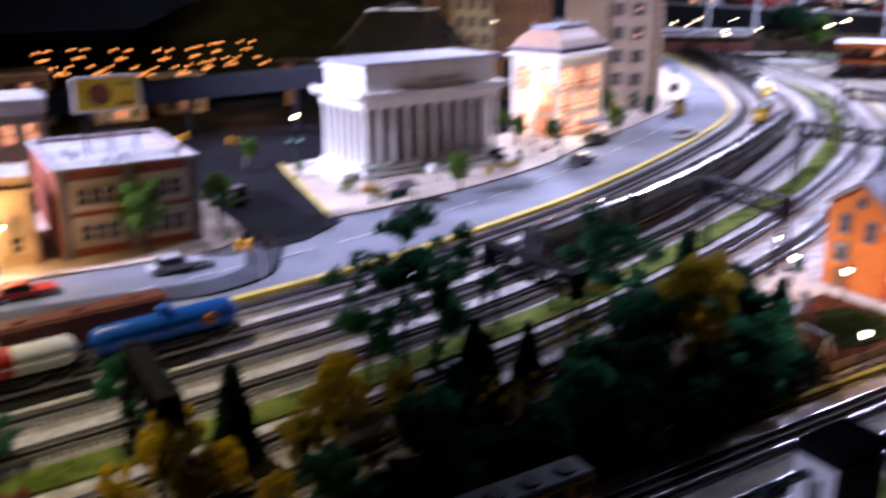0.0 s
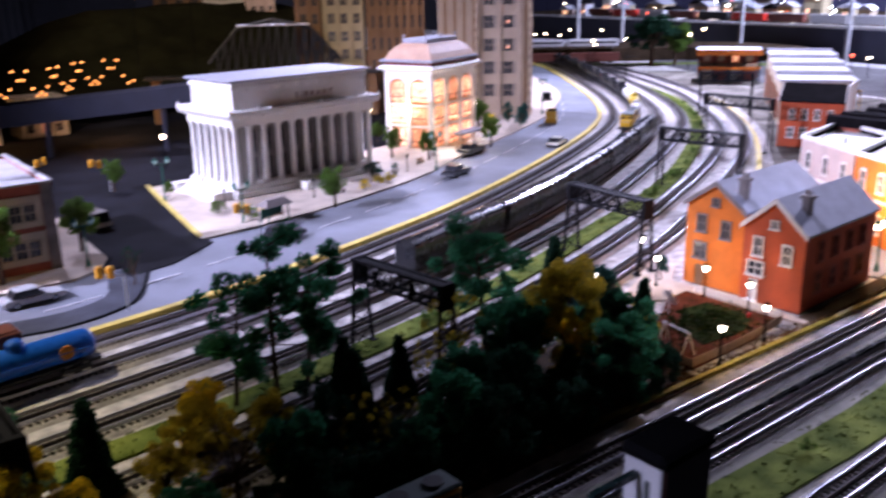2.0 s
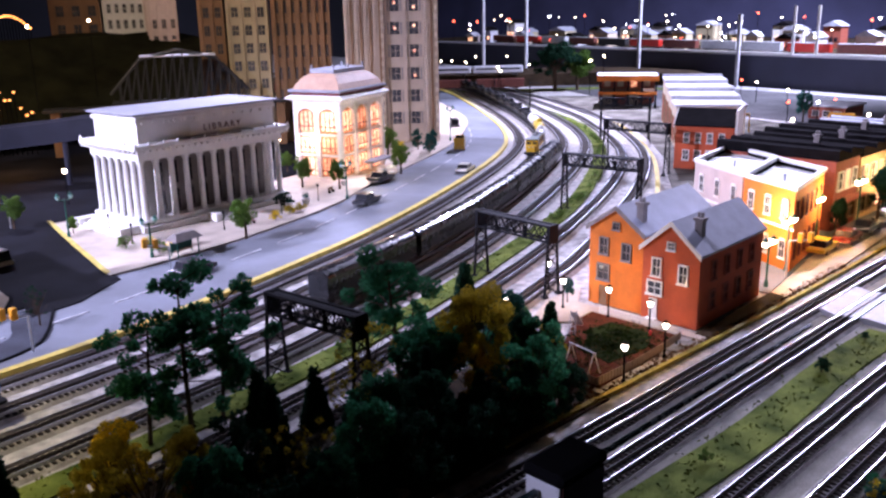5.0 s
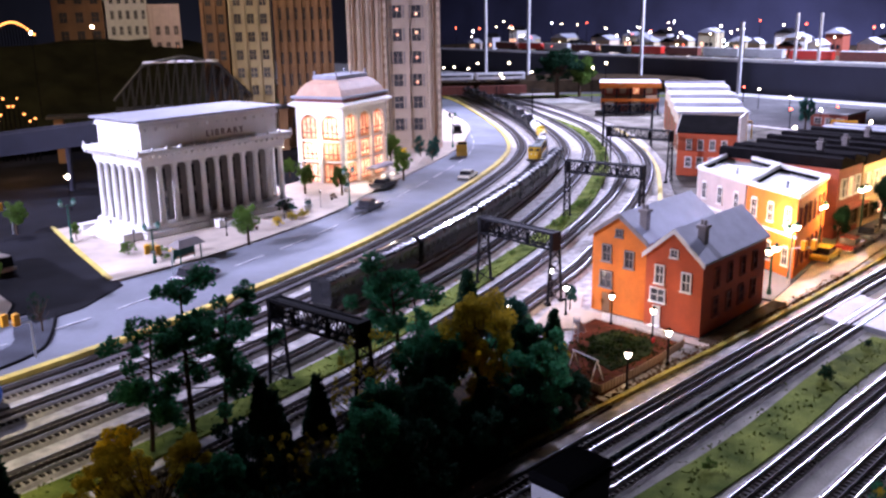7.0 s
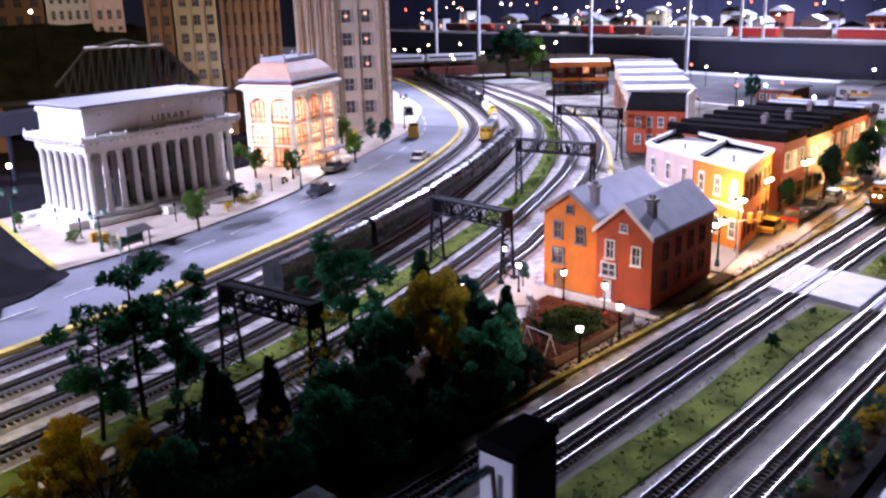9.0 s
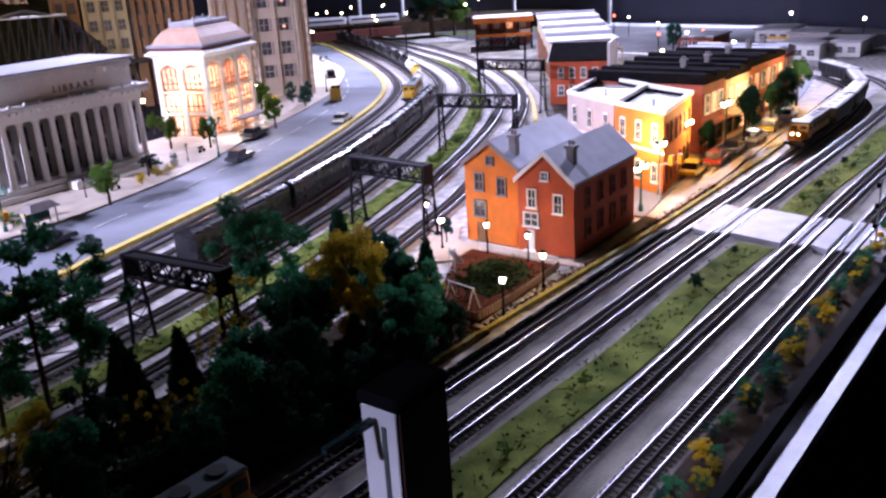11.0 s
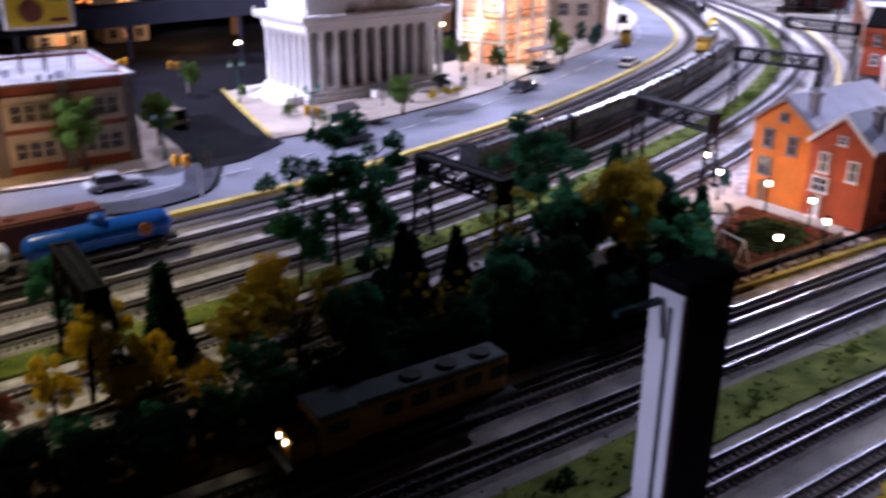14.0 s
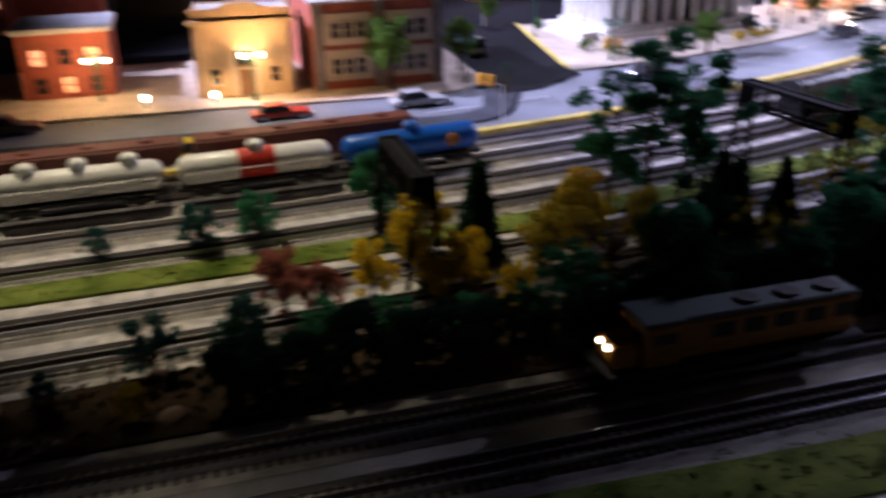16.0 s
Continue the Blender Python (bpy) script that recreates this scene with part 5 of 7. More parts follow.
def street_lamp(x, y, h, lit=False, ang=0.0):
    r = thing("street_lamp", pose(x, y, 0.012, 0, 0, ang), "dark green street lamp with two globe lanterns" + (", lit" if lit else ""), "street lamp", "street lamps")
    part("pole", lathe(bm_(), [(0.0055, 0), (0.005, 0.012), (0.0025, 0.018), (0.0022, h)], 9), GREEN_METAL, r)
    part("crossarm", cyl(bm_(), (-0.018, 0, h - 0.004), (0.018, 0, h - 0.004), 0.0018, None, 6), GREEN_METAL, r)
    # Lit lanterns are oversized; the extra width stands in for glare round the lamp.
    g = 1.55 if lit else 1.15
    for s in (-0.019, 0.019):
        part("lantern", lathe(bm_(), [(0.003 * g, h - 0.002), (0.0058 * g, h + 0.004), (0.0058 * g, h + 0.008), (0.002 * g, h + 0.013)], 10, (s, 0, 0)), GLOBE if lit else GREEN_GLOBE, r)
        part("lantern_cap", lathe(bm_(), [(0.0062 * g, h + 0.0085), (0.0015, h + 0.018)], 10, (s, 0, 0)), GREEN_METAL, r)


for x, y, h, lit in ((0.975, 2.49, 0.115, False), (1.04, 2.1, 0.095, False), (1.842, 2.275, 0.115, False), (3.01, 2.94, 0.15, False), (1.885, 0.795, 0.1, True), (0.595, 1.99, 0.1, False), (0.09, 1.985, 0.1, True), (-0.25, 2.1, 0.09, True), (2.3, 0.86, 0.12, True), (2.03, 0.815, 0.12, True), (2.56, 0.85, 0.13, True), (2.78, 0.86, 0.12, True), (3.3, 0.9, 0.12, True)):
    street_lamp(x, y, h, lit)
for x, y, z, w in ((0.09, 1.96, 0.125, 1.0), (-0.27, 2.06, 0.12, 0.7), (1.93, 0.845, 0.13, 0.8), (2.03, 0.87, 0.14, 1.1), (2.3, 0.82, 0.15, 1.3), (2.78, 0.83, 0.15, 1.3), (3.3, 0.85, 0.15, 1.2)):
    bulb(x, y, z, w, (1.0, 0.6, 0.28), 0.008)


def globe_lamp(x, y, h):
    r = thing("globe_lamp", pose(x, y, 0.0), "thin post with a glowing warm globe", "lamp post", "globe lamps")
    part("pole", cyl(bm_(), (0, 0, 0), (0, 0, h), 0.002, None, 6), BLACK, r)
    bm = bm_()
    bmesh.ops.create_uvsphere(bm, u_segments=10, v_segments=7, radius=0.0075)
    for v in bm.verts:
        v.co.z += h + 0.006
    part("globe", bm, GLOBE, r)


for x, y, h in ((1.17, 2.98, 0.115), (2.05, 2.98, 0.12), (1.9, 3.1, 0.15), (3.79, 1.6, 0.13), (3.62, 1.52, 0.06), (0.62, 2.5, 0.1), (0.2, 2.42, 0.1), (4.4, 1.5, 0.1), (2.55, 2.9, 0.11), (-0.15, 1.99, 0.03), (0.0, 1.99, 0.025), (1.92, 4.4, 0.6), (1.62, 4.4, 0.58), (5.2, 3.6, 0.28), (5.25, 3.75, 0.24)):
    globe_lamp(x, y, h)

SIGNAL_YELLOW = mat("signal_yellow", (0.75, 0.35, 0.02), 0.5, vary=0.1, scale=80)
GALV = mat("galvanised_metal", (0.5, 0.52, 0.55), 0.4, 0.6, vary=0.1, scale=60)


def traffic_light(x, y, h, ang, reach=0.05):
    r = thing("traffic_light", pose(x, y, 0.006, 0, 0, ang), "yellow traffic light heads on a bent metal mast", "traffic light", "traffic lights")
    part("mast", cyl(bm_(), (0, 0, 0), (0, 0, h), 0.0026, 0.002, 7), GALV, r)
    part("mast_arm", cyl(bm_(), (0, 0, h), (-reach, 0, h + 0.012), 0.0018, 0.0014, 6), GALV, r)
    for c in (0.55, 1.0):
        head = slab("signal_head", r, -reach * c - 0.006, -0.006, h - 0.006 + 0.012 * c, -reach * c + 0.006, 0.006, h + 0.018 + 0.012 * c, SIGNAL_YELLOW, 0.0015)
        for k, col in enumerate(("red_lens", "amber_lens", "green_lens")):
            part(col, lathe(bm_(), [(0.0025, 0), (0.002, 0.001)], 8, (-reach * c, 0, h - 0.002 + 0.012 * c + 0.007 * k)), DARK_GLASS, head)


traffic_light(0.57, 1.66, 0.075, 10), traffic_light(1.03, 1.98, 0.06, -10, 0.06), traffic_light(0.9, 2.75, 0.08, 0), traffic_light(0.7, 2.9, 0.08, 180), traffic_light(2.0, 0.8, 0.09, 90)


# ---- cars ----
TYRE = mat("black_tyre", (0.015, 0.015, 0.015), 0.8, vary=0.1, bump=0)
CHROME = mat("chrome", (0.7, 0.7, 0.72), 0.15, 1.0, vary=0.05, bump=0)


def car(x, y, ang, colour, label, l=0.125, w=0.048, h=0.036, kind="saloon", z=0.0065):
    r = thing("model_car" if kind != "truck" else "model_truck", pose(x, y, z, 0, 0, ang), label, "car" if kind != "truck" else "truck", "parked cars")
    m = mat("car_paint", colour, 0.3, vary=0.05, scale=30, bump=0, coat=0.5)
    bh, z0 = h * 0.56, 0.006
    side = [(-l / 2, z0), (-l * 0.5, bh * 0.86), (-l * 0.46, bh), (l * 0.2, bh), (l * 0.47, bh * 0.88), (l / 2, bh * 0.6), (l * 0.49, z0)]
    bm = prism(bm_(), side, "y", -w / 2, w / 2)
    bmesh.ops.bevel(bm, geom=list(bm.edges), offset=0.0018, segments=2, affect="EDGES")
    part("body", bm, m, r)
    a, b, ct = {"saloon": (-0.36, 0.16, 0.7), "van": (-0.48, 0.3, 0.95), "truck": (0.12, 0.42, 0.75)}[kind]
    top = h if kind != "van" else h * 1.25
    pts = [(a * l, bh + 0.0003), (a * l + l * 0.07, top), (b * l - l * 0.1, top), (b * l, bh + 0.0003)]
    bm = prism(bm_(), pts, "y", -w * 0.42, w * 0.42)
    part("cabin_glass", bm, DARK_GLASS, r)
    part("roof", soften(box(bm_(), a * l + l * 0.07, -w * 0.4, top - 0.0005, b * l - l * 0.1, w * 0.4, top + 0.0016), 0.0006), m, r)
    for s in (-0.3, 0.31):
        for q in (-1, 1):
            wh = part("tyre", cyl(bm_(), (l * s, q * (w / 2 - 0.006), 0.0065), (l * s, q * (w / 2 + 0.0005), 0.0065), 0.0065, None, 14), TYRE, r)
            part("hub", cyl(bm_(), (l * s, q * (w / 2), 0.0065), (l * s, q * (w / 2 + 0.001), 0.0065), 0.0035, None, 10), CHROME, wh)
    part("bumper", soften(box(bm_(), l * 0.488, -w * 0.47, 0.006, l * 0.515, w * 0.47, 0.0095), 0.0008), CHROME, r)
    part("rear_bumper", soften(box(bm_(), -l * 0.515, -w * 0.47, 0.006, -l * 0.488, w * 0.47, 0.0095), 0.0008), CHROME, r)
    for q in (-1, 1):
        part("headlight", cyl(bm_(), (l * 0.485, q * w * 0.36, bh * 0.68), (l * 0.503, q * w * 0.36, bh * 0.68), 0.0026, None, 9), TRIM, r)
    if kind == "truck":
        bm = bm_()
        box(bm, -l * 0.49, -w / 2, bh, l * 0.08, -w * 0.46, h), box(bm, -l * 0.49, w * 0.46, bh, l * 0.08, w / 2, h), box(bm, -l * 0.49, -w * 0.46, bh, -l * 0.47, w * 0.46, h)
        part("load_bed", bm, m, r)
    return r


car(2.5, 2.345, 27, (0.7, 0.68, 0.6), "cream convertible car parked on the street", h=0.032)
car(1.86, 2.19, 22, (0.03, 0.03, 0.035), "black and white car parked by the kerb")
car(1.05, 1.9, 15, (0.012, 0.012, 0.015), "black car turning out of the side street")
car(0.436, 1.84, 4, (0.45, 0.46, 0.48), "silver car driving along the street", h=0.033)
car(0.13, 1.84, 2, (0.45, 0.03, 0.015), "red sports car parked by the pavement", h=0.029)
car(-0.035, 1.585, 3, (0.7, 0.5, 0.02), "bright yellow car beside the kerb", h=0.041)
car(-0.26, 1.6, 3, (0.1, 0.02, 0.02), "maroon pick-up truck beside the kerb", kind="truck", h=0.041)
car(2.87, 2.74, 42, (0.62, 0.36, 0.02), "yellow dump truck parked at the corner", kind="truck", h=0.061, l=0.12)
car(3.4, 3.3, 50, (0.03, 0.025, 0.025), "dark van far down the street", kind="van")
for x, y, a, c, l in ((2.28, 0.83, 5, (0.6, 0.4, 0.03), "yellow taxi parked before the shops"), (2.42, 0.82, 5, (0.3, 0.03, 0.02), "dark red car parked before the shops"), (2.57, 0.825, 4, (0.05, 0.05, 0.06), "black car parked before the shops"), (2.72, 0.82, 3, (0.5, 0.5, 0.5), "white car parked before the shops"), (2.9, 0.83, 5, (0.6, 0.42, 0.05), "yellow car parked before the shops"), (3.1, 0.84, 5, (0.4, 0.4, 0.42), "grey car parked before the shops"), (-0.42, 1.9, 3, (0.05, 0.05, 0.055), "dark grey car parked by the pavement")):
    car(x, y, a, c, l)
car(2.13, 2.43, 20, (0.03, 0.03, 0.03), "dark car half hidden by the bank", z=0.0125)
car(0.72, 2.35, 100, (0.5, 0.45, 0.4), "pale van standing on the side street", kind="van", z=0.0095)

# ---- street furniture ----
k = thing("bus_shelter", pose(1.115, 2.06, 0.012, 0, 0, 12), "dark green bus shelter with a hipped roof and open sides", "bus shelter")
for cx in (-0.035, 0.035):
    for cy in (-0.014, 0.014):
        part("post", cyl(bm_(), (cx, cy, 0), (cx, cy, 0.044), 0.0018, None, 6), GREEN_METAL, k)
bm = bm_()
a = [bm.verts.new(p) for p in ((-0.046, -0.024, 0.044), (0.046, -0.024, 0.044), (0.046, 0.024, 0.044), (-0.046, 0.024, 0.044))]
b = [bm.verts.new(p) for p in ((-0.03, -0.006, 0.062), (0.03, -0.006, 0.062), (0.03, 0.006, 0.062), (-0.03, 0.006, 0.062))]
bm.faces.new(a[::-1]), bm.faces.new(b)
for q in range(4):
    bm.faces.new((a[q], a[(q + 1) % 4], b[(q + 1) % 4], b[q]))
part("roof", bm, SMOKE, k)
slab("back_panel", k, -0.034, 0.0125, 0.008, 0.034, 0.0145, 0.034, GREEN_METAL)
slab("bench", k, -0.028, 0.0, 0.012, 0.028, 0.011, 0.0145, BROWN)
bb = thing("billboard", pose(0.32, 2.19, 0.205, 0, 0, 1), "roof billboard with a yellow poster in a white frame", "billboard")
slab("board", bb, 0, 0, 0.105, 0.155, 0.006, 0.19, TRIM, 0.001)
slab("poster", bb, 0.008, -0.0012, 0.112, 0.147, -0.0002, 0.183, mat("yellow_poster", (0.75, 0.52, 0.03), 0.6, vary=0.1))
part("printed_oval", cyl(bm_(), (0.06, -0.0013, 0.147), (0.06, -0.0024, 0.147), 0.026, None, 20), mat("brown_print", (0.2, 0.06, 0.03), 0.6), bb)
slab("printed_bar", bb, 0.1, -0.0024, 0.165, 0.138, -0.0013, 0.175, mat("olive_print", (0.3, 0.28, 0.05), 0.6))
slab("printed_bar", bb, 0.1, -0.0024, 0.12, 0.138, -0.0013, 0.128, MAROON)
for cx in (0.02, 0.075, 0.135):
    part("strut", cyl(bm_(), (cx, 0.003, 0), (cx, 0.003, 0.105), 0.0018, None, 6), STEEL_BLACK, bb)
    part("brace", cyl(bm_(), (cx, 0.05, 0), (cx, 0.006, 0.1), 0.0015, None, 6), STEEL_BLACK, bb)
part("rung", cyl(bm_(), (0.01, 0.003, 0.06), (0.145, 0.003, 0.06), 0.0015, None, 6), STEEL_BLACK, bb)

def planter(x, y, size):
    r = thing("stone_planter", pose(x, y, 0.012), "white stone planter tub with a clipped green shrub", "planter", "library planters")
    part("tub", lathe(bm_(), [(0.009 * size, 0), (0.011 * size, 0.002), (0.014 * size, 0.016), (0.0155 * size, 0.017), (0.0155 * size, 0.02), (0.0125 * size, 0.0202)], 14), STONE, r, "", True)
    part("shrub", leaves_mesh_part((((0, 0, 0.03), 0.012 * size), ((0.006, 0.003, 0.026), 0.009 * size), ((-0.006, -0.002, 0.027), 0.009 * size))), TEAL, r)


def leaves_mesh_part(clumps):
    me = leaves_mesh("shrub", clumps, TEAL, 90, 0.003, random.Random(3))
    bm = bm_()
    bm.from_mesh(me)
    bpy.data.meshes.remove(me)
    return bm


for x, y, size in ((1.16, 2.135, 1.15), (1.7, 2.32, 1.0), (1.62, 2.3, 0.8), (1.98, 2.47, 0.8)):
    planter(x, y, size)
for x, y in ((1.07, 2.28), (1.08, 2.45), (1.57, 2.27), (1.33, 2.22), (1.76, 2.33)):
    r = thing("pavement_lamp", pose(x, y, 0.012), "small black unlit lamp post on the library pavement", "lamp post", "pavement lamps")
    part("pole", lathe(bm_(), [(0.003, 0), (0.0015, 0.006), (0.0012, 0.045), (0.002, 0.047)], 8), BLACK, r)
    part("lantern", lathe(bm_(), [(0.0025, 0.0472), (0.004, 0.052), (0.004, 0.055), (0.001, 0.059)], 8), DARK_GLASS, r)
for x, y, a in ((1.42, 2.215, 10), (1.87, 2.4, 22), (2.12, 2.49, 22), (2.2, 2.53, 22)):
    r = thing("bench", pose(x, y, 0.012, 0, 0, a), "small brown slatted bench on the pavement", "bench", "pavement benches")
    slab("seat", r, -0.016, -0.005, 0.009, 0.016, 0.004, 0.0105, BROWN)
    slab("backrest", r, -0.016, 0.0042, 0.012, 0.016, 0.0055, 0.02, BROWN)
    for c in (-0.013, 0.013):
        slab("leg", r, c - 0.001, -0.004, 0, c + 0.001, 0.005, 0.0088, BLACK)
for x, y, c in ((2.16, 2.46, STONE_ROOF), (2.23, 2.485, STONE), (2.3, 2.53, GREEN_METAL)):
    r = thing("parasol", pose(x, y, 0.012), "open cloth parasol over a small cafe table", "parasol", "cafe parasols")
    part("pole", cyl(bm_(), (0, 0, 0), (0, 0, 0.034), 0.001, None, 6), GALV, r)
    part("canopy", lathe(bm_(), [(0.022, 0.03), (0.0215, 0.031), (0.012, 0.038), (0.0015, 0.043)], 8), c, r)
    part("table_top", lathe(bm_(), [(0.011, 0.013), (0.011, 0.0145)], 12), TRIM, r)

# ---- playground beside the row houses ----
SOIL = mat("red_brown_soil", (0.085, 0.022, 0.01), 0.95, vary=0.45, scale=25, bump=0.4, spec=0.08)
setting("ground_playground_lawn", prism(bm_(), [(1.29, 0.81), (1.4, 0.8), (1.47, 0.83), (1.47, 0.93), (1.4, 0.94), (1.31, 0.88)], "z", 0.0, 0.006), mat("dark_lawn", (0.014, 0.024, 0.006), 0.95, vary=0.6, scale=30, bump=0.6, fine=400, spec=0.05), "dark green lawn inside the playground", "grass")
setting("ground_playground", prism(bm_(), [(1.195, 0.765), (1.39, 0.77), (1.5, 0.79), (1.5, 1.0), (1.42, 0.99), (1.28, 0.915), (1.2, 0.86)], "z", 0.0, 0.004), SOIL, "red-brown earth of the playground", "ground")
setting("pavement_row_houses", prism(bm_(), [(1.42, 0.995), (1.5, 1.0), (1.51, 0.74), (2.2, 0.742), (4.0, 0.86), (4.0, 0.93), (2.2, 0.83), (1.9, 0.778), (1.86, 0.776), (1.535, 0.772), (1.53, 1.06), (1.62, 1.12), (1.5, 1.12), (1.36, 1.06)], "z", 0.0, 0.0045), PAVE, "pale pavement before the row houses and shops", "pavement")
setting("road_shops", prism(bm_(), [(1.87, 0.779), (2.2, 0.832), (3.4, 0.9), (4.1, 1.02), (4.0, 1.3), (2.05, 0.99), (1.87, 1.0)], "z", 0.0, 0.0035), ASPHALT, "grey road before the row of shops", "road")
setting("ground_house_border", prism(bm_(), [(1.53, 0.742), (1.865, 0.742), (1.87, 0.7765), (1.53, 0.771)], "z", 0.0, 0.0062), EARTH, "dark earth border beside the row houses", "ground")
setting("ground_warehouse_yard", prism(bm_(), [(2.5, 1.38), (2.95, 1.70), (3.26, 1.90), (3.62, 2.2), (3.97, 2.52), (4.25, 2.85), (4.62, 3.4), (5.0, 3.95), (5.35, 3.5), (4.78, 2.55), (4.5, 1.6), (3.6, 1.36), (2.6, 1.2)], "z", 0.0, 0.003), mat("brown_yard_scatter", (0.11, 0.09, 0.075), 0.95, vary=0.6, scale=7, bump=0.6, fine=350, tint=(0.15, 0.14, 0.12), spec=0.08), "brown and grey scatter round the warehouses", "ground")
setting("kerb_front", ribbon(bm_(), spline([(0.9, 0.742), (1.3, 0.733), (1.9, 0.722), (2.6, 0.73), (3.2, 0.75)]), -0.005, 0.005, 0.0, 0.007), mat("mossy_yellow", (0.3, 0.24, 0.035), 0.9, vary=0.5, scale=30, bump=0.4), "yellow painted line beside the front track", "kerb")
setting("kerb_second", ribbon(bm_(), spline([(2.2, 1.3), (2.58, 1.515), (2.93, 1.735), (3.24, 1.95), (3.6, 2.25), (3.95, 2.58), (4.14, 2.82)]), -0.008, 0.008, 0.0, 0.01), YELLOW, "yellow painted kerb beside the siding", "kerb")
FENCE_TAN = mat("weathered_tan_board", (0.32, 0.22, 0.15), 0.85, vary=0.25, scale=60)


def fence(points, material, label, h, step, name):
    line = [Vector(p) for p in points]
    r = thing(name, pose(0, 0, 0.004), label, "fence")
    total, s = length(line), 0.0
    me = mesh_of("slat", soften(box(bm_(), -step * 0.36, -0.0009, 0, step * 0.36, 0.0009, h), 0.0003), material)
    while s < total:
        p, a = along(line, s)
        ob = new("slat", me)
        ob.parent, ob.matrix_local = r, pose(p.x, p.y, 0, 0, random.uniform(-1.5, 1.5), a)
        s += step
    for z in (h * 0.3, h * 0.75):
        part("rail", ribbon(bm_(), resample(line, 30), 0.0012, 0.0022, z, z + 0.0015), material, r)


fence([(1.195, 0.85), (1.195, 0.768), (1.3, 0.765), (1.4, 0.77), (1.49, 0.778)], FENCE_TAN, "low weathered tan board fence round the playground", 0.016, 0.009, "board_fence")
fence([(1.5, 0.79), (1.505, 0.87), (1.505, 0.985)], TRIM, "white picket fence before the row houses", 0.017, 0.006, "picket_fence")
sw = thing("swing_frame", pose(1.235, 0.83, 0.004, 0, 0, 80), "white metal swing frame with two seats", "swing")
for cx in (-0.03, 0.03):
    for s in (-1, 1):
        part("leg", cyl(bm_(), (cx, s * 0.016, 0), (cx, 0, 0.042), 0.0011, None, 6), TRIM, sw)
part("top_bar", cyl(bm_(), (-0.034, 0, 0.042), (0.034, 0, 0.042), 0.0011, None, 6), TRIM, sw)
for cx in (-0.012, 0.012):
    st = slab("seat", sw, cx - 0.005, -0.002, 0.012, cx + 0.005, 0.002, 0.013, BLACK)
    for q in (-0.004, 0.004):
        part("chain", cyl(bm_(), (cx + q, 0, 0.013), (cx + q, 0, 0.042), 0.0004, None, 4), BLACK, st)
sl = thing("slide", pose(1.38, 0.955, 0.004, 0, 0, 200), "pale metal playground slide with a ladder", "slide")
part("chute", prism(bm_(), [(-0.032, 0.003), (0.012, 0.042), (0.012, 0.045), (-0.032, 0.006)], "y", -0.007, 0.007), GALV, sl)
for cy in (-0.006, 0.006):
    part("ladder_rail", cyl(bm_(), (0.022, cy, 0), (0.012, cy, 0.05), 0.001, None, 6), GALV, sl)
for q in range(4):
    part("rung", cyl(bm_(), (0.021 - 0.002 * q, -0.006, 0.008 + 0.009 * q), (0.021 - 0.002 * q, 0.006, 0.008 + 0.009 * q), 0.0007, None, 5), GALV, sl)
hy = thing("fire_hydrant", pose(1.46, 0.83, 0.004), "small red hydrant beside the playground", "hydrant")
part("barrel", lathe(bm_(), [(0.003, 0), (0.003, 0.007), (0.0038, 0.0075), (0.003, 0.011), (0.001, 0.0125)], 10), mat("hydrant_red", (0.5, 0.02, 0.015), 0.5, vary=0.1), hy)

rng = random.Random(31)
DARK_GRASS = mat("dark_grass_blades", (0.02, 0.035, 0.008), 0.95, vary=0.5, scale=60, each=0.5, spec=0.05)
tufts("playground_grass", [(rng.gauss(1.385, 0.05), rng.gauss(0.87, 0.035)) for _ in range(420)], DARK_GRASS, 0.0028, "dark ragged grass on the playground", rng, 0.0055)
tufts("playground_litter", [(rng.uniform(1.2, 1.5), rng.uniform(0.77, 0.9)) for _ in range(420)], LEAF_LITTER, 0.0024, "brown leaf litter on the playground", rng, 0.0035)
tufts("kerb_scatter", [(x, 0.742 + rng.gauss(0, 0.007)) for x in np.linspace(0.95, 2.2, 620)], LEAF_LITTER, 0.0028, "brown scatter along the front kerb", rng, 0.003)

# ---- level crossing and signal mast by the front tracks ----
PLATE = mat("pale_concrete_plate", (0.42, 0.42, 0.46), 0.7, vary=0.15, scale=25)
for y0, y1 in ((0.603, 0.645), (0.452, 0.562), (0.362, 0.398), (0.262, 0.312)):
    cr = part("crossing_plate", soften(prism(bm_(), [(1.8, y0), (1.8 + 0.2, y0), (2.02, y1), (1.82, y1)], "z", 0.0, 0.0135), 0.001), PLATE)
    tagged(cr, "pale concrete level crossing plate between the rails", "crossing plate", "crossing plates")
for y in (0.583, 0.424, 0.336):
    for s in (-0.008, 0.008):
        cr = part("crossing_plate", box(bm_(), 1.81, y + s - 0.0055, 0.004, 2.01, y + s + 0.0055, 0.0125), PLATE)
        tagged(cr, "pale concrete filler plate between the rails of a crossing", "crossing plate", "crossing plates")
ms = thing("signal_mast", pose(1.85, 0.288, 0.003), "galvanised railway signal mast with an orange marker", "signal mast")
part("mast", cyl(bm_(), (0, 0, 0), (0, 0, 0.15), 0.0022, None, 7), GALV, ms)
part("base_box", soften(box(bm_(), -0.01, -0.008, 0, 0.01, 0.008, 0.03), 0.001), GALV, ms)
for z in (0.06, 0.1, 0.14):
    part("arm", cyl(bm_(), (-0.014, 0, z), (0.014, 0, z), 0.0015, None, 6), GALV, ms)
    part("head", cyl(bm_(), (-0.016, -0.003, z), (-0.016, 0.004, z), 0.005, None, 12), BLACK, ms)
mk = thing("orange_marker", pose(1.93, 0.295, 0.003), "small orange barrel marker by the crossing", "marker")
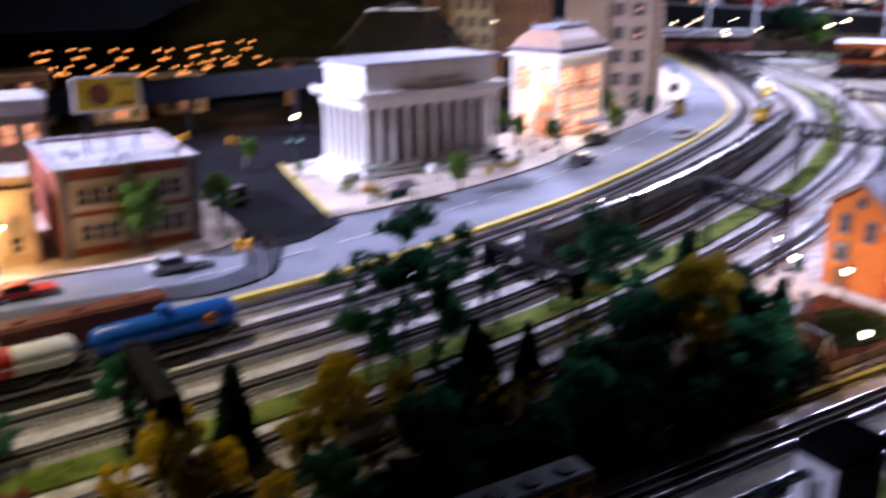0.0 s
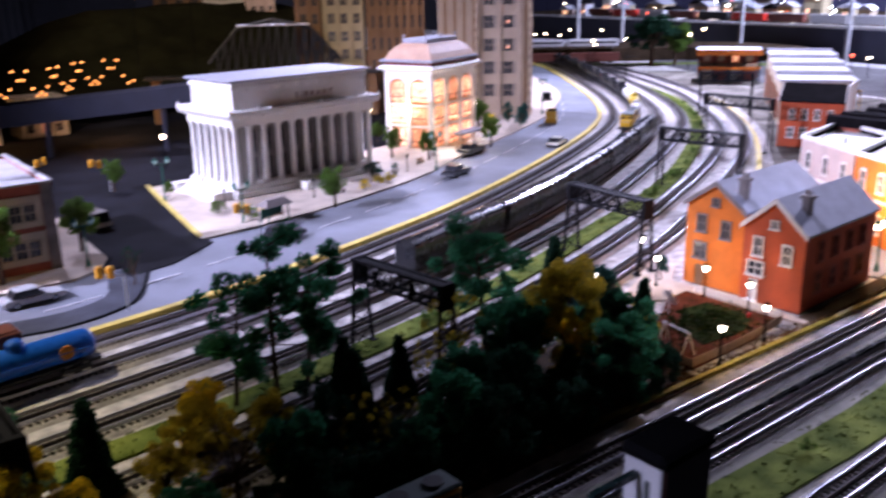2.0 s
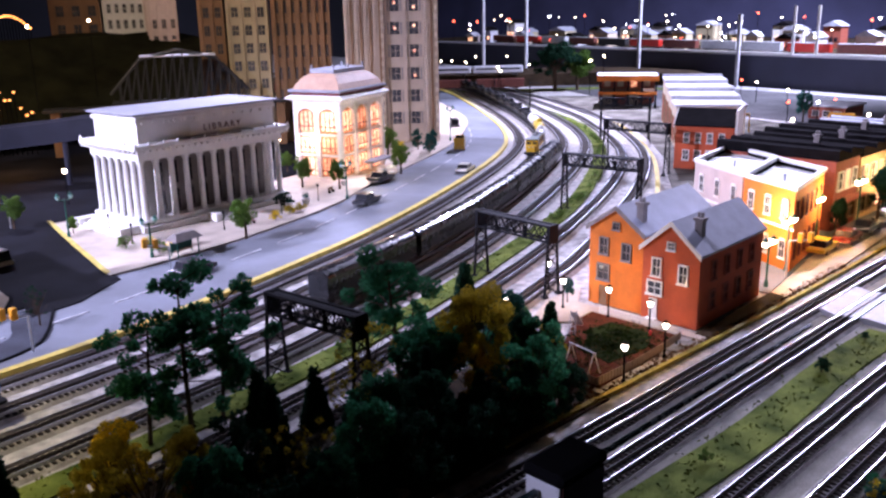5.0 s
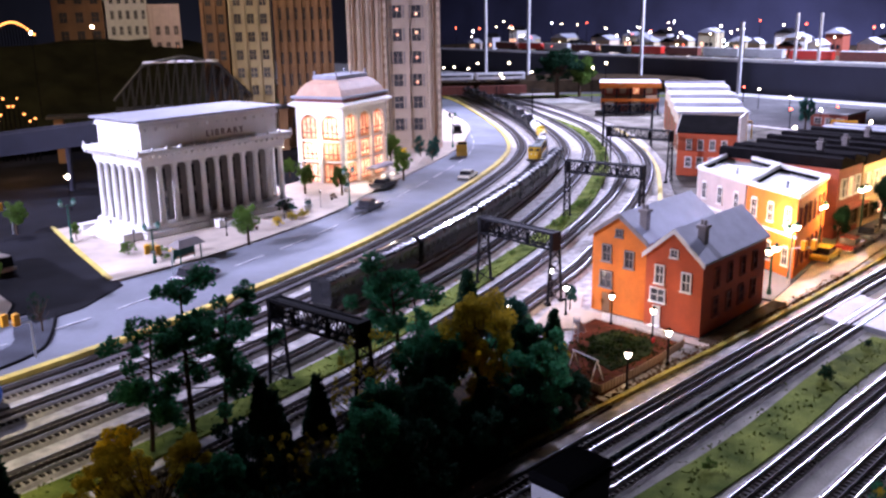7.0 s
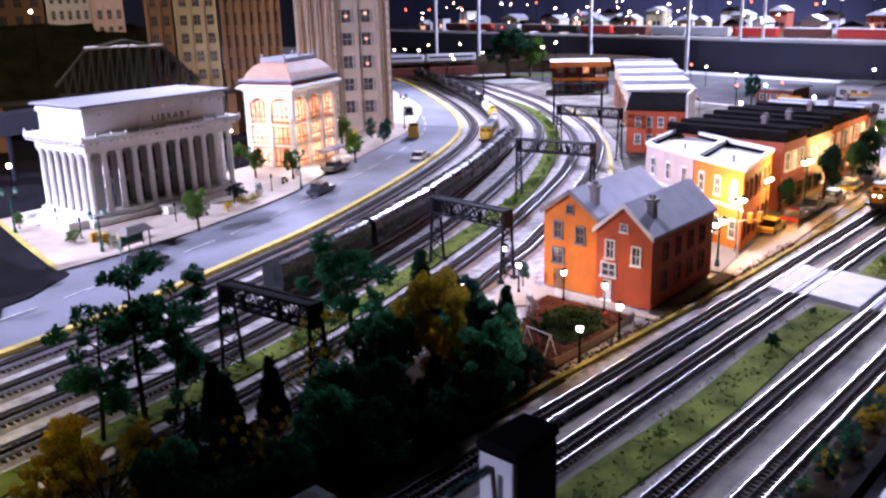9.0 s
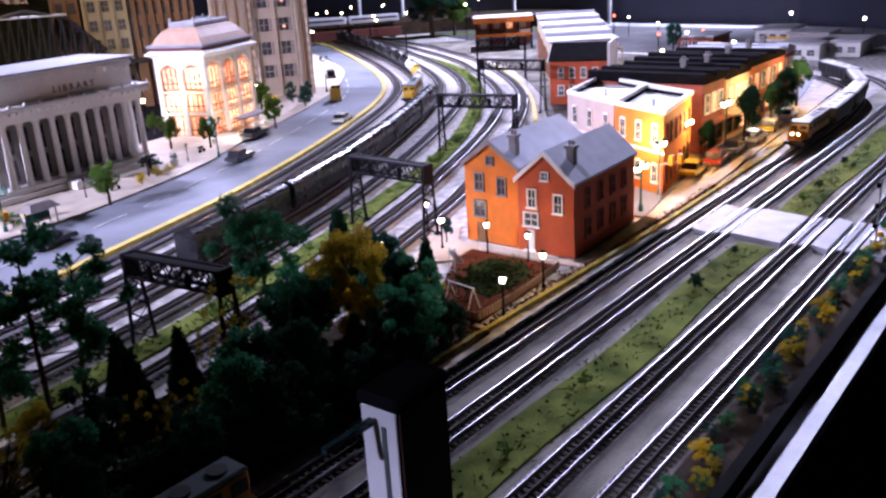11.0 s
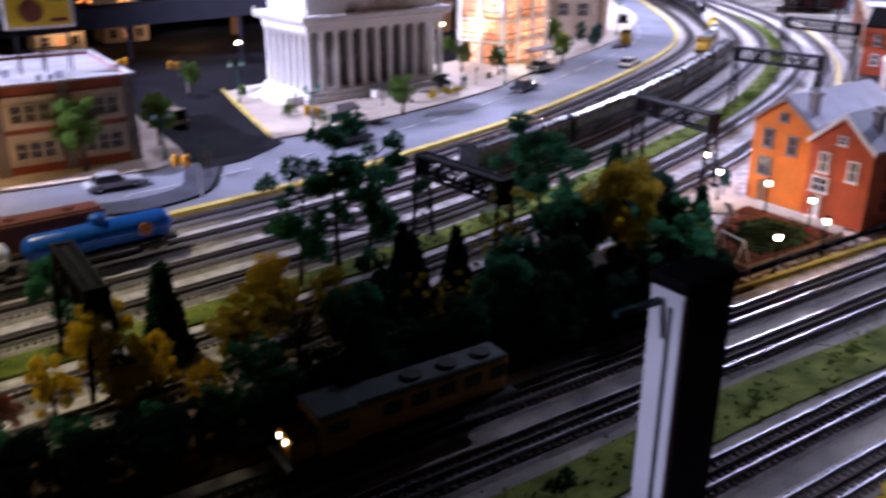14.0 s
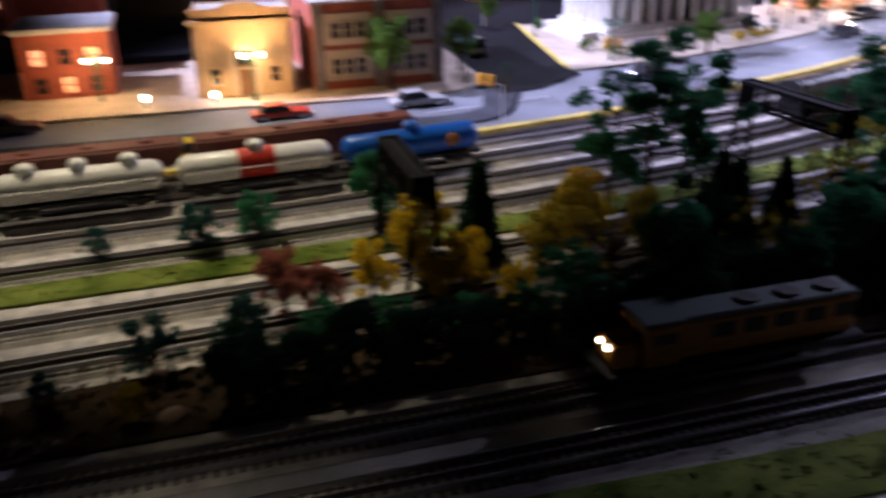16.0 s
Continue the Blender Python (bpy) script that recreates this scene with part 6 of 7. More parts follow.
part("barrel", lathe(bm_(), [(0.006, 0), (0.0065, 0.006), (0.0065, 0.014), (0.0055, 0.02)], 12), SIGNAL_YELLOW, mk)


# ---- trains ----
TRUCK_STEEL = mat("black_truck_frame", (0.015, 0.015, 0.016), 0.6, vary=0.2, bump=0.05)
WHEEL = mat("worn_wheel_steel", (0.3, 0.29, 0.28), 0.35, 1.0, vary=0.1, bump=0)
PULLMAN = mat("black_coach_paint", (0.01, 0.011, 0.014), 0.28, vary=0.15, scale=20, bump=0.03, coat=0.3)
RAIL_TOP = 0.0145


def bogies(r, l):
    for s in (-1, 1):
        c = s * l * 0.34
        bg = part("bogie", soften(box(bm_(), c - 0.024, -0.021, 0.006, c + 0.024, 0.021, 0.016), 0.002), TRUCK_STEEL, r)
        for q in (-0.015, 0.015):
            for y in (-GAUGE / 2, GAUGE / 2):
                part("wheel", cyl(bm_(), (c + q, y - 0.002, 0.009), (c + q, y + 0.002, 0.009), 0.009, None, 14), WHEEL, bg)
    for s in (-1, 1):
        part("coupler", box(bm_(), s * l / 2 - 0.008, -0.002, 0.013, s * l / 2 + 0.008, 0.002, 0.018), TRUCK_STEEL, r)


def rolling(name, line, s, label, category, group):
    p, a = along(line, s)
    return thing(name, pose(p.x, p.y, RAIL_TOP, 0, 0, a), label, category, group)


def coach(line, s, l=0.38, label="black heavyweight passenger coach with a curved roof"):
    r = rolling("passenger_coach", line, s, label, "railway coach", "black passenger train")
    w, h = 0.056, 0.066
    slab("underframe", r, -l / 2, -w * 0.42, 0.014, l / 2, w * 0.42, 0.02, TRUCK_STEEL)
    slab("side_wall", r, -l / 2, -w / 2, 0.0205, l / 2, w / 2, h, PULLMAN, 0.001)
    bm = prism(bm_(), [(w / 2 * math.cos(t), h + 0.0003 + 0.016 * math.sin(t)) for t in np.linspace(0, math.pi, 13)], "x", -l / 2, l / 2)
    part("roof", bm, PULLMAN, r)
    for k in range(12):
        for side in (-1, 1):
            c = -l * 0.43 + l * 0.86 * k / 11
            part("window", box(bm_(), c - 0.008, side * w / 2 - 0.0006, 0.043, c + 0.008, side * w / 2 + 0.0006, 0.056), DARK_GLASS, r)
    bogies(r, l)
    return r


def hopper(line, s, l, body, label, group, cover=None, w=0.05, h=0.062):
    r = rolling("hopper_wagon", line, s, label, "freight wagon", group)
    bm = prism(bm_(), [(-l * 0.5, h), (-l * 0.5, h * 0.62), (-l * 0.34, 0.017), (l * 0.34, 0.017), (l * 0.5, h * 0.62), (l * 0.5, h)], "y", -w / 2, w / 2)
    part("body", bm, body, r)
    for k in range(7):
        c = -l * 0.42 + l * 0.84 * k / 6
        for side in (-1, 1):
            part("side_rib", box(bm_(), c - 0.0015, side * (w / 2 + 0.0002) - 0.0008, 0.03, c + 0.0015, side * (w / 2 + 0.0002) + 0.0016 * (side > 0) + 0.0008, h - 0.004), body, r)
    slab("top_rim", r, -l / 2 - 0.001, -w / 2 - 0.002, h, l / 2 + 0.001, w / 2 + 0.002, h + 0.004, body, 0.001)
    slab("load", r, -l / 2 + 0.004, -w / 2 + 0.003, h + 0.004, l / 2 - 0.004, w / 2 - 0.003, h + 0.0075, cover or BED, 0.002)
    if cover:
        for k in range(4):
            part("hatch", cyl(bm_(), (-l * 0.36 + l * 0.24 * k, 0, h + 0.0075), (-l * 0.36 + l * 0.24 * k, 0, h + 0.0115), 0.012, 0.01, 14), cover, r)
    bogies(r, l)
    return r


def tank(line, s, body, label, group, l=0.23, rad=0.024, domes=1, band=None):
    r = rolling("tank_wagon", line, s, label, "tank wagon", group)
    z = 0.021 + rad
    bm = bm_()
    prof = [(-l / 2, rad * 0.35), (-l / 2 + 0.006, rad * 0.8), (-l / 2 + 0.014, rad), (l / 2 - 0.014, rad), (l / 2 - 0.006, rad * 0.8), (l / 2, rad * 0.35)]
    rings = [[bm.verts.new((x, q * math.cos(t), z + q * math.sin(t))) for t in np.linspace(0, 2 * math.pi, 25)[:-1]] for x, q in prof]
    for a, b in zip(rings, rings[1:]):
        for k in range(24):
            bm.faces.new((a[k], a[(k + 1) % 24], b[(k + 1) % 24], b[k]))
    bm.faces.new(rings[0]), bm.faces.new(rings[-1])
    part("tank_barrel", bm, body, r, "", True)
    slab("underframe", r, -l / 2 - 0.004, -0.017, 0.014, l / 2 + 0.004, 0.017, 0.0195, TRUCK_STEEL)
    for k in range(domes):
        c = (k - (domes - 1) / 2) * l * 0.3
        part("dome", lathe(bm_(), [(0.014, 0), (0.014, 0.012), (0.01, 0.017), (0.004, 0.018)], 14, (c, 0, z + rad - 0.004)), body, r, "", True)
    if band:
        bm = bm_()
        rings = [[bm.verts.new((x, (rad + 0.0006) * math.cos(t), z + (rad + 0.0006) * math.sin(t))) for t in np.linspace(0, 2 * math.pi, 25)[:-1]] for x in (-0.03, 0.03)]
        for k in range(24):
            bm.faces.new((rings[0][k], rings[0][(k + 1) % 24], rings[1][(k + 1) % 24], rings[1][k]))
        part("colour_band", bm, band, r, "", True)
    if body is BLUE_TANK:
        part("emblem", cyl(bm_(), (l * 0.28, -rad - 0.0016, z), (l * 0.28, -rad + 0.004, z), 0.012, None, 18), ORANGE_PAINT, r, "round orange emblem")
    for side in (-1, 1):
        part("handrail", cyl(bm_(), (-l * 0.46, side * (rad + 0.002), z), (l * 0.46, side * (rad + 0.002), z), 0.0008, None, 5), body, r)
    bogies(r, l)
    return r


def diesel(line, s, body, roof, label, group, l=0.3, flip=1, lit=False):
    p, a = along(line, s)
    r = thing("diesel_locomotive", pose(p.x, p.y, RAIL_TOP, 0, 0, a + (180 if flip < 0 else 0)), label, "locomotive", group)
    w = 0.058
    slab("frame", r, -l / 2, -w / 2, 0.017, l / 2, w / 2, 0.024, TRUCK_STEEL, 0.001)
    slab("hood", r, -l * 0.47, -w * 0.33, 0.0245, l * 0.22, w * 0.33, 0.066, body, 0.002)
    slab("hood_roof", r, -l * 0.47, -w * 0.34, 0.0662, l * 0.22, w * 0.34, 0.072, roof, 0.002, "grey-green locomotive roof")
    slab("cab", r, l * 0.222, -w * 0.46, 0.0245, l * 0.37, w * 0.46, 0.07, body, 0.002)
    slab("cab_roof", r, l * 0.215, -w * 0.48, 0.0702, l * 0.378, w * 0.48, 0.075, roof, 0.002)
    slab("nose", r, l * 0.372, -w * 0.36, 0.0245, l * 0.47, w * 0.36, 0.05, body, 0.003)
    for y in (-0.013, 0.013):
        slab("windscreen", r, l * 0.3702, y - 0.009, 0.054, l * 0.3715, y + 0.009, 0.064, DARK_GLASS)
    for side in (-1, 1):
        part("cab_window", box(bm_(), l * 0.25, side * w * 0.46 - 0.0008, 0.05, l * 0.34, side * w * 0.46 + 0.0008, 0.062), DARK_GLASS, r)
        part("handrail", cyl(bm_(), (-l * 0.46, side * w * 0.48, 0.04), (l * 0.21, side * w * 0.48, 0.04), 0.0008, None, 5), body, r)
        for k in range(5):
            c = -l * 0.42 + l * 0.12 * k
            part("grille", box(bm_(), c - 0.012, side * w * 0.33 - 0.0008, 0.044, c + 0.012, side * w * 0.33 + 0.0008, 0.06), TRUCK_STEEL, r)
    for k in range(3):
        part("roof_fan", cyl(bm_(), (-l * 0.38 + l * 0.16 * k, 0, 0.072), (-l * 0.38 + l * 0.16 * k, 0, 0.075), 0.012, None, 16), TRUCK_STEEL, r)
    for y in (-0.008, 0.008):
        part("headlight", cyl(bm_(), (l * 0.47, y, 0.046), (l * 0.475, y, 0.046), 0.003, None, 9), LAMP if lit else TRIM, r)
    slab("fuel_tank", r, -l * 0.14, -w * 0.38, 0.006, l * 0.14, w * 0.38, 0.0165, TRUCK_STEEL, 0.003)
    bogies(r, l)
    return r


def reach(line, x):
    """The length along a line at which it passes an x."""
    s = 0.0
    for a, b in zip(line, line[1:]):
        if a.x <= x < b.x:
            return s + (b - a).length * (x - a.x) / (b.x - a.x)
        s += (b - a).length
    return s


YELLOW_PAINT = mat("yellow_loco_paint", (0.62, 0.36, 0.02), 0.4, vary=0.12, scale=40, bump=0.03)
GREY_GREEN = mat("grey_green_loco_paint", (0.05, 0.075, 0.07), 0.6, vary=0.15, scale=40, bump=0.03)
ORANGE_PAINT = mat("orange_loco_paint", (0.5, 0.2, 0.02), 0.4, vary=0.15, scale=40, bump=0.03)
WHITE_TANK = mat("white_tank_paint", (0.72, 0.71, 0.68), 0.3, vary=0.06, bump=0.02)
BLUE_TANK = mat("blue_tank_paint", (0.01, 0.1, 0.5), 0.3, vary=0.1, bump=0.02)
GOLD_TANK = mat("yellow_tank_paint", (0.6, 0.42, 0.04), 0.3, vary=0.1, bump=0.02)
BLACK_TANK = mat("black_tank_paint", (0.02, 0.02, 0.022), 0.25, vary=0.2, bump=0.02)
RED_BAND = mat("red_band_paint", (0.5, 0.03, 0.02), 0.4, vary=0.1)
BOX_BROWN = mat("brown_wagon_paint", (0.13, 0.035, 0.025), 0.6, vary=0.2, scale=40)
GREY_WAGON = mat("pale_grey_wagon_paint", (0.42, 0.42, 0.43), 0.5, vary=0.12, scale=40)

# black coaches standing on the third main line track
s0 = reach(T[2], 1.1)
for k in range(5):
    coach(T[2], s0 + 0.19 + 0.395 * k)
# yellow diesel with its wagons on the second track, round the far curve
s1 = reach(T[1], 2.98)
diesel(T[1], s1, YELLOW_PAINT, GREY_GREEN, "yellow diesel locomotive with a grey-green roof", "curve freight train", flip=-1)
s1 += 0.29
for k, (m, lab) in enumerate(((WHITE_TANK, "white tank wagon"), (GOLD_TANK, "yellow and white tank wagon"), (WHITE_TANK, "white tank wagon"))):
    tank(T[1], s1 + 0.25 * k, m, lab + " behind the yellow diesel", "curve freight train", domes=1)
s1 += 0.75
for k in range(9):
    tank(T[1], s1 + 0.25 * k, BLACK_TANK, "black tank wagon on the far curve", "curve freight train")
# tank wagons at the end of the siding row
s2 = reach(T[1], -0.23)
for k, (m, n, band, lab) in enumerate(((WHITE_TANK, 3, None, "white three-dome tank wagon"), (WHITE_TANK, 1, RED_BAND, "white tank wagon with a red band"), (BLUE_TANK, 1, None, "bright blue tank wagon"))):
    tank(T[1], s2 + 0.27 * k, m, lab + " on the main line", "tank wagons", l=0.25, domes=n, band=band)
s3 = reach(T[0], -0.68)
for k in range(3):
    hopper(T[0], s3 + 0.41 * k, 0.39, BOX_BROWN, "long brown ribbed wagon beside the street", "brown wagons", BOX_BROWN, 0.052, 0.062)
# freight train on the front track
s4 = reach(N[0], 0.46)
diesel(N[0], s4, ORANGE_PAINT, GREY_GREEN, "dark orange diesel locomotive with lit headlights below the grove", "front freight train", flip=-1, lit=True)
s4 = reach(N[0], 2.75)
diesel(N[0], s4, ORANGE_PAINT, GREY_GREEN, "orange diesel locomotive leading the front freight train", "front freight train", flip=-1, lit=True)
for k in range(4):
    hopper(N[0], s4 + 0.31 + 0.29 * k, 0.27, TRUCK_STEEL, "dark hopper wagon with a pale grey cover", "front freight train", GREY_WAGON)


# ---- the far tables and the viaduct ----
FASCIA = mat("dark_blue_fascia", (0.03, 0.032, 0.056), 0.5, vary=0.2, scale=3, bump=0.03)
far_front = [(5.9, 0.7), (6.3, 1.75), (6.46, 2.84), (6.8, 4.85), (7.4, 8.4)]
setting("wall_far_fascia", ribbon(bm_(), [Vector(p) for p in far_front], -0.03, 0.0, -0.95, 0.235), FASCIA, "dark blue fascia of the far railway table", "fascia")
setting("trim_far_sill", ribbon(bm_(), [Vector(p) for p in far_front], -0.06, 0.012, 0.236, 0.252), PALE_POST, "pale sill on the far fascia", "sill")
setting("ground_far_table", prism(bm_(), [(5.93, 0.6), (6.33, 1.75), (6.49, 2.84), (6.83, 4.85), (7.43, 8.4), (9.8, 8.4), (9.8, 0.6)], "z", 0.2, 0.235), EARTH, "dark ground of the far railway table", "ground")
setting("pavement_far_path", ribbon(bm_(), [Vector((p[0] - 0.2, p[1])) for p in far_front], -0.12, 0.1, 0.0, 0.006), mat("pale_far_path", (0.34, 0.33, 0.34), 0.8, vary=0.15, scale=6), "pale path under the far fascia", "path")
for x, y, h in ((6.34, 3.18, 0.33), (6.5, 4.16, 0.6), (6.72, 6.16, 0.75), (6.66, 5.54, 0.7)):
    r = thing("barrier_upright", pose(x, y, 0), "pale square barrier upright of the far table", "post", "far barrier uprights")
    slab("shaft", r, -0.012, -0.012, 0, 0.012, 0.012, 0.2 + h, PALE_POST, 0.002)
    slab("cap", r, -0.014, -0.014, 0.2 + h, 0.014, 0.014, 0.21 + h, PALE_POST)
for y0, y1, side in ((2.78, 4.1, 0), (1.5, 2.6, 1)):
    r = thing("glazing_frame", Matrix(), "white edge trim of a clear barrier pane on the far table", "barrier frame", "far barrier frames")
    xa, xb = 6.4 + (y0 - 2.78) * 0.1, 6.4 + (y1 - 2.78) * 0.1
    part("bottom_trim", cyl(bm_(), (xa - 0.02, y0, 0.262), (xb - 0.02, y1, 0.262), 0.009, None, 6), TRIM, r)
    xe, ye = (xb, y1) if side else (xa, y0)
    part("edge_trim", cyl(bm_(), (xe - 0.02, ye, 0.262), (xe - 0.02, ye, 0.6), 0.011, None, 6), TRIM, r)
setting("ground_far_yard", prism(bm_(), [(4.62, 1.2), (5.7, 0.8), (6.05, 1.75), (6.2, 2.84), (6.5, 4.6), (5.95, 4.8), (5.5, 4.2), (5.1, 3.5), (4.8, 2.6)], "z", 0.0, 0.004), mat("dark_yard_surface", (0.07, 0.065, 0.07), 0.9, vary=0.5, scale=4, bump=0.3), "dark yard surface under the far fascia", "ground")
rng = random.Random(21)
LOTS = ((TRIM, "white"), (PINK, "pink"), (BRICK, "brick"), (CREAM, "cream"), (GREY_SHED, "grey"), (YELLOW_STONE, "yellow"))
for k in range(34):
    y = 0.9 + 6.2 * (k % 17 + rng.random() * 0.7) / 17
    x = 6.75 + (y - 2) * 0.1 + rng.uniform(0.0, 0.35) + (0.75 if k >= 17 else 0.1)
    m, colour = LOTS[rng.randrange(6)]
    w, d, h = rng.uniform(0.1, 0.18), rng.uniform(0.1, 0.22), rng.uniform(0.07, 0.14) * (1.4 if k >= 17 else 1)
    r = thing("far_house", pose(x, y, 0.235), "far " + colour + " model house with lit windows and grey roof", "house", "far houses")
    slab("wall", r, 0, 0, 0, w, d, h, m)
    part("roof", prism(bm_(), [(-0.01, h + 0.0005), (d + 0.01, h + 0.0005), (d / 2, h + 0.045)], "x", -0.01, w + 0.01), SLATE if k % 3 else DARK_ROOF, r)
    for q in range(3):
        part("window", box(bm_(), -0.002, d * (0.15 + 0.27 * q), h * 0.3, -0.0004, d * (0.15 + 0.27 * q) + 0.03, h * 0.3 + 0.035), WARM if rng.random() < 0.5 else DARK_GLASS, r)
far_line = spline([(6.42, 1.6), (6.6, 2.9), (6.95, 4.9), (7.35, 7.2)])
track("far_track", [p for p in far_line], "track along the far table edge", (0, 0), False, 0.05).location.z = 0.236
for k, (m, lab) in enumerate(((RED_BAND, "red"), (BOX_BROWN, "brown"), (RED_BAND, "red"), (GREY_WAGON, "pale grey"), (GREY_WAGON, "pale grey"), (BOX_BROWN, "brown"), (RED_BAND, "red"), (TRUCK_STEEL, "black"), (BOX_BROWN, "brown"), (GREY_WAGON, "pale grey"), (RED_BAND, "red"), (BOX_BROWN, "brown"))):
    p, a = along(far_line, 0.35 + 0.4 * k)
    r = thing("box_wagon", pose(p.x, p.y, 0.25, 0, 0, a), lab + " box wagon on the far table", "freight wagon", "far wagons")
    slab("body", r, -0.17, -0.026, 0.016, 0.17, 0.026, 0.078, m, 0.002)
    slab("roof", r, -0.172, -0.028, 0.0785, 0.172, 0.028, 0.083, GREY_WAGON, 0.001)
    slab("door", r, -0.03, 0.0262, 0.018, 0.03, 0.0275, 0.074, m)
    bogies(r, 0.34)
SPARK = glow("tiny_lamp", (1.0, 0.78, 0.55), 16.0)
RED_SPARK = glow("tiny_red_lamp", (1.0, 0.1, 0.05), 8.0)
FAIR = glow("orange_fair_lamp", (1.0, 0.34, 0.09), 3.5)
COLD_SPARK = glow("tiny_cold_lamp", (0.85, 0.9, 1.0), 22.0)


def pin_lamp(x, y, z, m, rad, base=0.0, label="tiny lit lamp on a thin pole"):
    r = thing("pin_lamp", pose(x, y, base), label, "lamp", "distant lamps")
    part("pole", cyl(bm_(), (0, 0, 0), (0, 0, z - base), 0.0025, None, 5), BLACK, r)
    bm = bm_()
    bmesh.ops.create_icosphere(bm, subdivisions=1, radius=rad)
    for v in bm.verts:
        v.co.z += z - base
    part("bulb", bm, m, r)


for k in range(80):
    y = rng.uniform(1.0, 7.2)
    pin_lamp(6.6 + (y - 2) * 0.1 + rng.uniform(0.0, 1.1), y, 0.235 + rng.uniform(0.05, 0.3), (SPARK, SPARK, COLD_SPARK, SPARK, RED_SPARK)[k % 5], rng.uniform(0.005, 0.011), 0.235)
for k in range(26):
    t = rng.random()
    pin_lamp(4.6 + 1.9 * rng.random(), 4.6 + 2.0 * t + rng.uniform(-0.3, 0.5), rng.uniform(0.06, 0.2), SPARK, 0.009)
for k in range(9):
    pin_lamp(4.3 + rng.uniform(0, 1.3), 1.1 + rng.uniform(0, 1.6), rng.uniform(0.05, 0.15), (SPARK, RED_SPARK, COLD_SPARK)[k % 3], 0.008)
# white passenger train and brown wagons beyond the curve
back_line = spline([(3.3, 6.6), (4.2, 5.7), (5.1, 4.9), (5.9, 4.2), (6.3, 3.4)])
for k in range(7):
    p, a = along(back_line, 0.25 + 0.42 * k)
    r = thing("silver_coach", pose(p.x, p.y, 0.1, 0, 0, a), "white and silver passenger coach beyond the curve", "railway coach", "silver passenger train")
    slab("body", r, -0.2, -0.03, 0.02, 0.2, 0.03, 0.075, GREY_SHED, 0.006)
    slab("window_band", r, -0.18, -0.0308, 0.045, 0.18, -0.0302, 0.058, DARK_GLASS)
    bogies(r, 0.4)
    r = thing("box_wagon", pose(p.x + 0.12 * math.sin(radians(a)), p.y - 0.12 * math.cos(radians(a)), 0.0, 0, 0, a), "brown box wagon beyond the far curve", "freight wagon", "brown far wagons")
    slab("body", r, -0.19, -0.026, 0.016, 0.19, 0.026, 0.08, BOX_BROWN, 0.002)
    bogies(r, 0.36)
setting("ground_far_bank", between(bm_(), resample(back_line, 20), resample([p + Vector((0.5, 0.5)) for p in back_line], 20), 0.0, 0.1), EARTH, "raised dark bank beyond the far curve", "ground")
setting("ground_far_grass", between(bm_(), resample([p + Vector((-0.26, -0.26)) for p in back_line], 20), resample([p + Vector((-0.16, -0.16)) for p in back_line], 20), 0.0, 0.006), GRASS, "strip of grass beyond the far curve", "grass")
# ticket barrier frames and small roofs at the far end of the front tracks
for x, y, m in ((4.6, 1.15, TRIM), (4.75, 1.0, TRIM), (5.1, 1.25, PINK), (5.3, 1.5, TRIM), (4.9, 1.8, BRICK)):
    r = thing("small_depot", pose(x, y, 0), "small flat-roofed depot building at the table end", "building", "depot buildings")
    slab("wall", r, 0, 0, 0, 0.26, 0.2, 0.07, m)
    slab("roof", r, -0.012, -0.012, 0.0705, 0.272, 0.212, 0.08, PALE_ROOF, 0.002)
    for q in range(3):
        window(r, 0.04 + 0.06 * q, 0.02, 0.035, 0.028, "x", 0.0)
for x, y in ((4.2, 2.0), (4.5, 1.6), (4.75, 1.35)):
    r = thing("portal_frame", pose(x, y, 0, 0, 0, 100), "small yellow portal frame over the track", "portal", "portal frames")
    for c in (0, 0.12):
        part("leg", cyl(bm_(), (c, 0, 0), (c, 0, 0.09), 0.003, None, 6), SIGNAL_YELLOW, r)
    part("beam", box(bm_(), 0, -0.003, 0.085, 0.12, 0.003, 0.095), SIGNAL_YELLOW, r)

# elevated railway behind the library and the shops
VIADUCT = mat("dark_blue_girder", (0.016, 0.018, 0.034), 0.65, vary=0.25, scale=15, bump=0.1)
via = spline([(-1.6, 3.75), (-0.1, 3.65), (0.75, 3.58), (1.4, 3.35), (1.75, 3.2)])
r = thing("viaduct", Matrix(), "dark blue steel girder viaduct of the elevated railway", "viaduct")
zs = [0.08 + 0.04 * max(0, (p.x + 0.1)) ** 1.6 for p in via]
for o in (-0.05, 0.05):
    bm = bm_()
    rows = [[bm.verts.new((*(p + n * q), z + h)) for q, h in ((o - 0.004, 0.02), (o - 0.004, 0.1), (o + 0.004, 0.1), (o + 0.004, 0.02))] for p, n, z in zip(via, normals(via), zs)]
    for a, b in zip(rows, rows[1:]):
        for k in range(4):
            bm.faces.new((a[k], a[(k + 1) % 4], b[(k + 1) % 4], b[k]))
    part("girder", bm, VIADUCT, r)
bm = bm_()
rows = [[bm.verts.new((*(p + n * q), z + h)) for q, h in ((-0.045, 0.06), (-0.045, 0.066), (0.045, 0.066), (0.045, 0.06))] for p, n, z in zip(via, normals(via), zs)]
for a, b in zip(rows, rows[1:]):
    for k in range(4):
        bm.faces.new((a[k], a[(k + 1) % 4], b[(k + 1) % 4], b[k]))
part("deck", bm, BED, r)
for k in range(0, len(via), 5):
    for o in (-0.04, 0.04):
        p = via[k] + normals(via)[k] * o
        part("pillar", cyl(bm_(), (p.x, p.y, 0), (p.x, p.y, zs[k] + 0.06), 0.01, None, 8), VIADUCT, r)

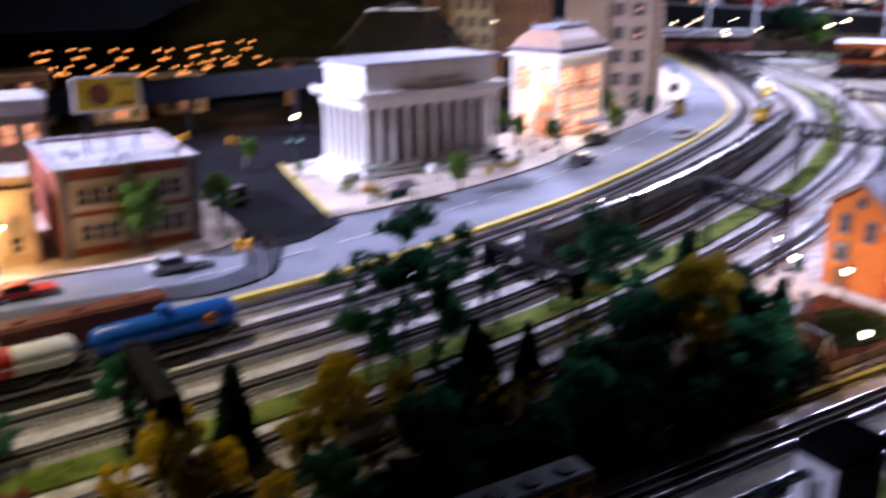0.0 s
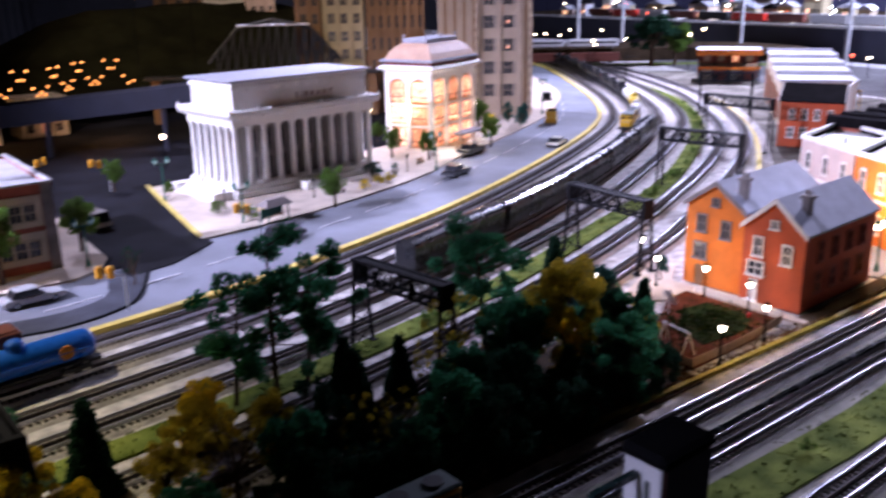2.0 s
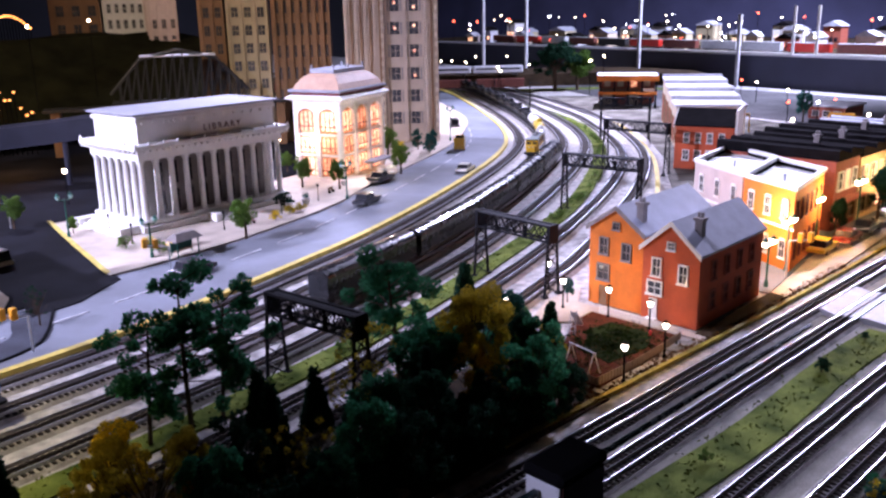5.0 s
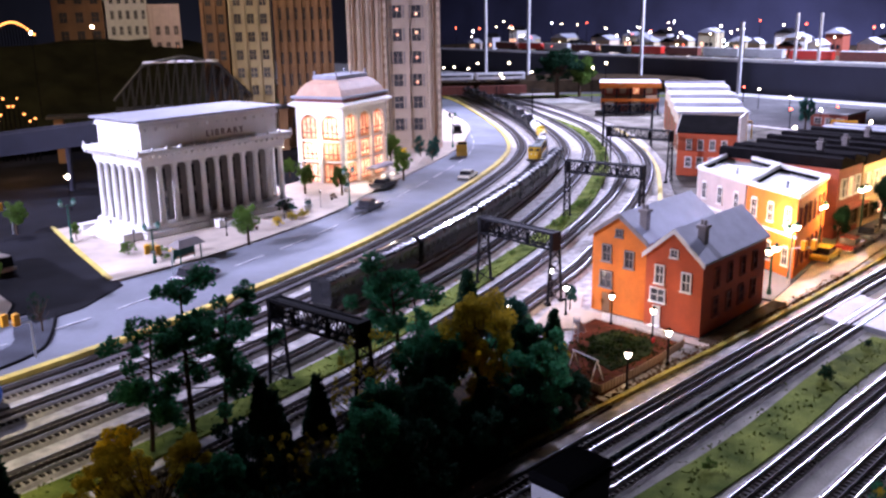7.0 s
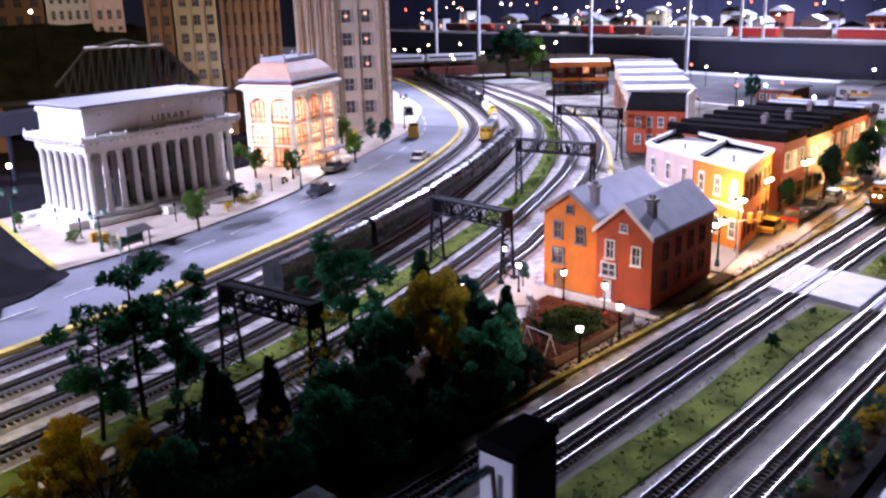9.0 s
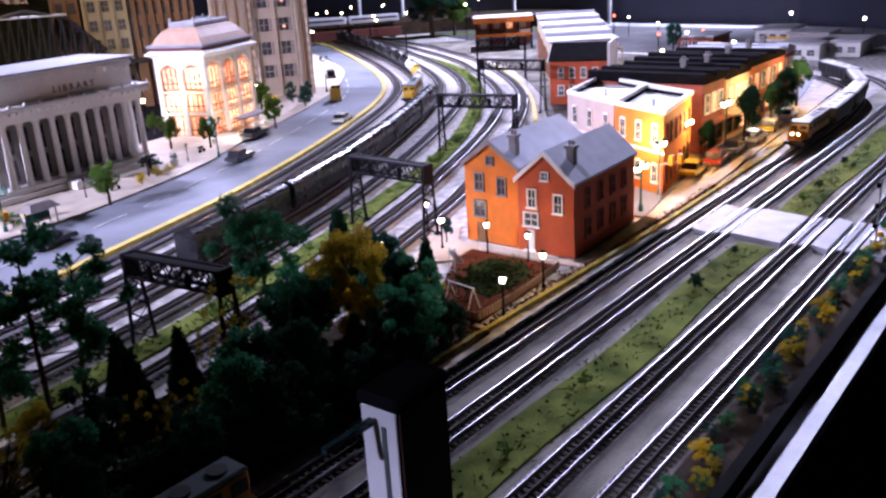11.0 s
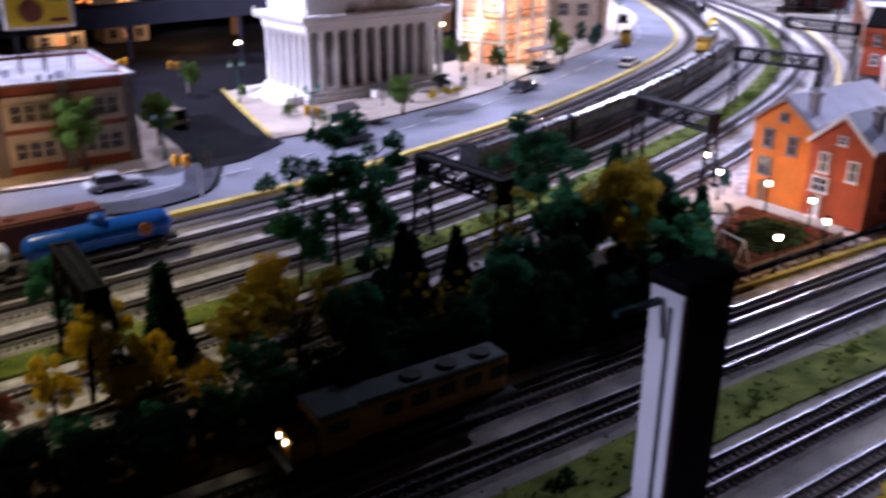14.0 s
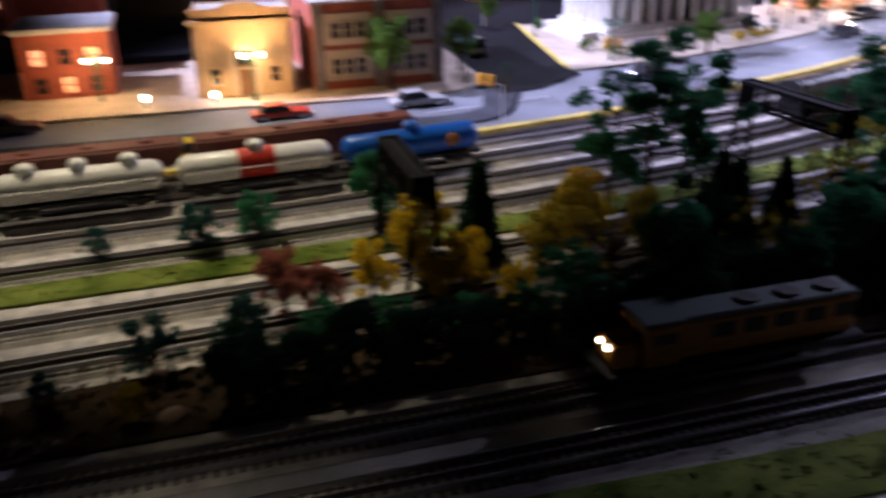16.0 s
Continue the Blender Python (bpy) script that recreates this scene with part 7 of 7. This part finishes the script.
# steel arch bridge and dark hills beyond
IRON = mat("dark_bridge_iron", (0.03, 0.03, 0.034), 0.5, vary=0.25, scale=30)
r = thing("truss_bridge", pose(1.77, 3.9, 0.22, 0, 0, -27), "dark grey steel truss bridge on the high line", "bridge")
L, B = 0.62, 0.1
for y in (0, B):
    top = [(0.0, 0.06), (0.14, 0.21), (0.31, 0.25), (0.48, 0.21), (0.62, 0.06)]
    for a, b in zip(top, top[1:]):
        part("top_chord", cyl(bm_(), (a[0], y, a[1]), (b[0], y, b[1]), 0.008, None, 6), IRON, r)
    part("bottom_chord", box(bm_(), 0, y - 0.006, 0.0, L, y + 0.006, 0.02), IRON, r)
    for k in range(1, 15):
        x = L * k / 15
        hgt = float(np.interp(x, [q[0] for q in top], [q[1] for q in top]))
        part("hanger", cyl(bm_(), (x, y, 0), (x, y, hgt), 0.004, None, 6), IRON, r)
        x2 = L * (k + 1) / 15
        part("diagonal", cyl(bm_(), (x, y, 0), (x2, y, float(np.interp(x2, [q[0] for q in top], [q[1] for q in top]))), 0.003, None, 5), IRON, r)
slab("deck", r, -0.3, 0, -0.012, L + 0.2, B, 0.0, IRON)
slab("roof_plate", r, 0.14, -0.01, 0.222, 0.48, B + 0.01, 0.228, GREY_SHED)
for x in (-0.25, 0.0, L, L + 0.15):
    slab("pier", r, x - 0.02, 0.01, -0.22, x + 0.02, B - 0.01, -0.012, BROWN)
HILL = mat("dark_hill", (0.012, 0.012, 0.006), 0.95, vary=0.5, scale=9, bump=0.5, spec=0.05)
bm = bm_()
n = 26
grid = [[bm.verts.new((-3.0 + 5.9 * i / n, 4.3 + 1.6 * j / 12, max(0.0, (0.42 + 0.26 * max(0.0, min(1.0, (i - 17) / 5))) * math.sin(math.pi * min(1, j / 12 + 0.1)) * (0.75 + 0.4 * noise.noise(Vector((i * 0.23, j * 0.3, 3.0)))) - 0.02))) for j in range(13)] for i in range(n + 1)]
for i in range(n):
    for j in range(12):
        bm.faces.new((grid[i][j], grid[i + 1][j], grid[i + 1][j + 1], grid[i][j + 1]))
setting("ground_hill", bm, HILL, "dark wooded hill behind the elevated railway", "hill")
# fairground lights and small lit blocks beyond the viaduct
for k in range(40):
    t = k / 39
    pin_lamp(1.25 + 0.6 * t, 5.0, 0.66 - 0.09 * t + 0.05 * abs(math.sin(3 * math.pi * t)), FAIR, 0.007, 0.0, "string of orange fairground lamps on the hill")
# Points added without fittings to carry the orange glow under the viaduct.
bulb(0.75, 3.9, 0.16, 0.9, (1.0, 0.5, 0.2)), bulb(1.25, 3.75, 0.12, 0.6, (1.0, 0.5, 0.2)), bulb(0.1, 3.8, 0.14, 0.7, (1.0, 0.6, 0.3))
for k in range(64):
    t = k / 63
    pin_lamp(0.42 + 1.1 * t, 4.15 + 0.15 * math.sin(9 * t), 0.15 + 0.11 * abs(math.sin(7 * math.pi * t)) + 0.05 * (k % 3 == 0), FAIR if k else RED_SPARK, 0.006, 0.0, "string of warm fairground lamps")
for k in range(12):
    pin_lamp(0.95 + 0.5 * k / 11, 5.6, 0.62 + 0.2 * (k / 11) ** 2, SPARK, 0.009, 0.0, "string of warm fairground lamps")
for x, y, h, m in ((-0.05, 4.0, 0.26, CREAM), (0.3, 4.05, 0.22, SMOKE), (0.65, 3.95, 0.1, TRIM), (-0.5, 4.05, 0.24, BRICK), (0.95, 4.05, 0.16, CREAM), (-0.8, 3.2, 0.2, BRICK), (-0.45, 2.45, 0.21, BRICK), (-0.42, 2.16, 0.16, BRICK)):
    r = thing("back_street_house", pose(x, y, 0.0), "dim back street house with lit windows", "house", "back street houses")
    slab("wall", r, 0, 0, 0, 0.2, 0.2, h, m)
    slab("roof", r, -0.01, -0.01, h + 0.0005, 0.21, 0.21, h + 0.014, PALE_ROOF, 0.003)
    for f in range(int(h / 0.07)):
        for q in range(3):
            window(r, 0.04 + 0.06 * q, 0.025 + 0.065 * f, 0.028, 0.036, "y", 0.0, m, AMBER if (q + f) % 2 else DARK_GLASS)
